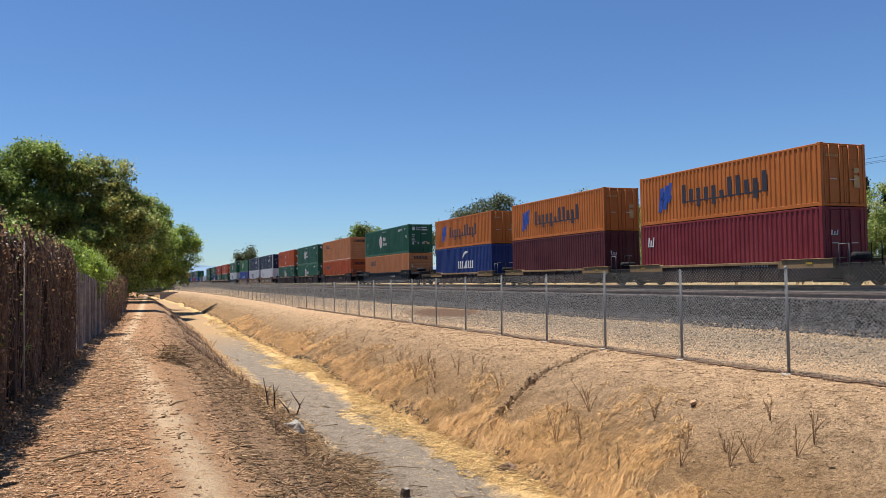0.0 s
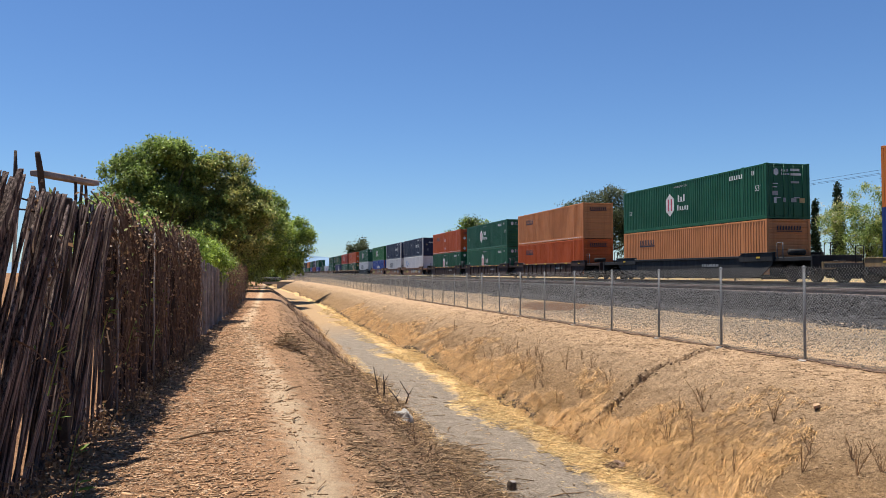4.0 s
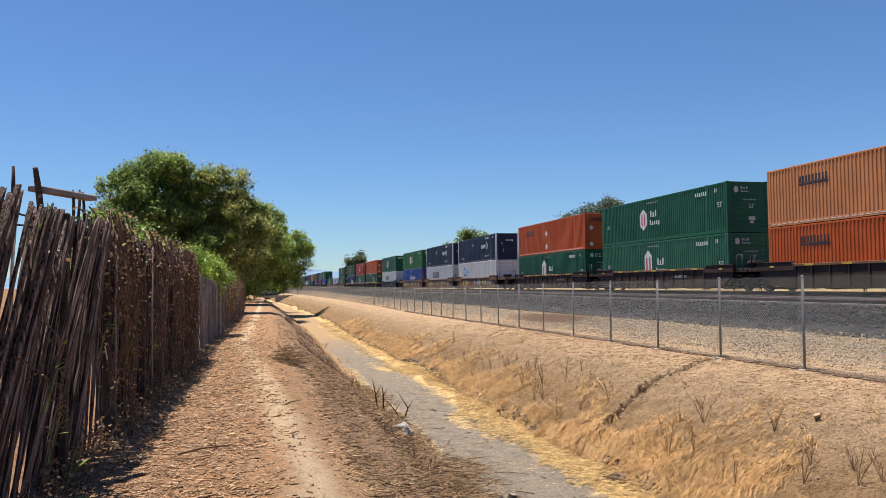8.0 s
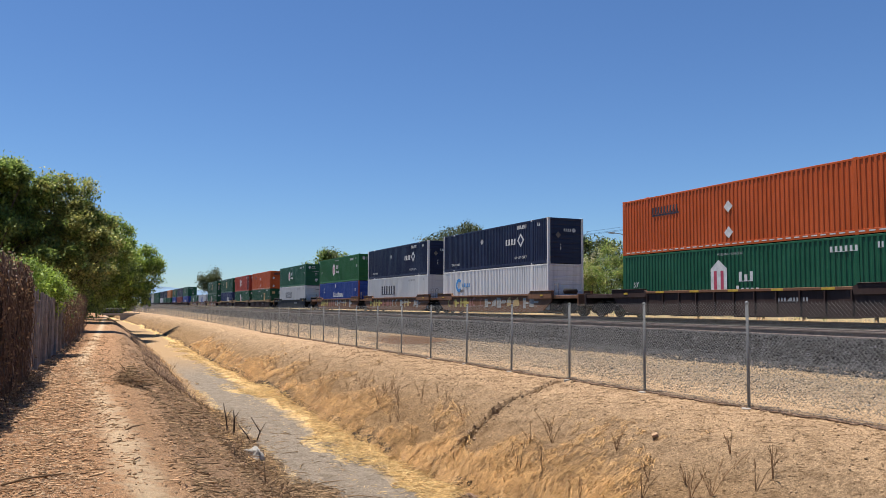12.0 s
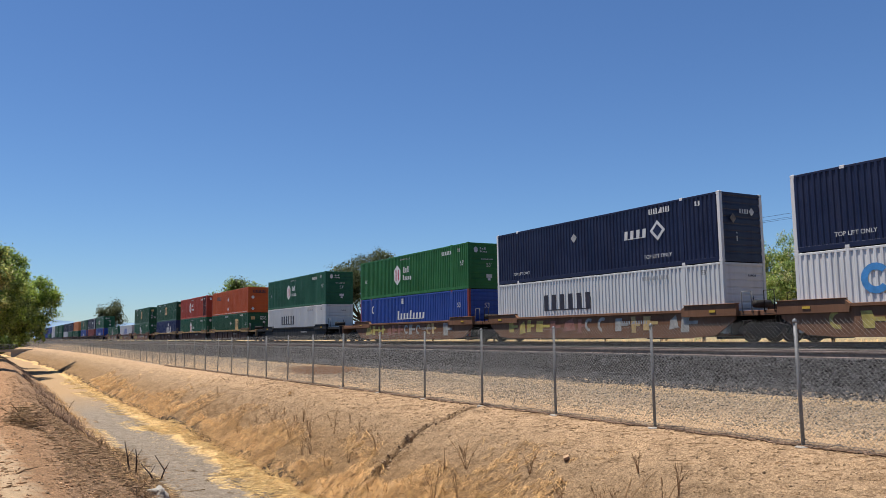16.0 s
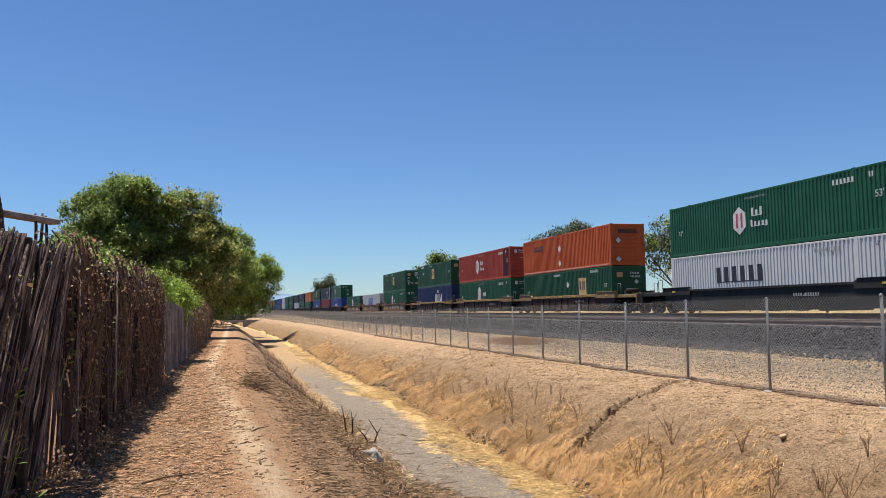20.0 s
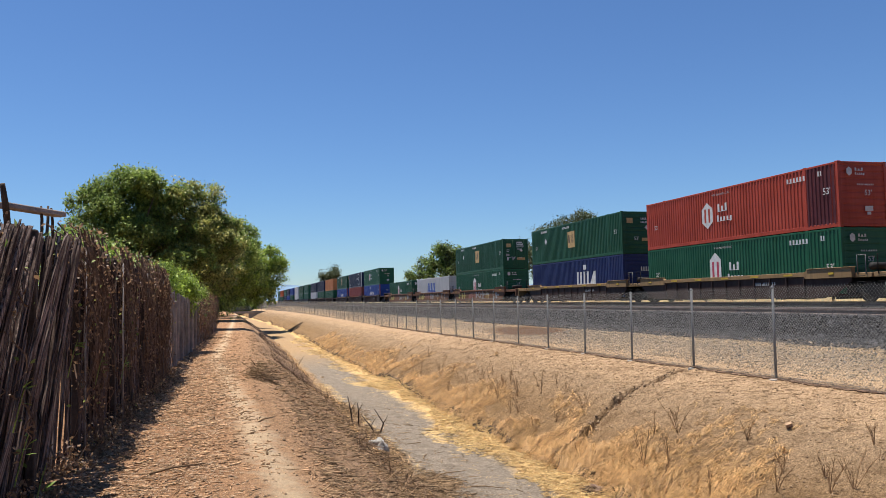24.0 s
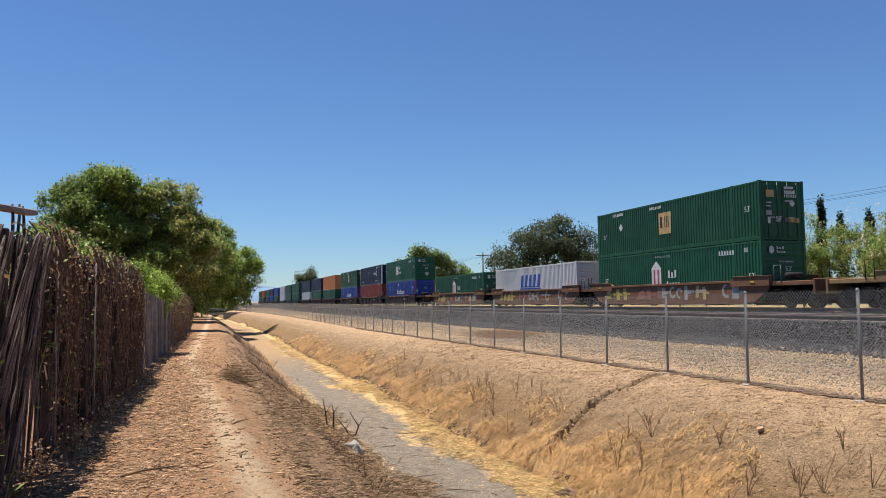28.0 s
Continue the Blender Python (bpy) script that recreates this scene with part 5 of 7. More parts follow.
def make_stake_fence():
    fence = thing("stake_fence", "dark weathered split-stake fence, leaning and gappy", "fence", at=(STAKE_X, 0, 0))
    y, rest = -4.0, Build()
    shapes = []
    for k in range(14):
        # a split stake of unit height: ragged edges, a slight bow, a broken top
        b, rings = Build(), []
        wide, deep, n = random.uniform(0.017, 0.031), random.uniform(0.007, 0.012), 15
        bow, phase = random.uniform(-0.022, 0.022), random.uniform(0, 6)
        for j in range(n):
            z = j / (n - 1)
            g = 1.0 if j < n - 1 else random.uniform(0.3, 0.75)
            l, r = (wide * g * random.uniform(0.62, 1.15) for _ in range(2))
            cx, cy = 0.006 * math.sin(phase + 4 * z), bow * math.sin(math.pi * z) + 0.007 * math.sin(phase + 9 * z)
            d = deep * random.uniform(0.8, 1.3)
            tip = (random.uniform(-0.02, 0.012), random.uniform(-0.012, 0.012)) if j == n - 1 else (0, 0)
            rings.append([(cx + d, cy - l, z + tip[0]), (cx + d * 1.3, cy + r * 0.2, z), (cx + d * 0.8, cy + r, z + tip[1]), (cx - d, cy + r * 0.9, z + tip[1]), (cx - d, cy - l * 0.8, z + tip[0])])
        b.loft([q[::-1] for q in rings])
        shapes.append(b.mesh("stake", M["stake"]))
    def place(yy, h, back=0.0):
        """The pose of a stake whose top stands at yy: the near stretch sags along the fence and over the path."""
        along = float(np.interp(yy, [7.0, 8.4, 9.0, 9.1], [25, 23, 14, 3.5])) + random.gauss(0, 0.9)
        over = float(np.interp(yy, [4.0, 6.5, 9.0], [3.5, 2.5, 0.5])) + random.gauss(0, 0.5)
        w = random.uniform(0.85, 1.25)
        tall = h / math.cos(radians(along)) / math.cos(radians(over))
        return Matrix.Translation((random.uniform(-0.012, 0.012) - back, yy - h * math.tan(radians(along)), gz(STAKE_X, yy) - 0.05)) @ Euler((radians(-along), radians(over), random.gauss(0, 0.12))).to_matrix().to_4x4() @ Matrix.Diagonal((w, w, tall, 1))

    while y < 19.5:
        m = place(y, stake_top(y) + random.gauss(0, 0.022) + (0.07 if random.random() < 0.07 else 0))
        me = random.choice(shapes)
        if 6.2 < y < 17.0:
            ob = new("stake", me)
            ob.parent, ob.matrix_basis = fence, m
        else:
            rest.add([m @ v.co for v in me.vertices], [tuple(p.vertices) for p in me.polygons])
        y += random.uniform(0.028, 0.044) if y < 9 else random.uniform(0.036, 0.056)
    tagged(part("stake_row", rest, M["stake"], fence), kind="stuff")
    # a second, sparser row stands behind
    back, yy = Build(), 3.0
    while yy < 19.4:
        m = place(yy, stake_top(yy) - random.uniform(0.05, 0.2), 0.05)
        me = random.choice(shapes)
        back.add([m @ v.co for v in me.vertices], [tuple(p.vertices) for p in me.polygons])
        yy += random.uniform(0.16, 0.26) if yy < 9 else random.uniform(0.07, 0.11)
    tagged(part("back_row", back, M["stake"], fence), kind="stuff")
    post = Build().box(-0.035, 0.035, -0.045, 0.045, -0.3, 2.3, 0.01).mesh("fence_post", M["oldwood"])
    for y in (-3.0, 0.0, 3.0, 5.4, 7.2, 9.0, 11.5, 13.2, 14.8, 16.6, 18.4):
        part("fence_post", post, None, fence, at=(0.07, y, gz(STAKE_X, y) + stake_top(y) - 2.3 - random.uniform(0, 0.06)))
    pole = Build().tube([(0, 0, -0.3), (0, 0, 2.2)], 0.011, 8).mesh("slim_pole", M["plank"], True)
    for y in (9.13, 11.9, 14.93, 17.9):
        part("slim_pole", pole, None, fence, "slim weathered grey pole", at=(0.14, y, gz(STAKE_X, y)))
    for z in (0.25, 0.5):
        pts = [(0.04 + random.uniform(-0.01, 0.01), y, stake_top(y) - z * 0.35 + random.uniform(-0.012, 0.012)) for y in np.arange(-3.8, 19.4, 0.4)]
        part("tie_wire", Build().tube(pts, 0.007, 5), M["oldwood"], fence)
    thing("loose_board", "weathered board lying along the top of the stake fence", "board", at=pose(STAKE_X + 0.06, 8.3, 2.49, 0, 0, -22),
                  made=Build().box(-0.06, 0.06, -0.86, 0.0, -0.022, 0.028, 0.008), material=M["plank"])
    for x, y, z, h, rx, ry in ((0.0, 6.0, 2.2, 0.27, 10, 4), (0.0, 6.7, 2.25, 0.34, 36, 3), (-0.05, 8.2, 2.3, 0.28, -10, 0), (-0.03, 8.35, 2.3, 0.26, 14, 0), (-0.05, 8.0, 2.3, 0.24, 6, 0)):
        thing("stake", "dark wooden stake poking above the stake fence", "stake", "stakes over the fence", at=pose(STAKE_X + x, y, z, rx, ry, 0),
              made=Build().tube([(0, 0, -0.3), (0.01, 0, h * 0.5), (0, 0.02, h)], [0.028, 0.025, 0.02] if h > 0.3 else [0.016, 0.014, 0.01], 7), material=M["oldwood"], smooth=True)


make_stake_fence()


def make_board_fence():
    fence = thing("board_fence", "grey weathered vertical board fence with gaps", "fence", at=(STAKE_X - 0.03, 0, 0))
    shapes = [Build().box(-0.012, 0.012, -0.07, 0.07, -0.2, 1.0, 0.004).mesh("board", M["plank"]) for _ in range(2)]
    y = 19.6
    while y < 60:
        h = float(np.interp(y, [19, 22, 33, 60], [2.12, 2.0, 1.78, 1.55])) + random.gauss(0, 0.03)
        z = gz(STAKE_X, y)
        ob = new("board", random.choice(shapes))
        ob.parent = fence
        ob.matrix_basis = pose(random.uniform(-0.015, 0.015), y, z, random.gauss(0, 1.2), random.gauss(0, 1.0), random.gauss(0, 3)) @ Matrix.Diagonal((1, random.uniform(0.8, 1.2), h - z * 0, 1))
        y += random.uniform(0.145, 0.19)
    for y in np.arange(20, 60, 2.4):
        part("fence_post", Build().box(0.03, 0.11, y - 0.04, y + 0.04, gz(STAKE_X, y) - 0.2, gz(STAKE_X, y) + 1.75, 0.01), M["plank"], fence)


make_board_fence()


def make_vine(y0, y1, n, green, tall=1.0):
    """Dead creeper that hangs on the fence."""
    vine = thing("dead_vine", "brown dead creeper tangled over the fence" if green < 0.1 else "half-dead creeper with a few green leaves on the fence", "vine", "creepers on the fence", at=(STAKE_X, 0, 0))
    stems, tips = Build(), []
    for _ in range(n):
        y = random.uniform(y0, y1)
        top = stake_top(min(y, 22)) if y < 20 else 1.9
        z = top + random.uniform(-0.1, 0.16) if random.random() < 0.6 else random.uniform(0.3, top)
        length = random.uniform(0.4, 1.7) * tall
        pts, x, dy = [], random.uniform(0.03, 0.12), random.uniform(-0.25, 0.25)
        for k in range(6):
            t = k / 5
            pts.append((x + 0.14 * math.sin(t * 2.6) * random.uniform(0.3, 1.2), y + dy * t + random.uniform(-0.05, 0.05), max(z - length * t, gz(STAKE_X, y) + 0.02)))
            tips.append(pts[-1])
        stems.tube(pts, [0.009, 0.008, 0.007, 0.006, 0.005, 0.003], 3, False)
    tagged(part("stem_tangle", stems, M["vine"], vine), kind="stuff")
    tips = np.array(tips)
    at = tips[RNG.integers(0, len(tips), len(tips) * 2)] + RNG.normal(0, 0.05, (len(tips) * 2, 3))
    at[:, 0] = np.abs(at[:, 0]) * 0.9
    at[:, 2] = np.maximum(at[:, 2], 0.0)
    k = int(len(at) * (1 - green))
    for nm, pts, mat in (("dead_leaves", at[:k], "leaf_dry"), ("green_leaves", at[k:], "leaf_mid")):
        if len(pts):
            size = np.repeat(RNG.uniform(0.025, 0.07, (len(pts), 1)), 3, 1)
            tagged(part(nm, strew(nm, pts, LEAF, LEAF_F, size, turns(len(pts)), M[mat]), None, vine), kind="stuff")


for a, b, n, g, tl in ((5.0, 8.6, 14, 0.2, 0.6), (8.7, 9.0, 16, 0.1, 0.9), (9.3, 10.4, 60, 0.05, 1.3), (10.4, 11.7, 14, 0.12, 0.8), (11.9, 12.6, 34, 0.10, 1.2), (12.6, 14.5, 30, 0.05, 0.9), (14.4, 15.6, 70, 0.03, 1.3), (15.6, 16.8, 22, 0.05, 0.9), (16.8, 19.4, 130, 0.02, 1.3), (33.0, 46.0, 160, 0.02, 1.1), (46.0, 60.0, 120, 0.05, 1.1)):
    make_vine(a, b, n, g, tl)


# ---- trees and shrubs ----
def leaf_mesh(name, centres, per, ball, size, mat):
    n = len(centres) * per
    c = np.repeat(np.asarray(centres), per, 0)
    p = c + RNG.normal(0, 1, (n, 3)) * np.asarray(ball)
    s = RNG.uniform(0.6, 1.25, (n, 1)) * size
    return strew(name, p, LEAF, LEAF_F, np.repeat(s, 3, 1), turns(n, tilt=0.85), M[mat])


def crown_centres(lobes, count):
    """Clump centres near the skins of several ellipsoids."""
    vol = np.array([a * b * c for *_, a, b, c in lobes]) ** 0.7
    lobes = list(lobes)
    out = []
    for (x, y, z, a, b, c), v in zip(lobes, vol / vol.sum()):
        n = max(4, int(count * v))
        d = RNG.normal(size=(n, 3))
        d /= np.linalg.norm(d, axis=1)[:, None]
        r = RNG.uniform(0.35, 1.0, n) ** 0.45 * (0.86 + 0.3 * RNG.uniform(0, 1, n))
        inner = np.array([x, y, z]) + d * r[:, None] * np.array([a, b, c])
        # boughs: small domes on the skin, with shaded gaps between them
        k = max(3, n // 16)
        e = RNG.normal(size=(k, 3))
        e[:, 2] = np.abs(e[:, 2]) * 0.9 - 0.25
        e /= np.linalg.norm(e, axis=1)[:, None]
        bough = np.array([x, y, z]) + e * np.array([a, b, c]) * RNG.uniform(0.82, 1.04, (k, 1))
        size = 0.26 * (a * b * c) ** (1 / 3) * RNG.uniform(0.7, 1.3, (k, 1))
        w = RNG.integers(0, k, n)
        q = RNG.normal(size=(n, 3))
        q[:, 2] = np.abs(q[:, 2]) * 1.1 - 0.3
        q /= np.linalg.norm(q, axis=1)[:, None]
        outer = bough[w] + q * size[w] * np.array([1.15, 1.15, 0.8])
        out.append(np.concatenate([inner[: n // 3], outer[: n - n // 3]]))
    return np.concatenate(out)


def make_tree(x, y, lobes, label, leaf, clumps, per=34, ball=0.34, size=0.2, trunk=0.25, second=None, name="tree", category="tree", gap_limbs=14):
    """lobes: ellipsoids of the crown, from the foot of the trunk."""
    base = gz(x, y)
    tree = thing(name, label, category, at=(x, y, base))
    cs = crown_centres(lobes, clumps)
    top = max(l[2] for l in lobes)
    mid = np.mean([l[:3] for l in lobes], axis=0)
    part("trunk", Build().tube([(0, 0, -0.3), (0.05, 0.03, top * 0.2), (mid[0] * 0.4, mid[1] * 0.4, top * 0.45), (mid[0] * 0.8, mid[1] * 0.8, top * 0.8)], [trunk * 1.3, trunk, trunk * 0.75, trunk * 0.25], 9), M["bark"], tree, smooth=True)
    for k in RNG.choice(len(cs), min(gap_limbs, len(cs)), False):
        e = cs[k]
        s = np.array([mid[0] * 0.3, mid[1] * 0.3, min(top * 0.35, e[2] * 0.6)])
        part("limb", Build().tube([s, s * 0.5 + e * 0.5 + RNG.normal(0, 0.15, 3), e], [trunk * 0.42, trunk * 0.24, trunk * 0.06], 6), M["bark"], tree, smooth=True)
    core = np.concatenate([np.array(l[:3]) + RNG.uniform(-0.48, 0.48, (16, 3)) * np.array(l[3:]) for l in lobes])
    part("inner_leaves", leaf_mesh("inner_leaves", core, 30, ball * 1.5, size * 1.8, leaf), None, tree)
    if second:
        cut = RNG.uniform(0, 1, len(cs)) < second[1]
        part("crown", leaf_mesh("crown", cs[~cut], per, ball, size, leaf), None, tree)
        part("pale_leaves", leaf_mesh("pale_leaves", cs[cut], per, ball, size, second[0]), None, tree)
    else:
        part("crown", leaf_mesh("crown", cs, per, ball, size, leaf), None, tree)
    return tree


# row behind the stake fence
make_tree(-7.9, 58.0, [(0, 0, 7.4, 3.1, 3.2, 3.4), (-1.2, -0.6, 5.2, 2.5, 2.8, 2.8), (1.5, -1.0, 5.0, 2.5, 2.7, 2.7), (0.1, -0.5, 9.4, 2.4, 2.3, 1.9)],
          "broad dark green leafy tree behind the fence", "leaf_dark", 1100, 54, 0.20, 0.21, 0.32, ("leaf_mid", 0.12))
make_tree(-3.9, 60.0, [(0.2, 0, 7.7, 2.4, 2.5, 2.9), (1.3, -0.6, 5.0, 2.5, 2.6, 3.0), (-1.2, -0.5, 5.6, 2.0, 2.2, 2.5), (1.7, 0, 7.0, 1.7, 1.9, 2.0)],
          "olive green tree with bronze young leaves", "leaf_olive", 1000, 54, 0.20, 0.205, 0.28, ("leaf_dark", 0.35))
make_tree(-5.5, 84.0, [(3.9, 0, 6.2, 3.6, 3.6, 3.5), (4.0, 1, 4.2, 3.3, 3.8, 2.4), (2.0, 0, 4.4, 3.6, 3, 3.8), (3.0, -2, 2.6, 2.0, 2, 2.2)],
          "mid green spreading tree overhanging the path", "leaf_mid", 900, 54, 0.25, 0.265, 0.3, ("leaf_bright", 0.35))
make_tree(-4.0, 98.0, [(5.2, 0, 5.4, 3.8, 3.8, 3.2), (6.5, 0, 3.2, 2.5, 3.3, 1.9), (3.4, 2, 6.4, 3.2, 3.0, 2.9), (2.0, 0, 4.0, 3.0, 3, 3.0)],
          "mid green tree with low branches over the ditch", "leaf_mid", 900, 54, 0.25, 0.275, 0.28, ("leaf_bright", 0.45))
make_tree(-6.0, 112.0, [(0, 0, 6.5, 5, 4, 4), (4, 0, 5.0, 4.5, 3, 3.6)], "dark green tree near the far end of the ditch", "leaf_dark", 420, 40, 0.42, 0.36, 0.3)
make_tree(-2.75, 28.5, [(0.3, 0, 2.3, 0.8, 1.3, 0.7), (0.5, 1.4, 1.9, 0.8, 1.1, 0.75)], "bright green creeper bush spilling over the fence", "leaf_bright", 260, 40, 0.12, 0.085, 0.05, ("leaf_mid", 0.2), "shrub", "shrub", 8)
make_tree(-4.2, 25.5, [(0, 0, 2.75, 1.2, 1.6, 0.8), (-0.6, -1.6, 2.9, 0.9, 1.2, 0.7), (0.5, 1.5, 2.5, 0.8, 1.5, 0.7)], "dense green shrub behind the stake fence", "leaf_mid", 260, 26, 0.17, 0.10, 0.06, ("leaf_dark", 0.3), "shrub", "shrub", 8)
make_tree(-3.5, 19.5, [(0, 0, 2.6, 0.6, 0.9, 0.4)], "broad-leaved pale green shrub top behind the fence", "leaf_bright", 60, 16, 0.14, 0.14, 0.05, ("leaf_mid", 0.4), "shrub", "shrub", 6)
make_tree(-2.9, 36.0, [(0.2, 0, 1.6, 0.9, 3.0, 0.7), (0, 6, 1.5, 0.9, 3.5, 0.7)], "bushy green growth along the board fence", "leaf_mid", 150, 24, 0.22, 0.13, 0.05, ("leaf_bright", 0.3), "shrub", "shrub", 6)

# greenery that closes the view past the bridge
for k, (x, y, r) in enumerate(((-30, 215, 7), (-18, 205, 6), (-9, 214, 5.5), (-1, 208, 5), (-44, 210, 8))):
    make_tree(x, y, [(0, 0, r * 0.75, r, r * 0.8, r * 0.75), (r * 0.5, -1, r * 0.45, r * 0.7, r * 0.6, r * 0.5), (-r * 0.5, -1, r * 0.4, r * 0.7, r * 0.6, r * 0.45)], "distant dark green tree past the bridge", "leaf_dark", 200, 30, 0.7, 0.55, 0.3, ("leaf_mid", 0.3))

# beyond the railway
make_tree(33.5, 300.0, [(0, 0, 10.5, 4.2, 4, 3.0), (2, 0, 8.0, 3.2, 3, 3.0), (-2, 0, 8.5, 2.6, 3, 2.4)], "lone dark tree far beyond the train", "leaf_grey", 150, 26, 0.6, 0.5, 0.4)
make_tree(41.0, 160.0, [(0.5, 0, 10.6, 2.4, 2.2, 1.6), (3.4, 0, 10.0, 2.2, 2.2, 2.0), (6.0, 1, 8.0, 3.2, 3.0, 2.4), (-1.5, 0, 7.8, 2.8, 2.5, 2.4), (1.5, 0, 7.0, 3.6, 3.0, 3.0), (9.0, 1, 5.8, 3.2, 3.0, 2.6), (-4.0, 0, 5.2, 2.8, 2.6, 2.4)], "open-crowned green tree beyond the tracks", "leaf_dark", 460, 30, 0.40, 0.40, 0.3, ("leaf_grey", 0.4))
make_tree(47.0, 110.0, [(0, 0, 8.6, 5.2, 4.5, 3.8), (4.2, 0, 8.6, 4.4, 4, 4.2), (-4.0, 0, 6.4, 3.6, 4, 3.2), (7.5, 2, 6.5, 4.0, 4, 3.6)], "large grey-green oak beyond the tracks", "leaf_grey", 620, 42, 0.42, 0.34, 0.45)
make_tree(52.0, 86.0, [(0, 0, 7.4, 4.0, 4, 3.2), (3.0, -3, 6.0, 3.6, 4, 3.0)], "grey-green tree beyond the tracks", "leaf_grey", 360, 40, 0.38, 0.32, 0.35, ("leaf_mid", 0.3))
for x, y, h in ((40.5, 22.5, 6.2), (40, 27.5, 6.2), (40.5, 32, 6.4), (39.8, 36.5, 5.9), (41, 41, 6.2), (40, 46.3, 6.4), (41.5, 60.2, 6.3), (43, 66.5, 5.6)):
    t = make_tree(x, y, [(0, 0, h * 0.58, 2.3, 2.5, h * 0.44), (0.3, 1.4, h * 0.45, 2.0, 1.8, h * 0.4), (0, -1.5, h * 0.42, 2.0, 1.8, h * 0.38)], "tall oleander with cream blossom", "leaf_dark", 420, 50, 0.14, 0.13, 0.1, ("leaf_olive", 0.35), "oleander", "shrub", 8)
    cs = crown_centres([(0, 0, h * 0.6, 2.5, 2.7, h * 0.46)], 110)
    tagged(part("blossom", leaf_mesh("blossom", cs, 6, 0.11, 0.10, "petal"), None, t), kind="stuff")


def make_cypress(x, y, h):
    base = gz(x, y)
    tree = thing("cypress", "slim dark cypress in a row", "tree", "row of cypresses", at=(x, y, base))
    part("trunk", Build().tube([(0, 0, -0.3), (0, 0, h * 0.8)], [0.16, 0.04], 6), M["bark"], tree)
    z = RNG.uniform(0.04, 1.0, 260)
    r = 0.075 * h * (1 - z) ** 0.6 * RNG.uniform(0.5, 1.1, 260)
    a = RNG.uniform(0, math.tau, 260)
    part("crown", leaf_mesh("crown", np.stack([r * np.cos(a), r * np.sin(a), z * h], -1), 12, (0.12, 0.12, 0.3), 0.32, "leaf_cypress"), None, tree)


for r, h in ((0.809, 9.5), (0.883, 11.2), (0.791, 7.9), (0.834, 7.6), (0.90, 9.6), (0.952, 9.8), (0.985, 10.1), (1.015, 9.5), (1.045, 10.3), (1.073, 11.2), (1.111, 11.0), (1.135, 10.4), (1.16, 12.1), (1.20, 10.8), (1.25, 11.4), (1.31, 11.0), (1.38, 11.6)):
    x, y = r * 70 + random.uniform(-0.5, 0.5), 70 + random.uniform(-1.5, 1.5)
    make_cypress(x, y, h)


def make_street_lamp(x, y, h):
    lamp = thing("street_lamp", "grey street lamp with a curved arm beyond the tracks", "street lamp", at=(x, y, gz(x, y)))
    part("mast", Build().tube([(0, 0, -0.3), (0, 0, h * 0.6), (0, 0, h - 0.5)], [0.11, 0.09, 0.06], 8), M["galv"], lamp, smooth=True)
    part("arm", Build().tube([(0, 0, h - 0.5), (-0.25, 0, h - 0.1), (-0.9, 0, h + 0.1), (-1.7, 0, h + 0.15)], [0.05, 0.045, 0.04, 0.035], 7), M["galv"], lamp, smooth=True)
    part("lamp_head", Build().box(-2.35, -1.65, -0.15, 0.15, h + 0.08, h + 0.22, 0.04), M["galv"], lamp)


make_street_lamp(49.6, 68.0, 8.5)


# bare tree among the cypresses
def make_bare_tree(x, y, h):
    tree = thing("bare_tree", "leafless grey tree beyond the tracks", "tree", at=(x, y, gz(x, y)))
    part("trunk", Build().tube([(0, 0, -0.3), (0.1, 0, h * 0.3), (0, 0.1, h * 0.6)], [0.16, 0.12, 0.06], 7), M["vine"], tree)
    for k in range(26):
        a, z = random.uniform(0, 6.28), random.uniform(0.2, 0.6) * h
        r = random.uniform(0.6, 1.9)
        part("branch", Build().tube([(0.05, 0.03, z), (r * 0.4 * math.cos(a), r * 0.4 * math.sin(a), z + 0.14 * h), (r * math.cos(a), r * math.sin(a), z + random.uniform(0.2, 0.4) * h)], [0.035, 0.022, 0.008], 4), M["vine"], tree)


make_bare_tree(43.5, 44, 6.8)


# ---- poles, wires, bridge, hills ----
def make_poles():
    spots = [(45, -30), (45, 83), (45, 130), (45, 177)]
    for x, y in spots:
        pole = thing("utility_pole", "dark wooden utility pole with a crossarm", "utility pole", "utility poles", at=(x, y, gz(x, y)))
        part("pole_shaft", Build().tube([(0, 0, -0.5), (0, 0, 9.4)], [0.15, 0.10], 8), M["bark"], pole, smooth=True)
        part("crossarm", Build().box(-1.2, 1.2, -0.06, 0.06, 8.7, 8.84, 0.01), M["bark"], pole)
        for q in (-1.1, -0.45, 0.45, 1.1):
            part("insulator", Build().tube([(q, 0, 8.84), (q, 0, 8.92), (q, 0, 8.98)], [0.03, 0.05, 0.02], 7), M["grey_mark"], pole)
    for q in (-1.1, 0.45, 1.1):
        pts = []
        for (x, y), (x2, y2) in zip(spots, spots[1:]):
            for k in range(12):
                t = k / 12
                pts.append((x + q, y + (y2 - y) * t, 9.15 - 3.2 * t * (1 - t) * 0.35))
        thing("power_line", "thin dark overhead wire between the poles", "wire", "overhead wires", made=Build().tube(pts, 0.012, 4), material=M["dark"])


make_poles()


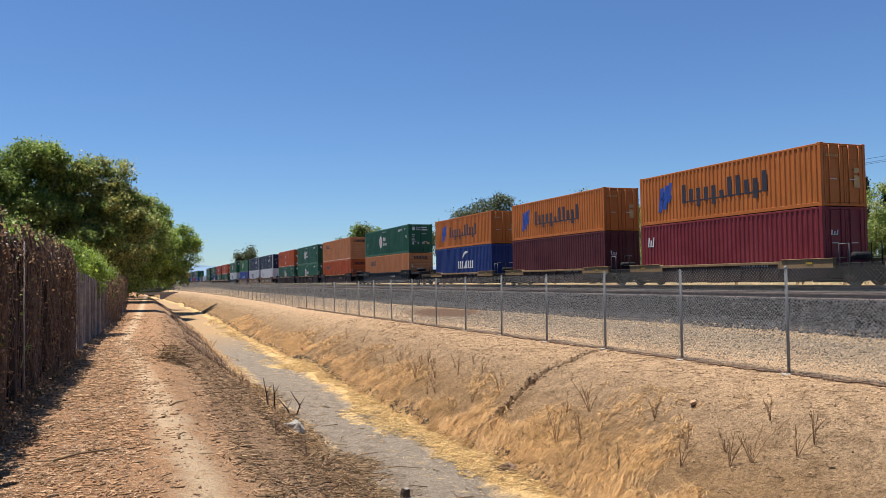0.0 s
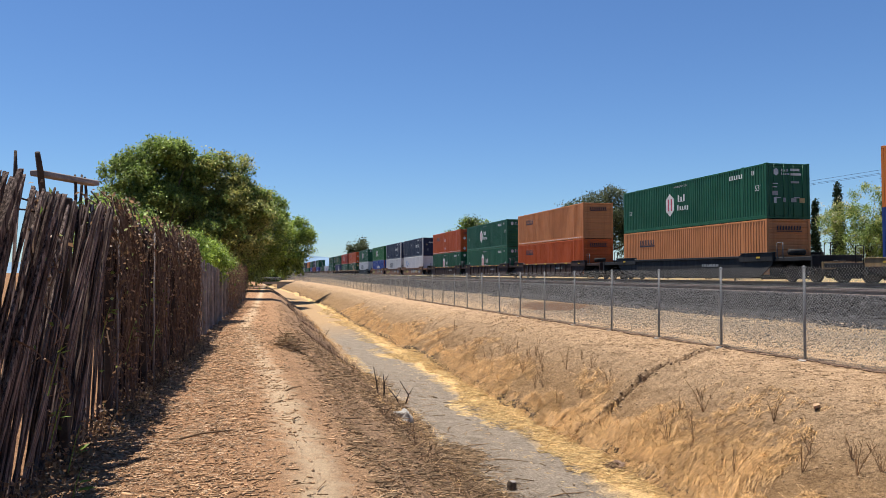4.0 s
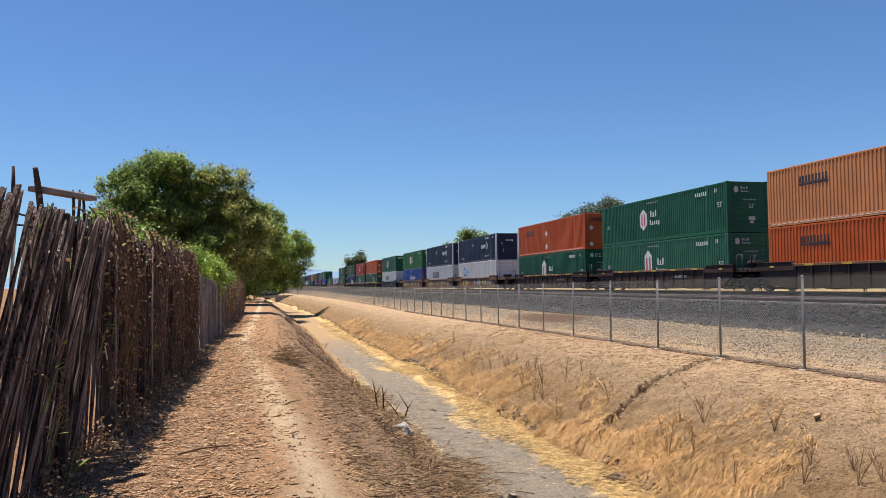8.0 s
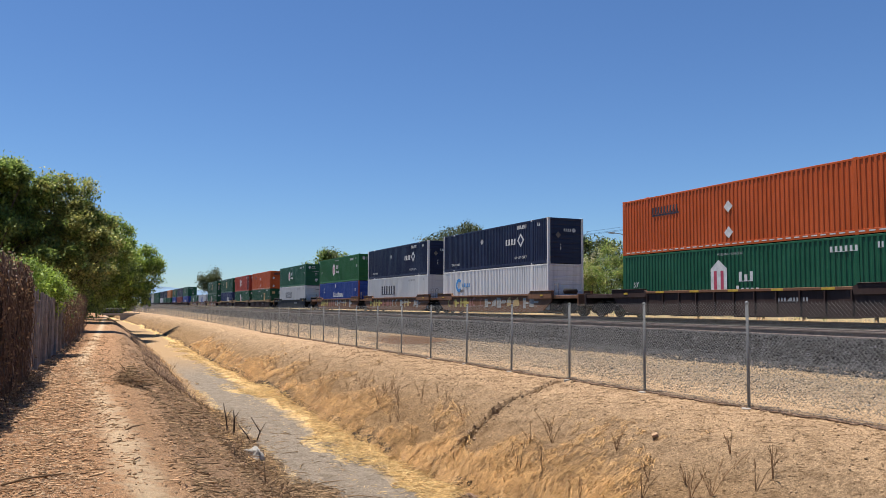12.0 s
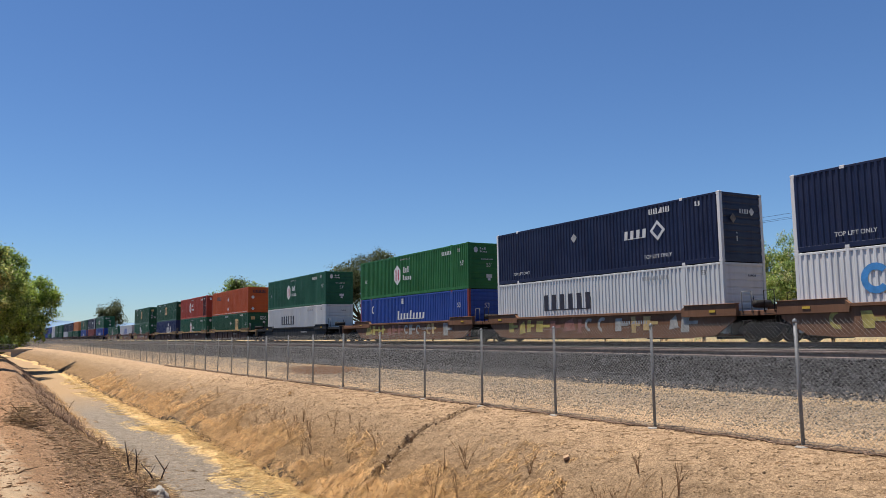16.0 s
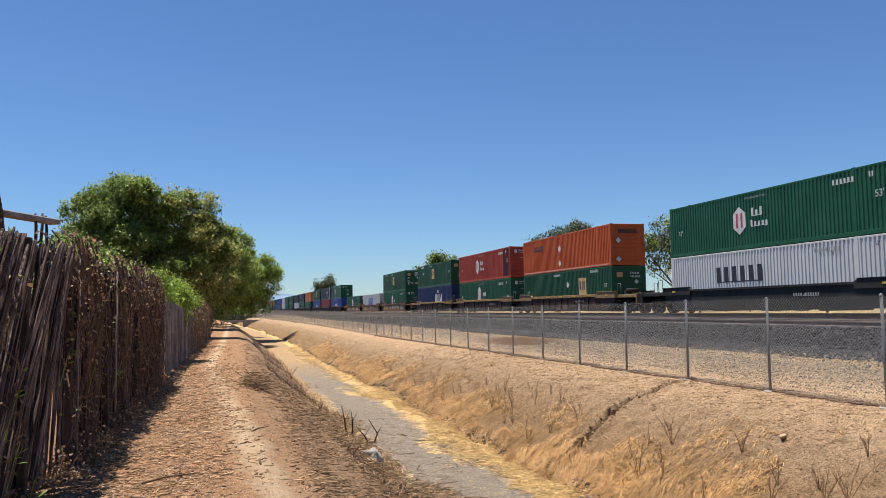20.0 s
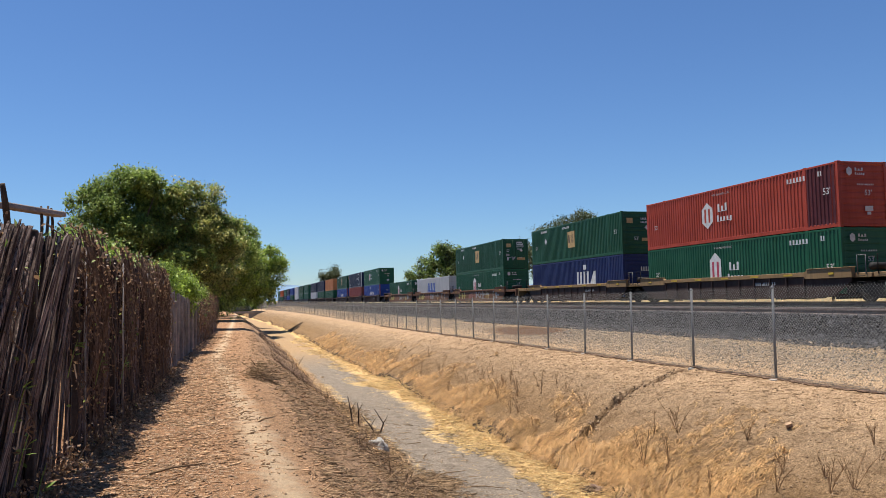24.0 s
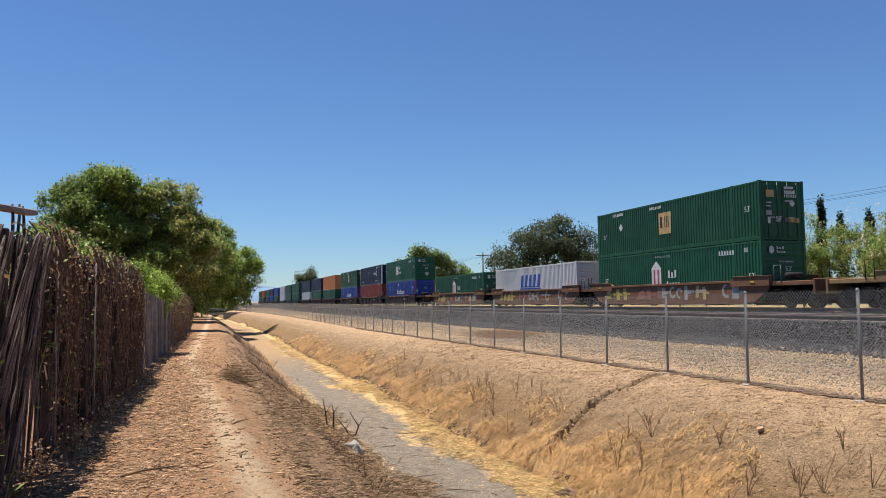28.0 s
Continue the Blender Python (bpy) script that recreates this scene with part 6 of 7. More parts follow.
def make_bridge():
    y = 176.0
    x = 4.4 + float(bend(y))
    z = gz(x, y)
    b = thing("culvert_bridge", "small pale concrete road bridge across the ditch", "bridge", at=(x, y, z))
    part("deck", Build().box(-8, 8, -2, 2, 1.05, 1.4, 0.05), M["concrete"], b)
    for k in (-1, 1):
        part("abutment", Build().box(min(k * 1.3, k * 6), max(k * 1.3, k * 6), -1.8, 1.8, -0.4, 1.05, 0.05), M["concrete"], b)
        part("wing_wall", Build().box(min(k * 1.3, k * 1.6), max(k * 1.3, k * 1.6), -4.2, -1.8, -0.4, 0.95, 0.05), M["concrete"], b, at=Matrix.Translation((k * 0.9, -0.9, 0)) @ Matrix.Rotation(k * 0.5, 4, 'Z'))
    part("kerb", Build().box(-8, 8, -2.1, -1.9, 1.4, 1.55, 0.03), M["concrete"], b)
    for k in range(17):
        part("rail_post", Build().box(-8 + k - 0.03, -8 + k + 0.03, -2.03, -1.97, 1.55, 2.5), M["galv"], b)
    for q in (1.95, 2.2, 2.45):
        part("handrail", Build().tube([(-8, -2, q), (8, -2, q)], 0.03, 6), M["galv"], b)


make_bridge()


def make_hills():
    m = plain("hazy_hillside", (0.17, 0.25, 0.34), 1.0, 0, 0.15, 0.01, 0.06, 0.0)
    for d, top, s in ((1700, 34, 1.0), (2100, 48, 2.0)):
        n = 120
        x = np.linspace(-900, 1800, n)
        z = top * (0.55 + 0.45 * value_noise(x / 260, x * 0, s) + 0.2 * value_noise(x / 70, x * 0, s + 5)) * np.clip(1.15 - np.abs(x - 200) / 1900, 0.3, 1)
        v = np.concatenate([np.stack([x, x * 0 + d, x * 0 - 5], -1), np.stack([x, x * 0 + d + 160, z], -1), np.stack([x, x * 0 + d + 500, x * 0 - 5], -1)])
        f = [(k + r * n, k + 1 + r * n, k + 1 + (r + 1) * n, k + (r + 1) * n) for r in (0, 1) for k in range(n - 1)]
        thing("hills", "hazy blue distant hills", "hills", kind="structure", made=fast_mesh("hills", v, f, m, True))


make_hills()


# ---- loose things on the ground ----
def make_stuff():
    def stuff(name, label, category, me):
        thing(name, label, category, kind="stuff", made=me)
    # wood chips on the path and the near slope
    at = np.concatenate([spread(17000, -1.8, 0.35, 3.5, 26, 1.5), spread(8000, 0.6, 3.3, 5, 26, 1.3), spread(3500, -2.2, 0.9, 24, 50, 1.3)])
    at = at[(value_noise(at[:, 0] * 2.2, at[:, 1] * 1.6, 41) > RNG.uniform(0.1, 0.65, len(at))) & ((at[:, 0] > 0.4) | (RNG.uniform(0, 1, len(at)) < np.clip((0.15 - at[:, 0]) / 0.5, 0.12, 1)))]
    n = len(at)
    size = np.stack([0.006 + 0.042 * RNG.uniform(0, 1, n) ** 1.8, RNG.uniform(0.003, 0.013, n), RNG.uniform(0.002, 0.008, n)], -1) * (1 + at[:, 1:2] / 40)
    at[:, 2] += 0.005
    stuff("wood_chips", "scattered brown wood chips on the path", "wood chips", strew("wood_chips", at, PRISM, PRISM_F, size, turns(n, tilt=0.5), M["chip"], 0.2))
    # shredded bark fibres thick on the near path
    at = np.concatenate([spread(10000, -1.55, 0.3, 3.5, 12, 1.5), spread(5000, -1.6, 0.3, 11, 24, 1.2)])
    at = at[(value_noise(at[:, 0] * 1.7, at[:, 1] * 1.3, 47) > RNG.uniform(0.05, 0.6, len(at))) & (RNG.uniform(0, 1, len(at)) < np.clip((0.15 - at[:, 0]) / 0.5, 0.06, 1))]
    n = len(at)
    size = np.stack([RNG.uniform(0.006, 0.028, n), RNG.uniform(0.0012, 0.004, n), RNG.uniform(0.001, 0.003, n)], -1) * (1 + at[:, 1:2] / 30)
    at[:, 2] += RNG.uniform(0.002, 0.012, n)
    stuff("bark_fibres", "pale shredded bark fibres on the path", "bark mulch", strew("bark_fibres", at, PRISM, PRISM_F, size, turns(n, tilt=0.5), M["fibre"]))
    # twigs
    at = np.concatenate([spread(260, -1.7, 0.5, 4, 26, 1.3), spread(15000, 0.8, 3.3, 4.5, 28, 1.25), spread(2600, 2.4, 3.5, 5, 28, 1.2)])
    keep = value_noise(at[:, 0] * 1.6, at[:, 1] * 1.1, 43) > RNG.uniform(0.1, 0.7, len(at))
    at = at[keep]
    n = len(at)
    at[:, 2] += 0.015
    size = np.stack([RNG.uniform(0.02, 0.13, n), RNG.uniform(0.002, 0.006, n), RNG.uniform(0.002, 0.006, n)], -1)
    stuff("dry_twigs", "dry brown twigs and stalks on the slope", "twigs", strew("dry_twigs", at, PRISM, PRISM_F, size, turns(n, tilt=0.5), M["twig"]))
    # thicker broken stalks lie low on the slope
    at = np.concatenate([spread(1500, 1.7, 3.35, 4.5, 24, 1.2), spread(260, 0.7, 2.0, 5, 24, 1.1), spread(160, 3.4, 4.9, 6, 24, 1.1)])
    keep = value_noise(at[:, 0] * 1.3, at[:, 1] * 0.9, 45) > RNG.uniform(0.15, 0.75, len(at))
    at = at[keep]
    n = len(at)
    at[:, 2] += 0.02
    size = np.stack([RNG.uniform(0.05, 0.22, n), RNG.uniform(0.004, 0.010, n), RNG.uniform(0.004, 0.010, n)], -1)
    stuff("broken_stalks", "broken tan and brown stalks low on the slope", "stalks", strew("broken_stalks", at, PRISM, PRISM_F, size, turns(n, tilt=0.35), M["twig"]))
    # matted litter: the heap beside the path, the drift in the bed and the weeds low on the slope
    mats = []
    for cx, cy, rx, ry, h, n in ((0.45, 18.4, 0.26, 0.6, 0.40, 380), (5.95, 12.9, 0.16, 0.22, 0.1, 220)):
        x, y = RNG.normal(cx, rx * 0.55, n), RNG.normal(cy, ry * 0.55, n)
        z = ground_z(x, y) + h * RNG.uniform(0, 1, n) * np.exp(-((x - cx) / rx) ** 2 - ((y - cy) / ry) ** 2)
        mats.append(np.stack([x, y, z], -1))
    at = np.concatenate(mats)
    n = len(at)
    size = np.stack([RNG.uniform(0.03, 0.15, n), RNG.uniform(0.003, 0.008, n), RNG.uniform(0.003, 0.008, n)], -1)
    stuff("matted_litter", "matted brown dead stalks and roots", "litter", strew("matted_litter", at, PRISM, PRISM_F, size, turns(n, tilt=0.45), M["twig"]))
    # tan stalks drifted over the near edge of the bed
    drift = []
    for cx, cy, rx, ry, n in ((3.55, 14.3, 0.42, 1.0, 1100), (3.2, 11.2, 0.6, 1.6, 1700), (3.0, 13.6, 0.4, 1.4, 900), (3.15, 17.3, 0.35, 1.2, 800), (3.2, 20.6, 0.3, 1.5, 700), (3.3, 24.5, 0.45, 1.8, 700), (3.3, 8.6, 0.6, 1.2, 1200)):
        x, y = RNG.normal(cx, rx * 0.5, n), RNG.normal(cy, ry * 0.6, n)
        drift.append(np.stack([x, y, ground_z(x, y) + RNG.uniform(0.005, 0.05, n)], -1))
    at = np.concatenate(drift)
    n = len(at)
    size = np.stack([RNG.uniform(0.02, 0.12, n), RNG.uniform(0.003, 0.007, n), RNG.uniform(0.003, 0.006, n)], -1)
    stuff("drifted_stalks", "tan and brown stalks drifted over the bed edge", "litter", strew("drifted_stalks", at, PRISM, PRISM_F, size, turns(n, tilt=0.25), M["twig"]))
    # dark bits strewn to stand in for soil crest and shade below the mesh
    at = spread(3800, 10.40, 10.52, 4, 60, 1.3)
    n = len(at)
    at[:, 2] += 0.015
    size = np.stack([RNG.uniform(0.02, 0.08, n), RNG.uniform(0.004, 0.010, n), RNG.uniform(0.006, 0.02, n)], -1) * (1 + at[:, 1:2] / 50)
    stuff("fence_foot_litter", "dark bits standing in for soil crest and shade under the wire fence", "litter", strew("fence_foot_litter", at, PRISM, PRISM_F, size, turns(n, tilt=0.3), M["vine"]))
    # withered litter and weeds at the foot of the stake fence
    at = spread(5200, -1.72, -1.25, 3.5, 20, 1.2)
    at[:, 0] = -1.72 + (at[:, 0] + 1.72) * RNG.uniform(0.1, 1.0, len(at))
    at[:, 2] += RNG.uniform(0, 0.22, len(at)) * (1 - (at[:, 0] + 1.72) / 0.5)
    n = len(at)
    size = np.repeat(RNG.uniform(0.02, 0.06, (n, 1)), 3, 1)
    stuff("leaf_litter", "withered leaves heaped along the fence foot", "leaf litter", strew("leaf_litter", at, LEAF, LEAF_F, size, turns(n), M["leaf_dry"]))
    # dark upright brush along the near slope
    at = np.concatenate([spread(2600, 1.3, 2.9, 26, 62, 1.0), spread(260, 2.0, 3.0, 10, 26, 1.0)])
    keep = value_noise(at[:, 0] * 0.9, at[:, 1] * 0.35, 31) > 0.5
    at = at[keep]
    n = len(at)
    at[:, 2] += 0.07
    size = np.stack([RNG.uniform(0.003, 0.006, n), RNG.uniform(0.003, 0.006, n), RNG.uniform(0.08, 0.22, n)], -1) * (1 + at[:, 1:2] / 60)
    stuff("low_brush", "dark dry brush standing along the ditch slope", "brush", strew("low_brush", at, OCTA, OCTA_F, size, turns(n, tilt=0.45), M["vine"]))
    # flat straw on the floor of the ditch, with a ragged edge, and a fringe at the near foot
    at = np.concatenate([spread(26000, 4.5, 6.2, 5, 34, 1.35), spread(2600, 2.8, 3.6, 8, 34, 1.2), spread(6000, 4.4, 6.2, 30, 80, 1.2)])
    edge = 5.2 + 1.8 * (value_noise(at[:, 0] * 0, at[:, 1] * 0.45, 51) - 0.5) + 0.35 * (value_noise(at[:, 0] * 2, at[:, 1] * 2.4, 52) - 0.5) - 0.012 * np.clip(at[:, 1] - 18, 0, 40)
    at = at[(at[:, 0] < 4) | (at[:, 0] > edge) | (RNG.uniform(0, 1, len(at)) < 0.03)]
    n = len(at)
    at[:, 2] += RNG.uniform(0.004, 0.045, n) * (at[:, 0] > 5)
    size = np.stack([RNG.uniform(0.015, 0.07, n), RNG.uniform(0.003, 0.006, n), RNG.uniform(0.002, 0.004, n)], -1) * (1 + at[:, 1:2] / 45)
    stuff("loose_straw", "golden straw strewn along the ditch bed", "straw", strew("loose_straw", at, PRISM, PRISM_F, size, turns(n, tilt=0.3), M["straw_mat"]))
    # dry grass combed down the far bank
    nt = 9500
    x = np.concatenate([6.22 + np.abs(RNG.normal(0, 0.75, nt)), RNG.uniform(6.3, 9.6, 1500), RNG.normal(3.0, 0.25, 200)])
    y = 4 + 66 * RNG.uniform(0, 1, len(x)) ** 1.5
    nz = 0.6 * value_noise(x * 0.8, y * 0.45, 21) + 0.4 * value_noise(x * 2.5, y * 1.7, 22)
    keep = nz > np.where(x < 4, 0.3, np.clip(0.37 + (x - 6.6) * 0.17, 0.33, 0.74))
    x, y = x[keep], y[keep]
    per = 16
    cx, cy = np.repeat(x, per), np.repeat(y, per)
    n = len(cx)
    px, py = cx + RNG.normal(0, 0.045, n), cy + RNG.normal(0, 0.055, n)
    z = ground_z(px, py) - 0.01
    L = RNG.uniform(0.08, 0.34, n) * (1 + 0.3 * (px < 7.2))
    a = np.repeat(RNG.normal(math.pi, 0.45, len(x)), per) + RNG.normal(0, 0.4, n)   # tufts droop down the slope
    reach = RNG.uniform(0.75, 1.0, n)
    dx, dy = np.cos(a) * reach * L, np.sin(a) * reach * L
    mid, tip = ground_z(px + dx * 0.5, py + dy * 0.5), ground_z(px + dx, py + dy)
    lift = L * (0.05 + 0.36 * RNG.uniform(0, 1, n) ** 1.5)
    w = RNG.uniform(0.002, 0.0045, n) * (1 + py / 30)
    sx, sy = -np.sin(a) * w, np.cos(a) * w
    v = np.stack([np.stack([px - sx, py - sy, z], -1), np.stack([px + sx, py + sy, z], -1),
                  np.stack([px + dx * 0.5 + sx * 0.8, py + dy * 0.5 + sy * 0.8, mid + lift], -1), np.stack([px + dx * 0.5 - sx * 0.8, py + dy * 0.5 - sy * 0.8, mid + lift], -1),
                  np.stack([px + dx, py + dy, tip + lift * RNG.uniform(0.1, 1.0, n)], -1)], 1)
    i = np.arange(n)[:, None] * 5
    f = np.concatenate([i + [0, 1, 2], i + [0, 2, 3], i + [3, 2, 4]])
    stuff("dry_grass", "dry golden-brown grass combed down the bank", "dry grass", fast_mesh("dry_grass", v, f, M["straw"]))
    # clods and small stones on the bank
    at = np.concatenate([spread(17000, 6.4, 11.4, 4, 40, 1.4), spread(900, 3.2, 4.9, 6, 30, 1.3), spread(5000, -1.6, 3.0, 4, 30, 1.3)])
    n = len(at)
    size = np.repeat(0.003 + 0.020 * RNG.uniform(0, 1, (n, 1)) ** 3.0, 3, 1) * RNG.uniform(0.7, 1.2, (n, 3)) * (1 + at[:, 1:2] / 40)
    stuff("dirt_clods", "small clods of dry soil", "clods", strew("dirt_clods", at, OCTA, OCTA_F, size, turns(n), M["clod"], 0.25))
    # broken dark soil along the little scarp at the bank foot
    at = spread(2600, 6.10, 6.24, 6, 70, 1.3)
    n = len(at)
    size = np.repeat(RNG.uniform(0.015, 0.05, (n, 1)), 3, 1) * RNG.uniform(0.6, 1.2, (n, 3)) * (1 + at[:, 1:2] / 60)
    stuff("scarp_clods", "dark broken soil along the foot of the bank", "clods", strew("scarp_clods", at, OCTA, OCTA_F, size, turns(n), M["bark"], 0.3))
    # short straws dropped over the bare bank
    at = spread(9000, 6.6, 10.4, 5, 34, 1.35)
    n = len(at)
    at[:, 2] += 0.008
    size = np.stack([RNG.uniform(0.012, 0.06, n), RNG.uniform(0.0015, 0.004, n), RNG.uniform(0.0015, 0.003, n)], -1) * (1 + at[:, 1:2] / 45)
    stuff("straw_bits", "short straws dropped over the bare bank", "straw", strew("straw_bits", at, PRISM, PRISM_F, size, turns(n, tilt=0.6), M["weed"]))
    # broken edges of the washed-out gully
    t = RNG.uniform(0, len(CRACK) - 1.001, 420)
    k = t.astype(int)
    c = np.array(CRACK)
    p = c[k] + (c[k + 1] - c[k]) * (t - k)[:, None] + RNG.normal(0, 0.11, (420, 2))
    at = np.stack([p[:, 0], p[:, 1], ground_z(p[:, 0], p[:, 1]) + 0.005], -1)
    size = np.repeat(RNG.uniform(0.012, 0.045, (420, 1)), 3, 1) * RNG.uniform(0.7, 1.2, (420, 3))
    stuff("gully_clods", "broken clods along the washed-out gully", "clods", strew("gully_clods", at, OCTA, OCTA_F, size, turns(420), M["clod"], 0.3))
    # gravel beyond the fence
    at = np.concatenate([spread(42000, 11.3, 15.6, 3.5, 36, 1.3), spread(2500, 10.6, 11.8, 3.5, 36, 1.3), spread(9000, 11.0, 15.6, 34, 100, 1.2)])
    n = len(at)
    size = np.repeat(RNG.uniform(0.12, 0.30, (n, 1)) ** 2.2, 3, 1) * 0.38 * RNG.uniform(0.7, 1.2, (n, 3)) * (1 + at[:, 1:2] / 50)
    keep = ((at[:, 0] - 13.1) / 1.4) ** 2 + ((at[:, 1] - 36) / 4.2) ** 2 > RNG.uniform(0.8, 1.3, n)
    at, size, n = at[keep], size[keep], keep.sum()
    half = (RNG.uniform(0, 1, n) < 0.38 + 0.14 * (at[:, 0] - 14.4))
    stuff("gravel", "tan gravel stones beyond the fence", "gravel", strew("gravel", at[~half], OCTA, OCTA_F, size[~half], turns((~half).sum()), M["pebble"], 0.25))
    stuff("grey_gravel", "grey stones strewn beyond the fence", "gravel", strew("grey_gravel", at[half], OCTA, OCTA_F, size[half], turns(half.sum()), M["grit"], 0.25))
    # ballast
    at = np.concatenate([spread(9000, 14.6, 16.2, 4, 50, 1.25), spread(42000, 15.3, 19.2, 4, 50, 1.25), spread(9000, 15.2, 19.2, 48, 130, 1.3), spread(5000, 19.2, 29.0, 8, 80, 1.2)])
    n = len(at)
    size = np.repeat(RNG.uniform(0.018, 0.046, (n, 1)), 3, 1) * RNG.uniform(0.7, 1.2, (n, 3)) * (1 + at[:, 1:2] / 55)
    stuff("ballast", "dark grey crushed-rock ballast of the railway", "ballast", strew("ballast", at, OCTA, OCTA_F, size, turns(n), M["stone"], 0.3))
    # dry grass strip beyond the rails
    at = spread(6000, 30.0, 36.0, 8, 120, 1.2)
    n = len(at)
    size = np.stack([RNG.uniform(0.02, 0.04, n), RNG.uniform(0.02, 0.04, n), RNG.uniform(0.15, 0.5, n)], -1)
    stuff("tall_dry_grass", "pale dry grass beyond the tracks", "dry grass", strew("tall_dry_grass", at, OCTA, OCTA_F, size, turns(n, tilt=0.2), M["straw"]))


make_stuff()


def make_weed(x, y, h, n, mat, label):
    z = gz(x, y)
    w = thing("dry_weed", label, "weed", "dry weeds on the banks", at=(x, y, z))
    for k in range(n):
        a, lean = random.uniform(0, 6.28), random.uniform(0.05, 0.8)
        hh = h * random.uniform(0.25, 1.05)
        dx, dy = math.cos(a) * lean * hh, math.sin(a) * lean * hh
        b = Build().tube([(0, 0, -0.03), (dx * 0.4, dy * 0.4, hh * 0.5), (dx, dy, hh)], [0.006, 0.0045, 0.003], 4, False)
        for _ in range(random.randint(2, 4)):
            t = random.uniform(0.3, 0.85)
            p = Vector((dx * t, dy * t, hh * t))
            a2 = random.uniform(0, 6.28)
            q = p + Vector((math.cos(a2) * 0.3, math.sin(a2) * 0.3, random.uniform(0.4, 0.9))) * hh * 0.32
            b.tube([p, q], [0.004, 0.002], 3, False)
        part("stalk", b, M[mat], w)


for x, y, h, n in ((7.35, 20.6, 0.75, 6), (7.2, 21.8, 0.6, 5), (7.6, 22.5, 0.55, 5), (6.9, 19.3, 0.65, 5), (7.1, 17.3, 0.6, 5), (6.8, 12.6, 0.7, 6), (7.05, 12.2, 0.6, 4), (7.6, 8.6, 0.65, 6), (7.2, 9.6, 0.5, 5), (8.2, 8.1, 0.45, 5),
                   (6.7, 25.5, 0.5, 5), (7.4, 27.5, 0.5, 5), (6.9, 30.5, 0.5, 5), (7.8, 33.0, 0.5, 5), (6.8, 10.6, 0.45, 5), (8.5, 9.2, 0.4, 4), (7.9, 24.5, 0.5, 4), (7.9, 18.5, 0.4, 4), (6.6, 15.0, 0.4, 5), (8.0, 13.5, 0.35, 4), (6.5, 36, 0.6, 5), (7.3, 40, 0.6, 5), (7.8, 22.4, 0.8, 6), (7.6, 24.8, 0.7, 6), (7.1, 28.2, 0.7, 5), (8.1, 19.6, 0.55, 4), (7.6, 16.8, 0.7, 5), (7.7, 12.95, 0.7, 6), (7.9, 11.2, 0.5, 5), (7.4, 8.8, 0.6, 5), (7.9, 8.1, 0.6, 4)):
    make_weed(x, y, h, n, "weed", "spindly dry weed stalks on the far bank")
for k in range(14):
    make_weed(random.uniform(6.6, 8.3), 9 + 30 * random.random() ** 1.2, random.uniform(0.3, 0.65), random.randint(3, 5), "weed", "spindly dry weed stalks on the far bank")
for x, y, h, n in ((2.5, 24.0, 0.45, 6), (2.2, 28.0, 0.5, 6), (2.7, 32.0, 0.5, 6), (2.4, 36.0, 0.6, 6), (2.9, 14.0, 0.25, 5), (2.6, 12.6, 0.25, 6), (1.9, 30.0, 0.4, 5)):
    make_weed(x, y, h, n, "twig", "dark dry weed on the near slope")


def make_stakes():
    """Broken saplings standing at the edge of the bed."""
    for x, y, pts in ((2.95, 21.6, [(0, 0, -0.1), (-0.05, 0.05, 0.35), (-0.12, 0.1, 0.75)]), (3.05, 21.2, [(0, 0, -0.1), (0.0, 0.0, 0.4), (-0.02, 0.05, 0.62)]), (3.5, 20.6, [(0, 0, -0.1), (0.1, -0.1, 0.25), (-0.1, 0.1, 0.6)]), (3.4, 20.4, [(0, 0, -0.1), (-0.15, 0, 0.2), (-0.35, 0.1, 0.45)])):
        s = thing("broken_sapling", "dark broken sapling stem at the ditch edge", "stem", "broken saplings", at=(x, y, gz(x, y)))
        part("stem", Build().tube(pts, [0.022, 0.018, 0.012], 6), M["oldwood"], s, smooth=True)
        e = Vector(pts[1])
        part("side_shoot", Build().tube([e, e + Vector((0.12, -0.05, 0.22))], [0.01, 0.005], 5), M["oldwood"], s)


make_stakes()


def lump(name, label, category, at, size, mat, seed, cuts=3, rough=0.55):
    bm = bmesh.new()
    bmesh.ops.create_icosphere(bm, subdivisions=cuts, radius=1.0)
    for v in bm.verts:
        k = 0.86 - 0.25 * rough + rough * noise.noise(v.co * 1.3 + Vector((seed, 0, 0))) + 0.14 * noise.noise(v.co * 4 + Vector((0, seed, 0)))
        v.co = Vector((v.co.x * size[0], v.co.y * size[1], v.co.z * size[2])) * k
    me = bpy.data.meshes.new(name)
    bm.to_mesh(me)
    bm.free()
    me.materials.append(M[mat])
    return thing(name, label, category, at=at, made=me)


lump("rock", "pale rough rock at the foot of the slope", "rock", pose(2.98, 17.6, gz(2.98, 17.6) + 0.12, 0, 10, 30), (0.24, 0.30, 0.24), "rock", 3, 3, 0.4)
lump("root_clump", "dark heap of dry roots at the bank foot", "heap", (6.05, 12.9, gz(6.05, 12.9) + 0.03), (0.2, 0.26, 0.12), "vine", 9)
thing("brick_fragment", "tan brick fragment lying on the bank", "brick", at=pose(8.46, 10.9, gz(8.46, 10.9) + 0.03, 0, -22, -35), made=Build().box(-0.05, 0.05, -0.105, 0.105, -0.022, 0.022, 0.006), material=M["tan_brick"])
thing("plank", "dark sunken plank end in the bank foot", "plank", at=pose(6.3, 15.5, gz(6.3, 15.5) + 0.03, 2, 8, 10), made=Build().box(-0.05, 0.05, -0.75, 0.75, -0.06, 0.05, 0.01), material=M["oldwood"])
STUMP = thing("log_stump", "sawn-off dark stump end at the ditch edge", "stump", at=(3.72, 11.9, gz(3.72, 11.9)))
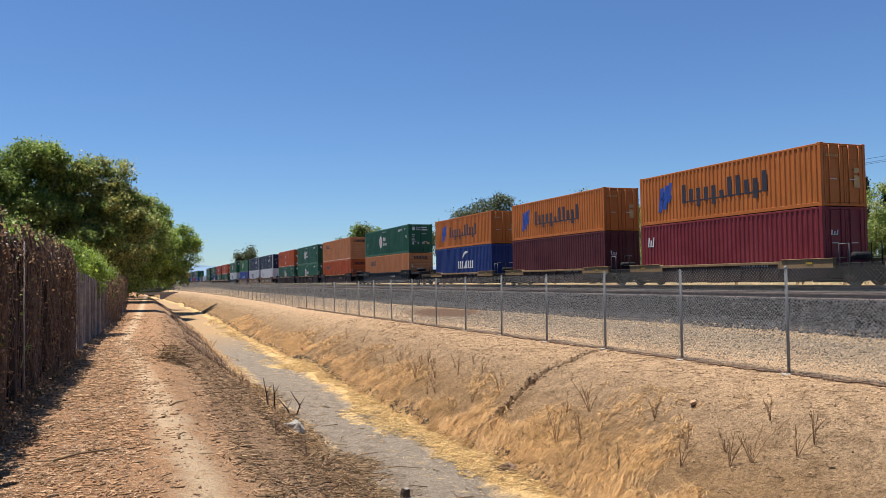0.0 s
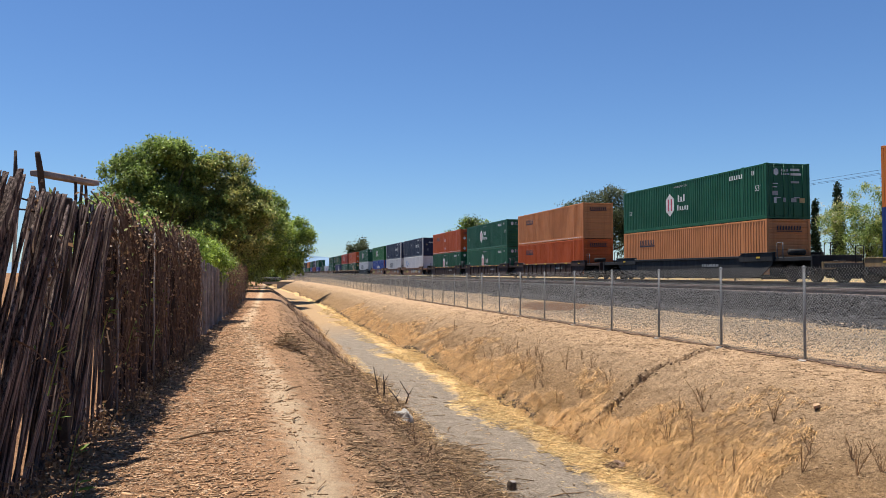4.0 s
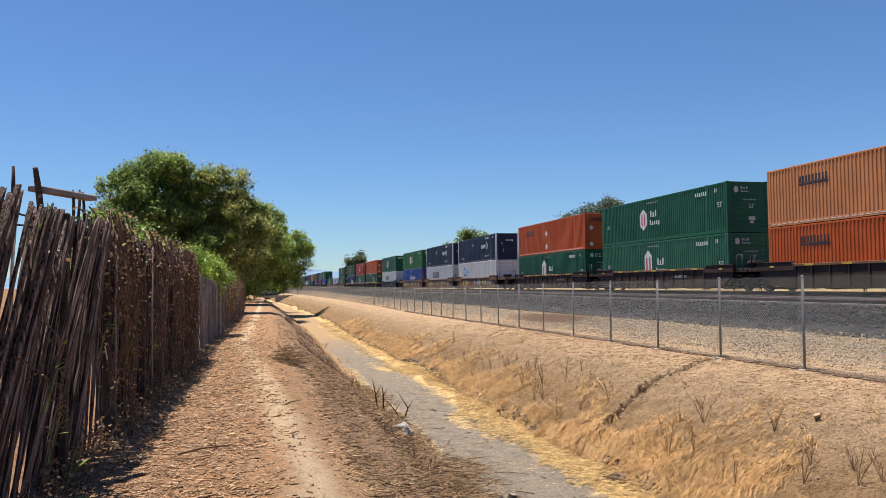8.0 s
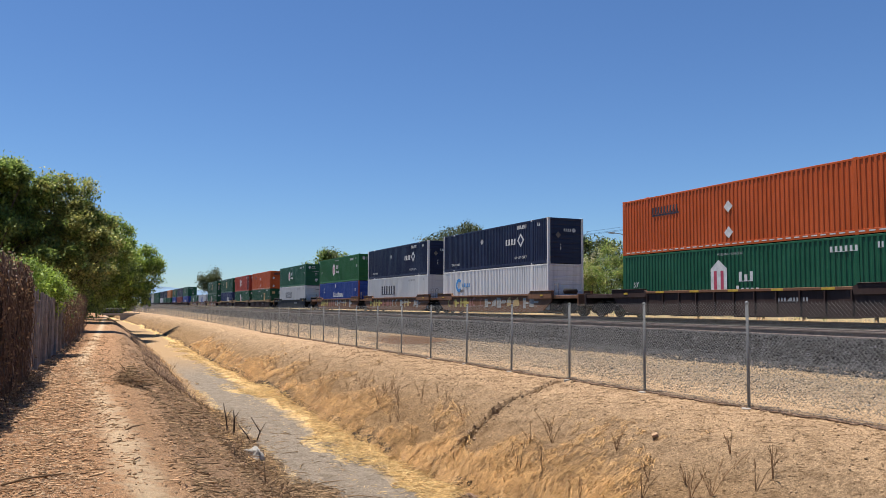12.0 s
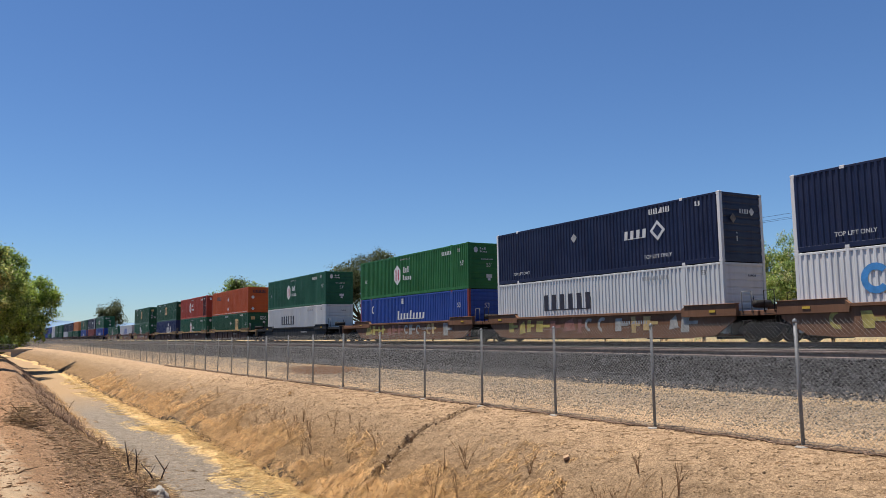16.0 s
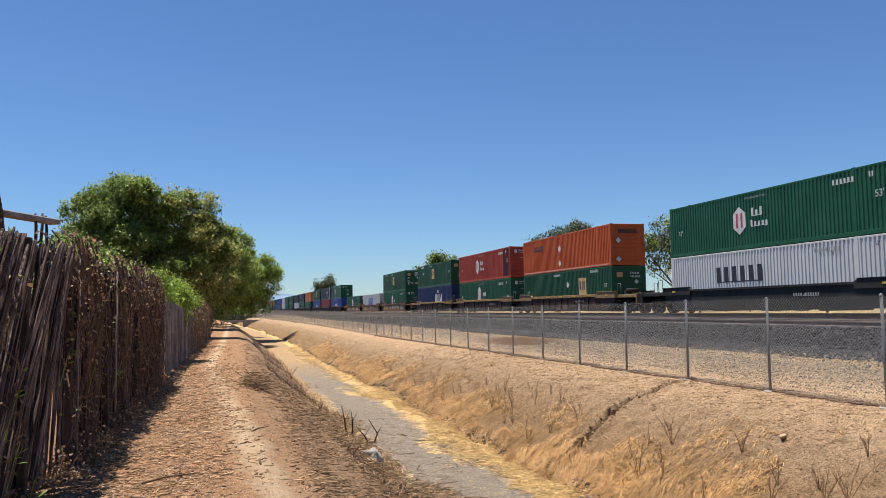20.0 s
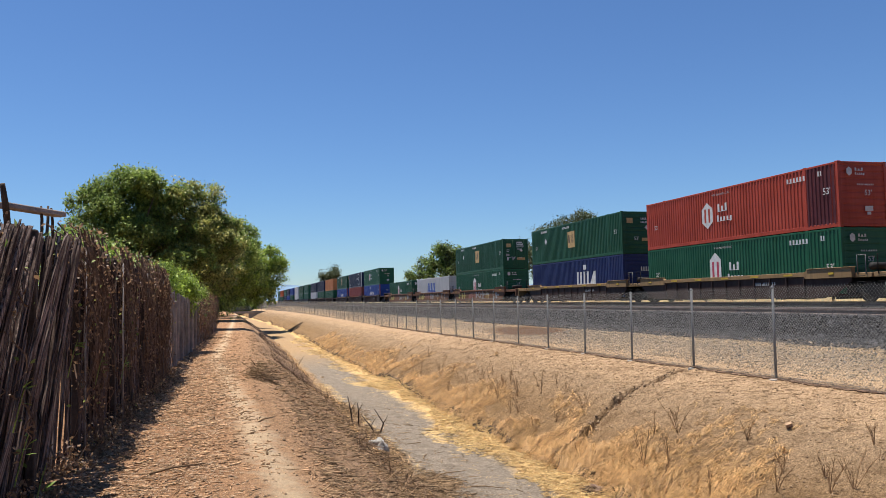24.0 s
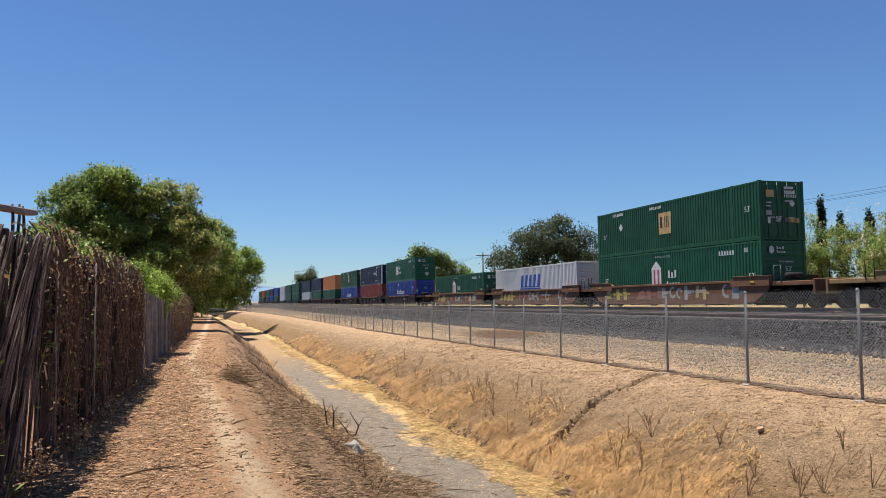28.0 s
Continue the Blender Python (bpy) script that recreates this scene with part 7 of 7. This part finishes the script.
part("stump_bark", Build().tube([(0, 0, -0.2), (0.01, 0, 0.08), (0.02, 0, 0.12)], [0.085, 0.075, 0.07], 12), M["bark"], STUMP)
part("sawn_top", Build().tube([(0.02, 0, 0.121), (0.02, 0, 0.126)], [0.06, 0.058], 12), M["plank"], STUMP)


def make_brush(x, y, rx, ry, h, n, label):
    """A low heap of dead branches."""
    b = thing("brush_heap", label, "brush", "heaps of dead brush", at=(x, y, gz(x, y)))
    for k in range(n):
        a, r = random.uniform(0, 6.28), math.sqrt(random.random())
        p = Vector((rx * r * math.cos(a), ry * r * math.sin(a), random.uniform(0.0, h) * (1 - r * 0.6)))
        p.z += gz(x + p.x, y + p.y) - gz(x, y)
        d = Vector((random.gauss(0, 1), random.gauss(0, 1), random.gauss(0, 0.35))).normalized() * random.uniform(0.12, 0.38)
        part("branch", Build().tube([p - d, p + Vector((0, 0, 0.03)), p + d], [0.007, 0.006, 0.002], 4, False), M["twig"], b)


make_brush(0.45, 18.4, 0.30, 0.65, 0.42, 80, "heap of dead brush on the edge of the path")
make_brush(2.55, 11.4, 0.5, 1.3, 0.14, 90, "matted dead weeds low on the slope")
make_brush(2.3, 15.0, 0.5, 1.4, 0.14, 70, "matted dead weeds on the slope")
make_brush(-1.4, 41.5, 0.7, 1.0, 0.12, 50, "scattered branches beside the fence")
make_brush(1.6, 33.0, 0.7, 3.0, 0.3, 70, "dark dead brush along the slope")
make_brush(1.9, 45.0, 0.8, 4.0, 0.35, 70, "dark dead brush further along the slope")
for x, y, a, l in ((0.35, 11.5, 60, 0.5), (-0.6, 8.2, 35, 0.6), (0.3, 8.9, 80, 0.35), (-0.9, 12.5, -40, 0.5), (4.0, 15.2, 20, 0.7), (4.3, 13.8, -30, 0.6), (3.9, 17.0, 70, 0.5), (4.5, 11.5, 10, 0.6), (3.8, 13.2, 45, 0.5)):
    thing("stick", "dry brown stick lying on the ground", "stick", "loose sticks", at=pose(x, y, gz(x, y) + 0.015, 0, 0, a),
          made=Build().tube([(-l / 2, 0, 0.0), (-l * 0.1, 0.03, 0.012), (l / 2, 0, 0.0)], [0.012, 0.012, 0.006], 6), material=M["twig"], smooth=True)


def make_creeper(x, y, z, n, size):
    """A green shoot with a few broad leaves at the fence foot."""
    plant = thing("creeper_shoot", "green broad-leaved shoot against the stake fence", "plant", "green shoots along the fence", at=(x, y, z))
    part("stem", Build().tube([(-0.05, 0, -0.25), (0, 0.02, 0), (0.04, 0, 0.12)], [0.006, 0.005, 0.003], 5), M["leaf_mid"], plant)
    for k in range(n):
        a, b = random.uniform(-0.9, 0.9), random.uniform(-0.3, 0.7)
        s = size * random.uniform(0.7, 1.15)
        pts = [(0, 0, 0), (0.30, 0.25, 0.03), (0.38, 0.55, 0.05), (0.2, 0.85, 0.02), (0, 1.05, -0.05), (-0.2, 0.85, 0.02), (-0.38, 0.55, 0.05), (-0.30, 0.25, 0.03), (0, 0.5, -0.02)]
        b2 = Build().add([(p * s, q * s, r * s) for p, q, r in pts], [(8, k2, (k2 + 1) % 8) for k2 in range(8)])
        part("leaf", b2, M["leaf_bright"], plant, at=pose(0.02, random.uniform(-0.06, 0.06), random.uniform(-0.12, 0.12), math.degrees(b), 0, math.degrees(a) - 90))


for x, y, z, n, size in ((-1.35, 6.1, 0.10, 4, 0.11), (-1.5, 6.75, 0.28, 3, 0.09), (-1.55, 6.4, 0.55, 3, 0.09), (-1.55, 6.35, 0.95, 4, 0.08), (-1.6, 8.45, 1.15, 5, 0.09), (-1.55, 9.6, 0.9, 4, 0.07), (-1.5, 11.2, 0.8, 5, 0.07)):
    make_creeper(x, y, z, n, size)


motions()
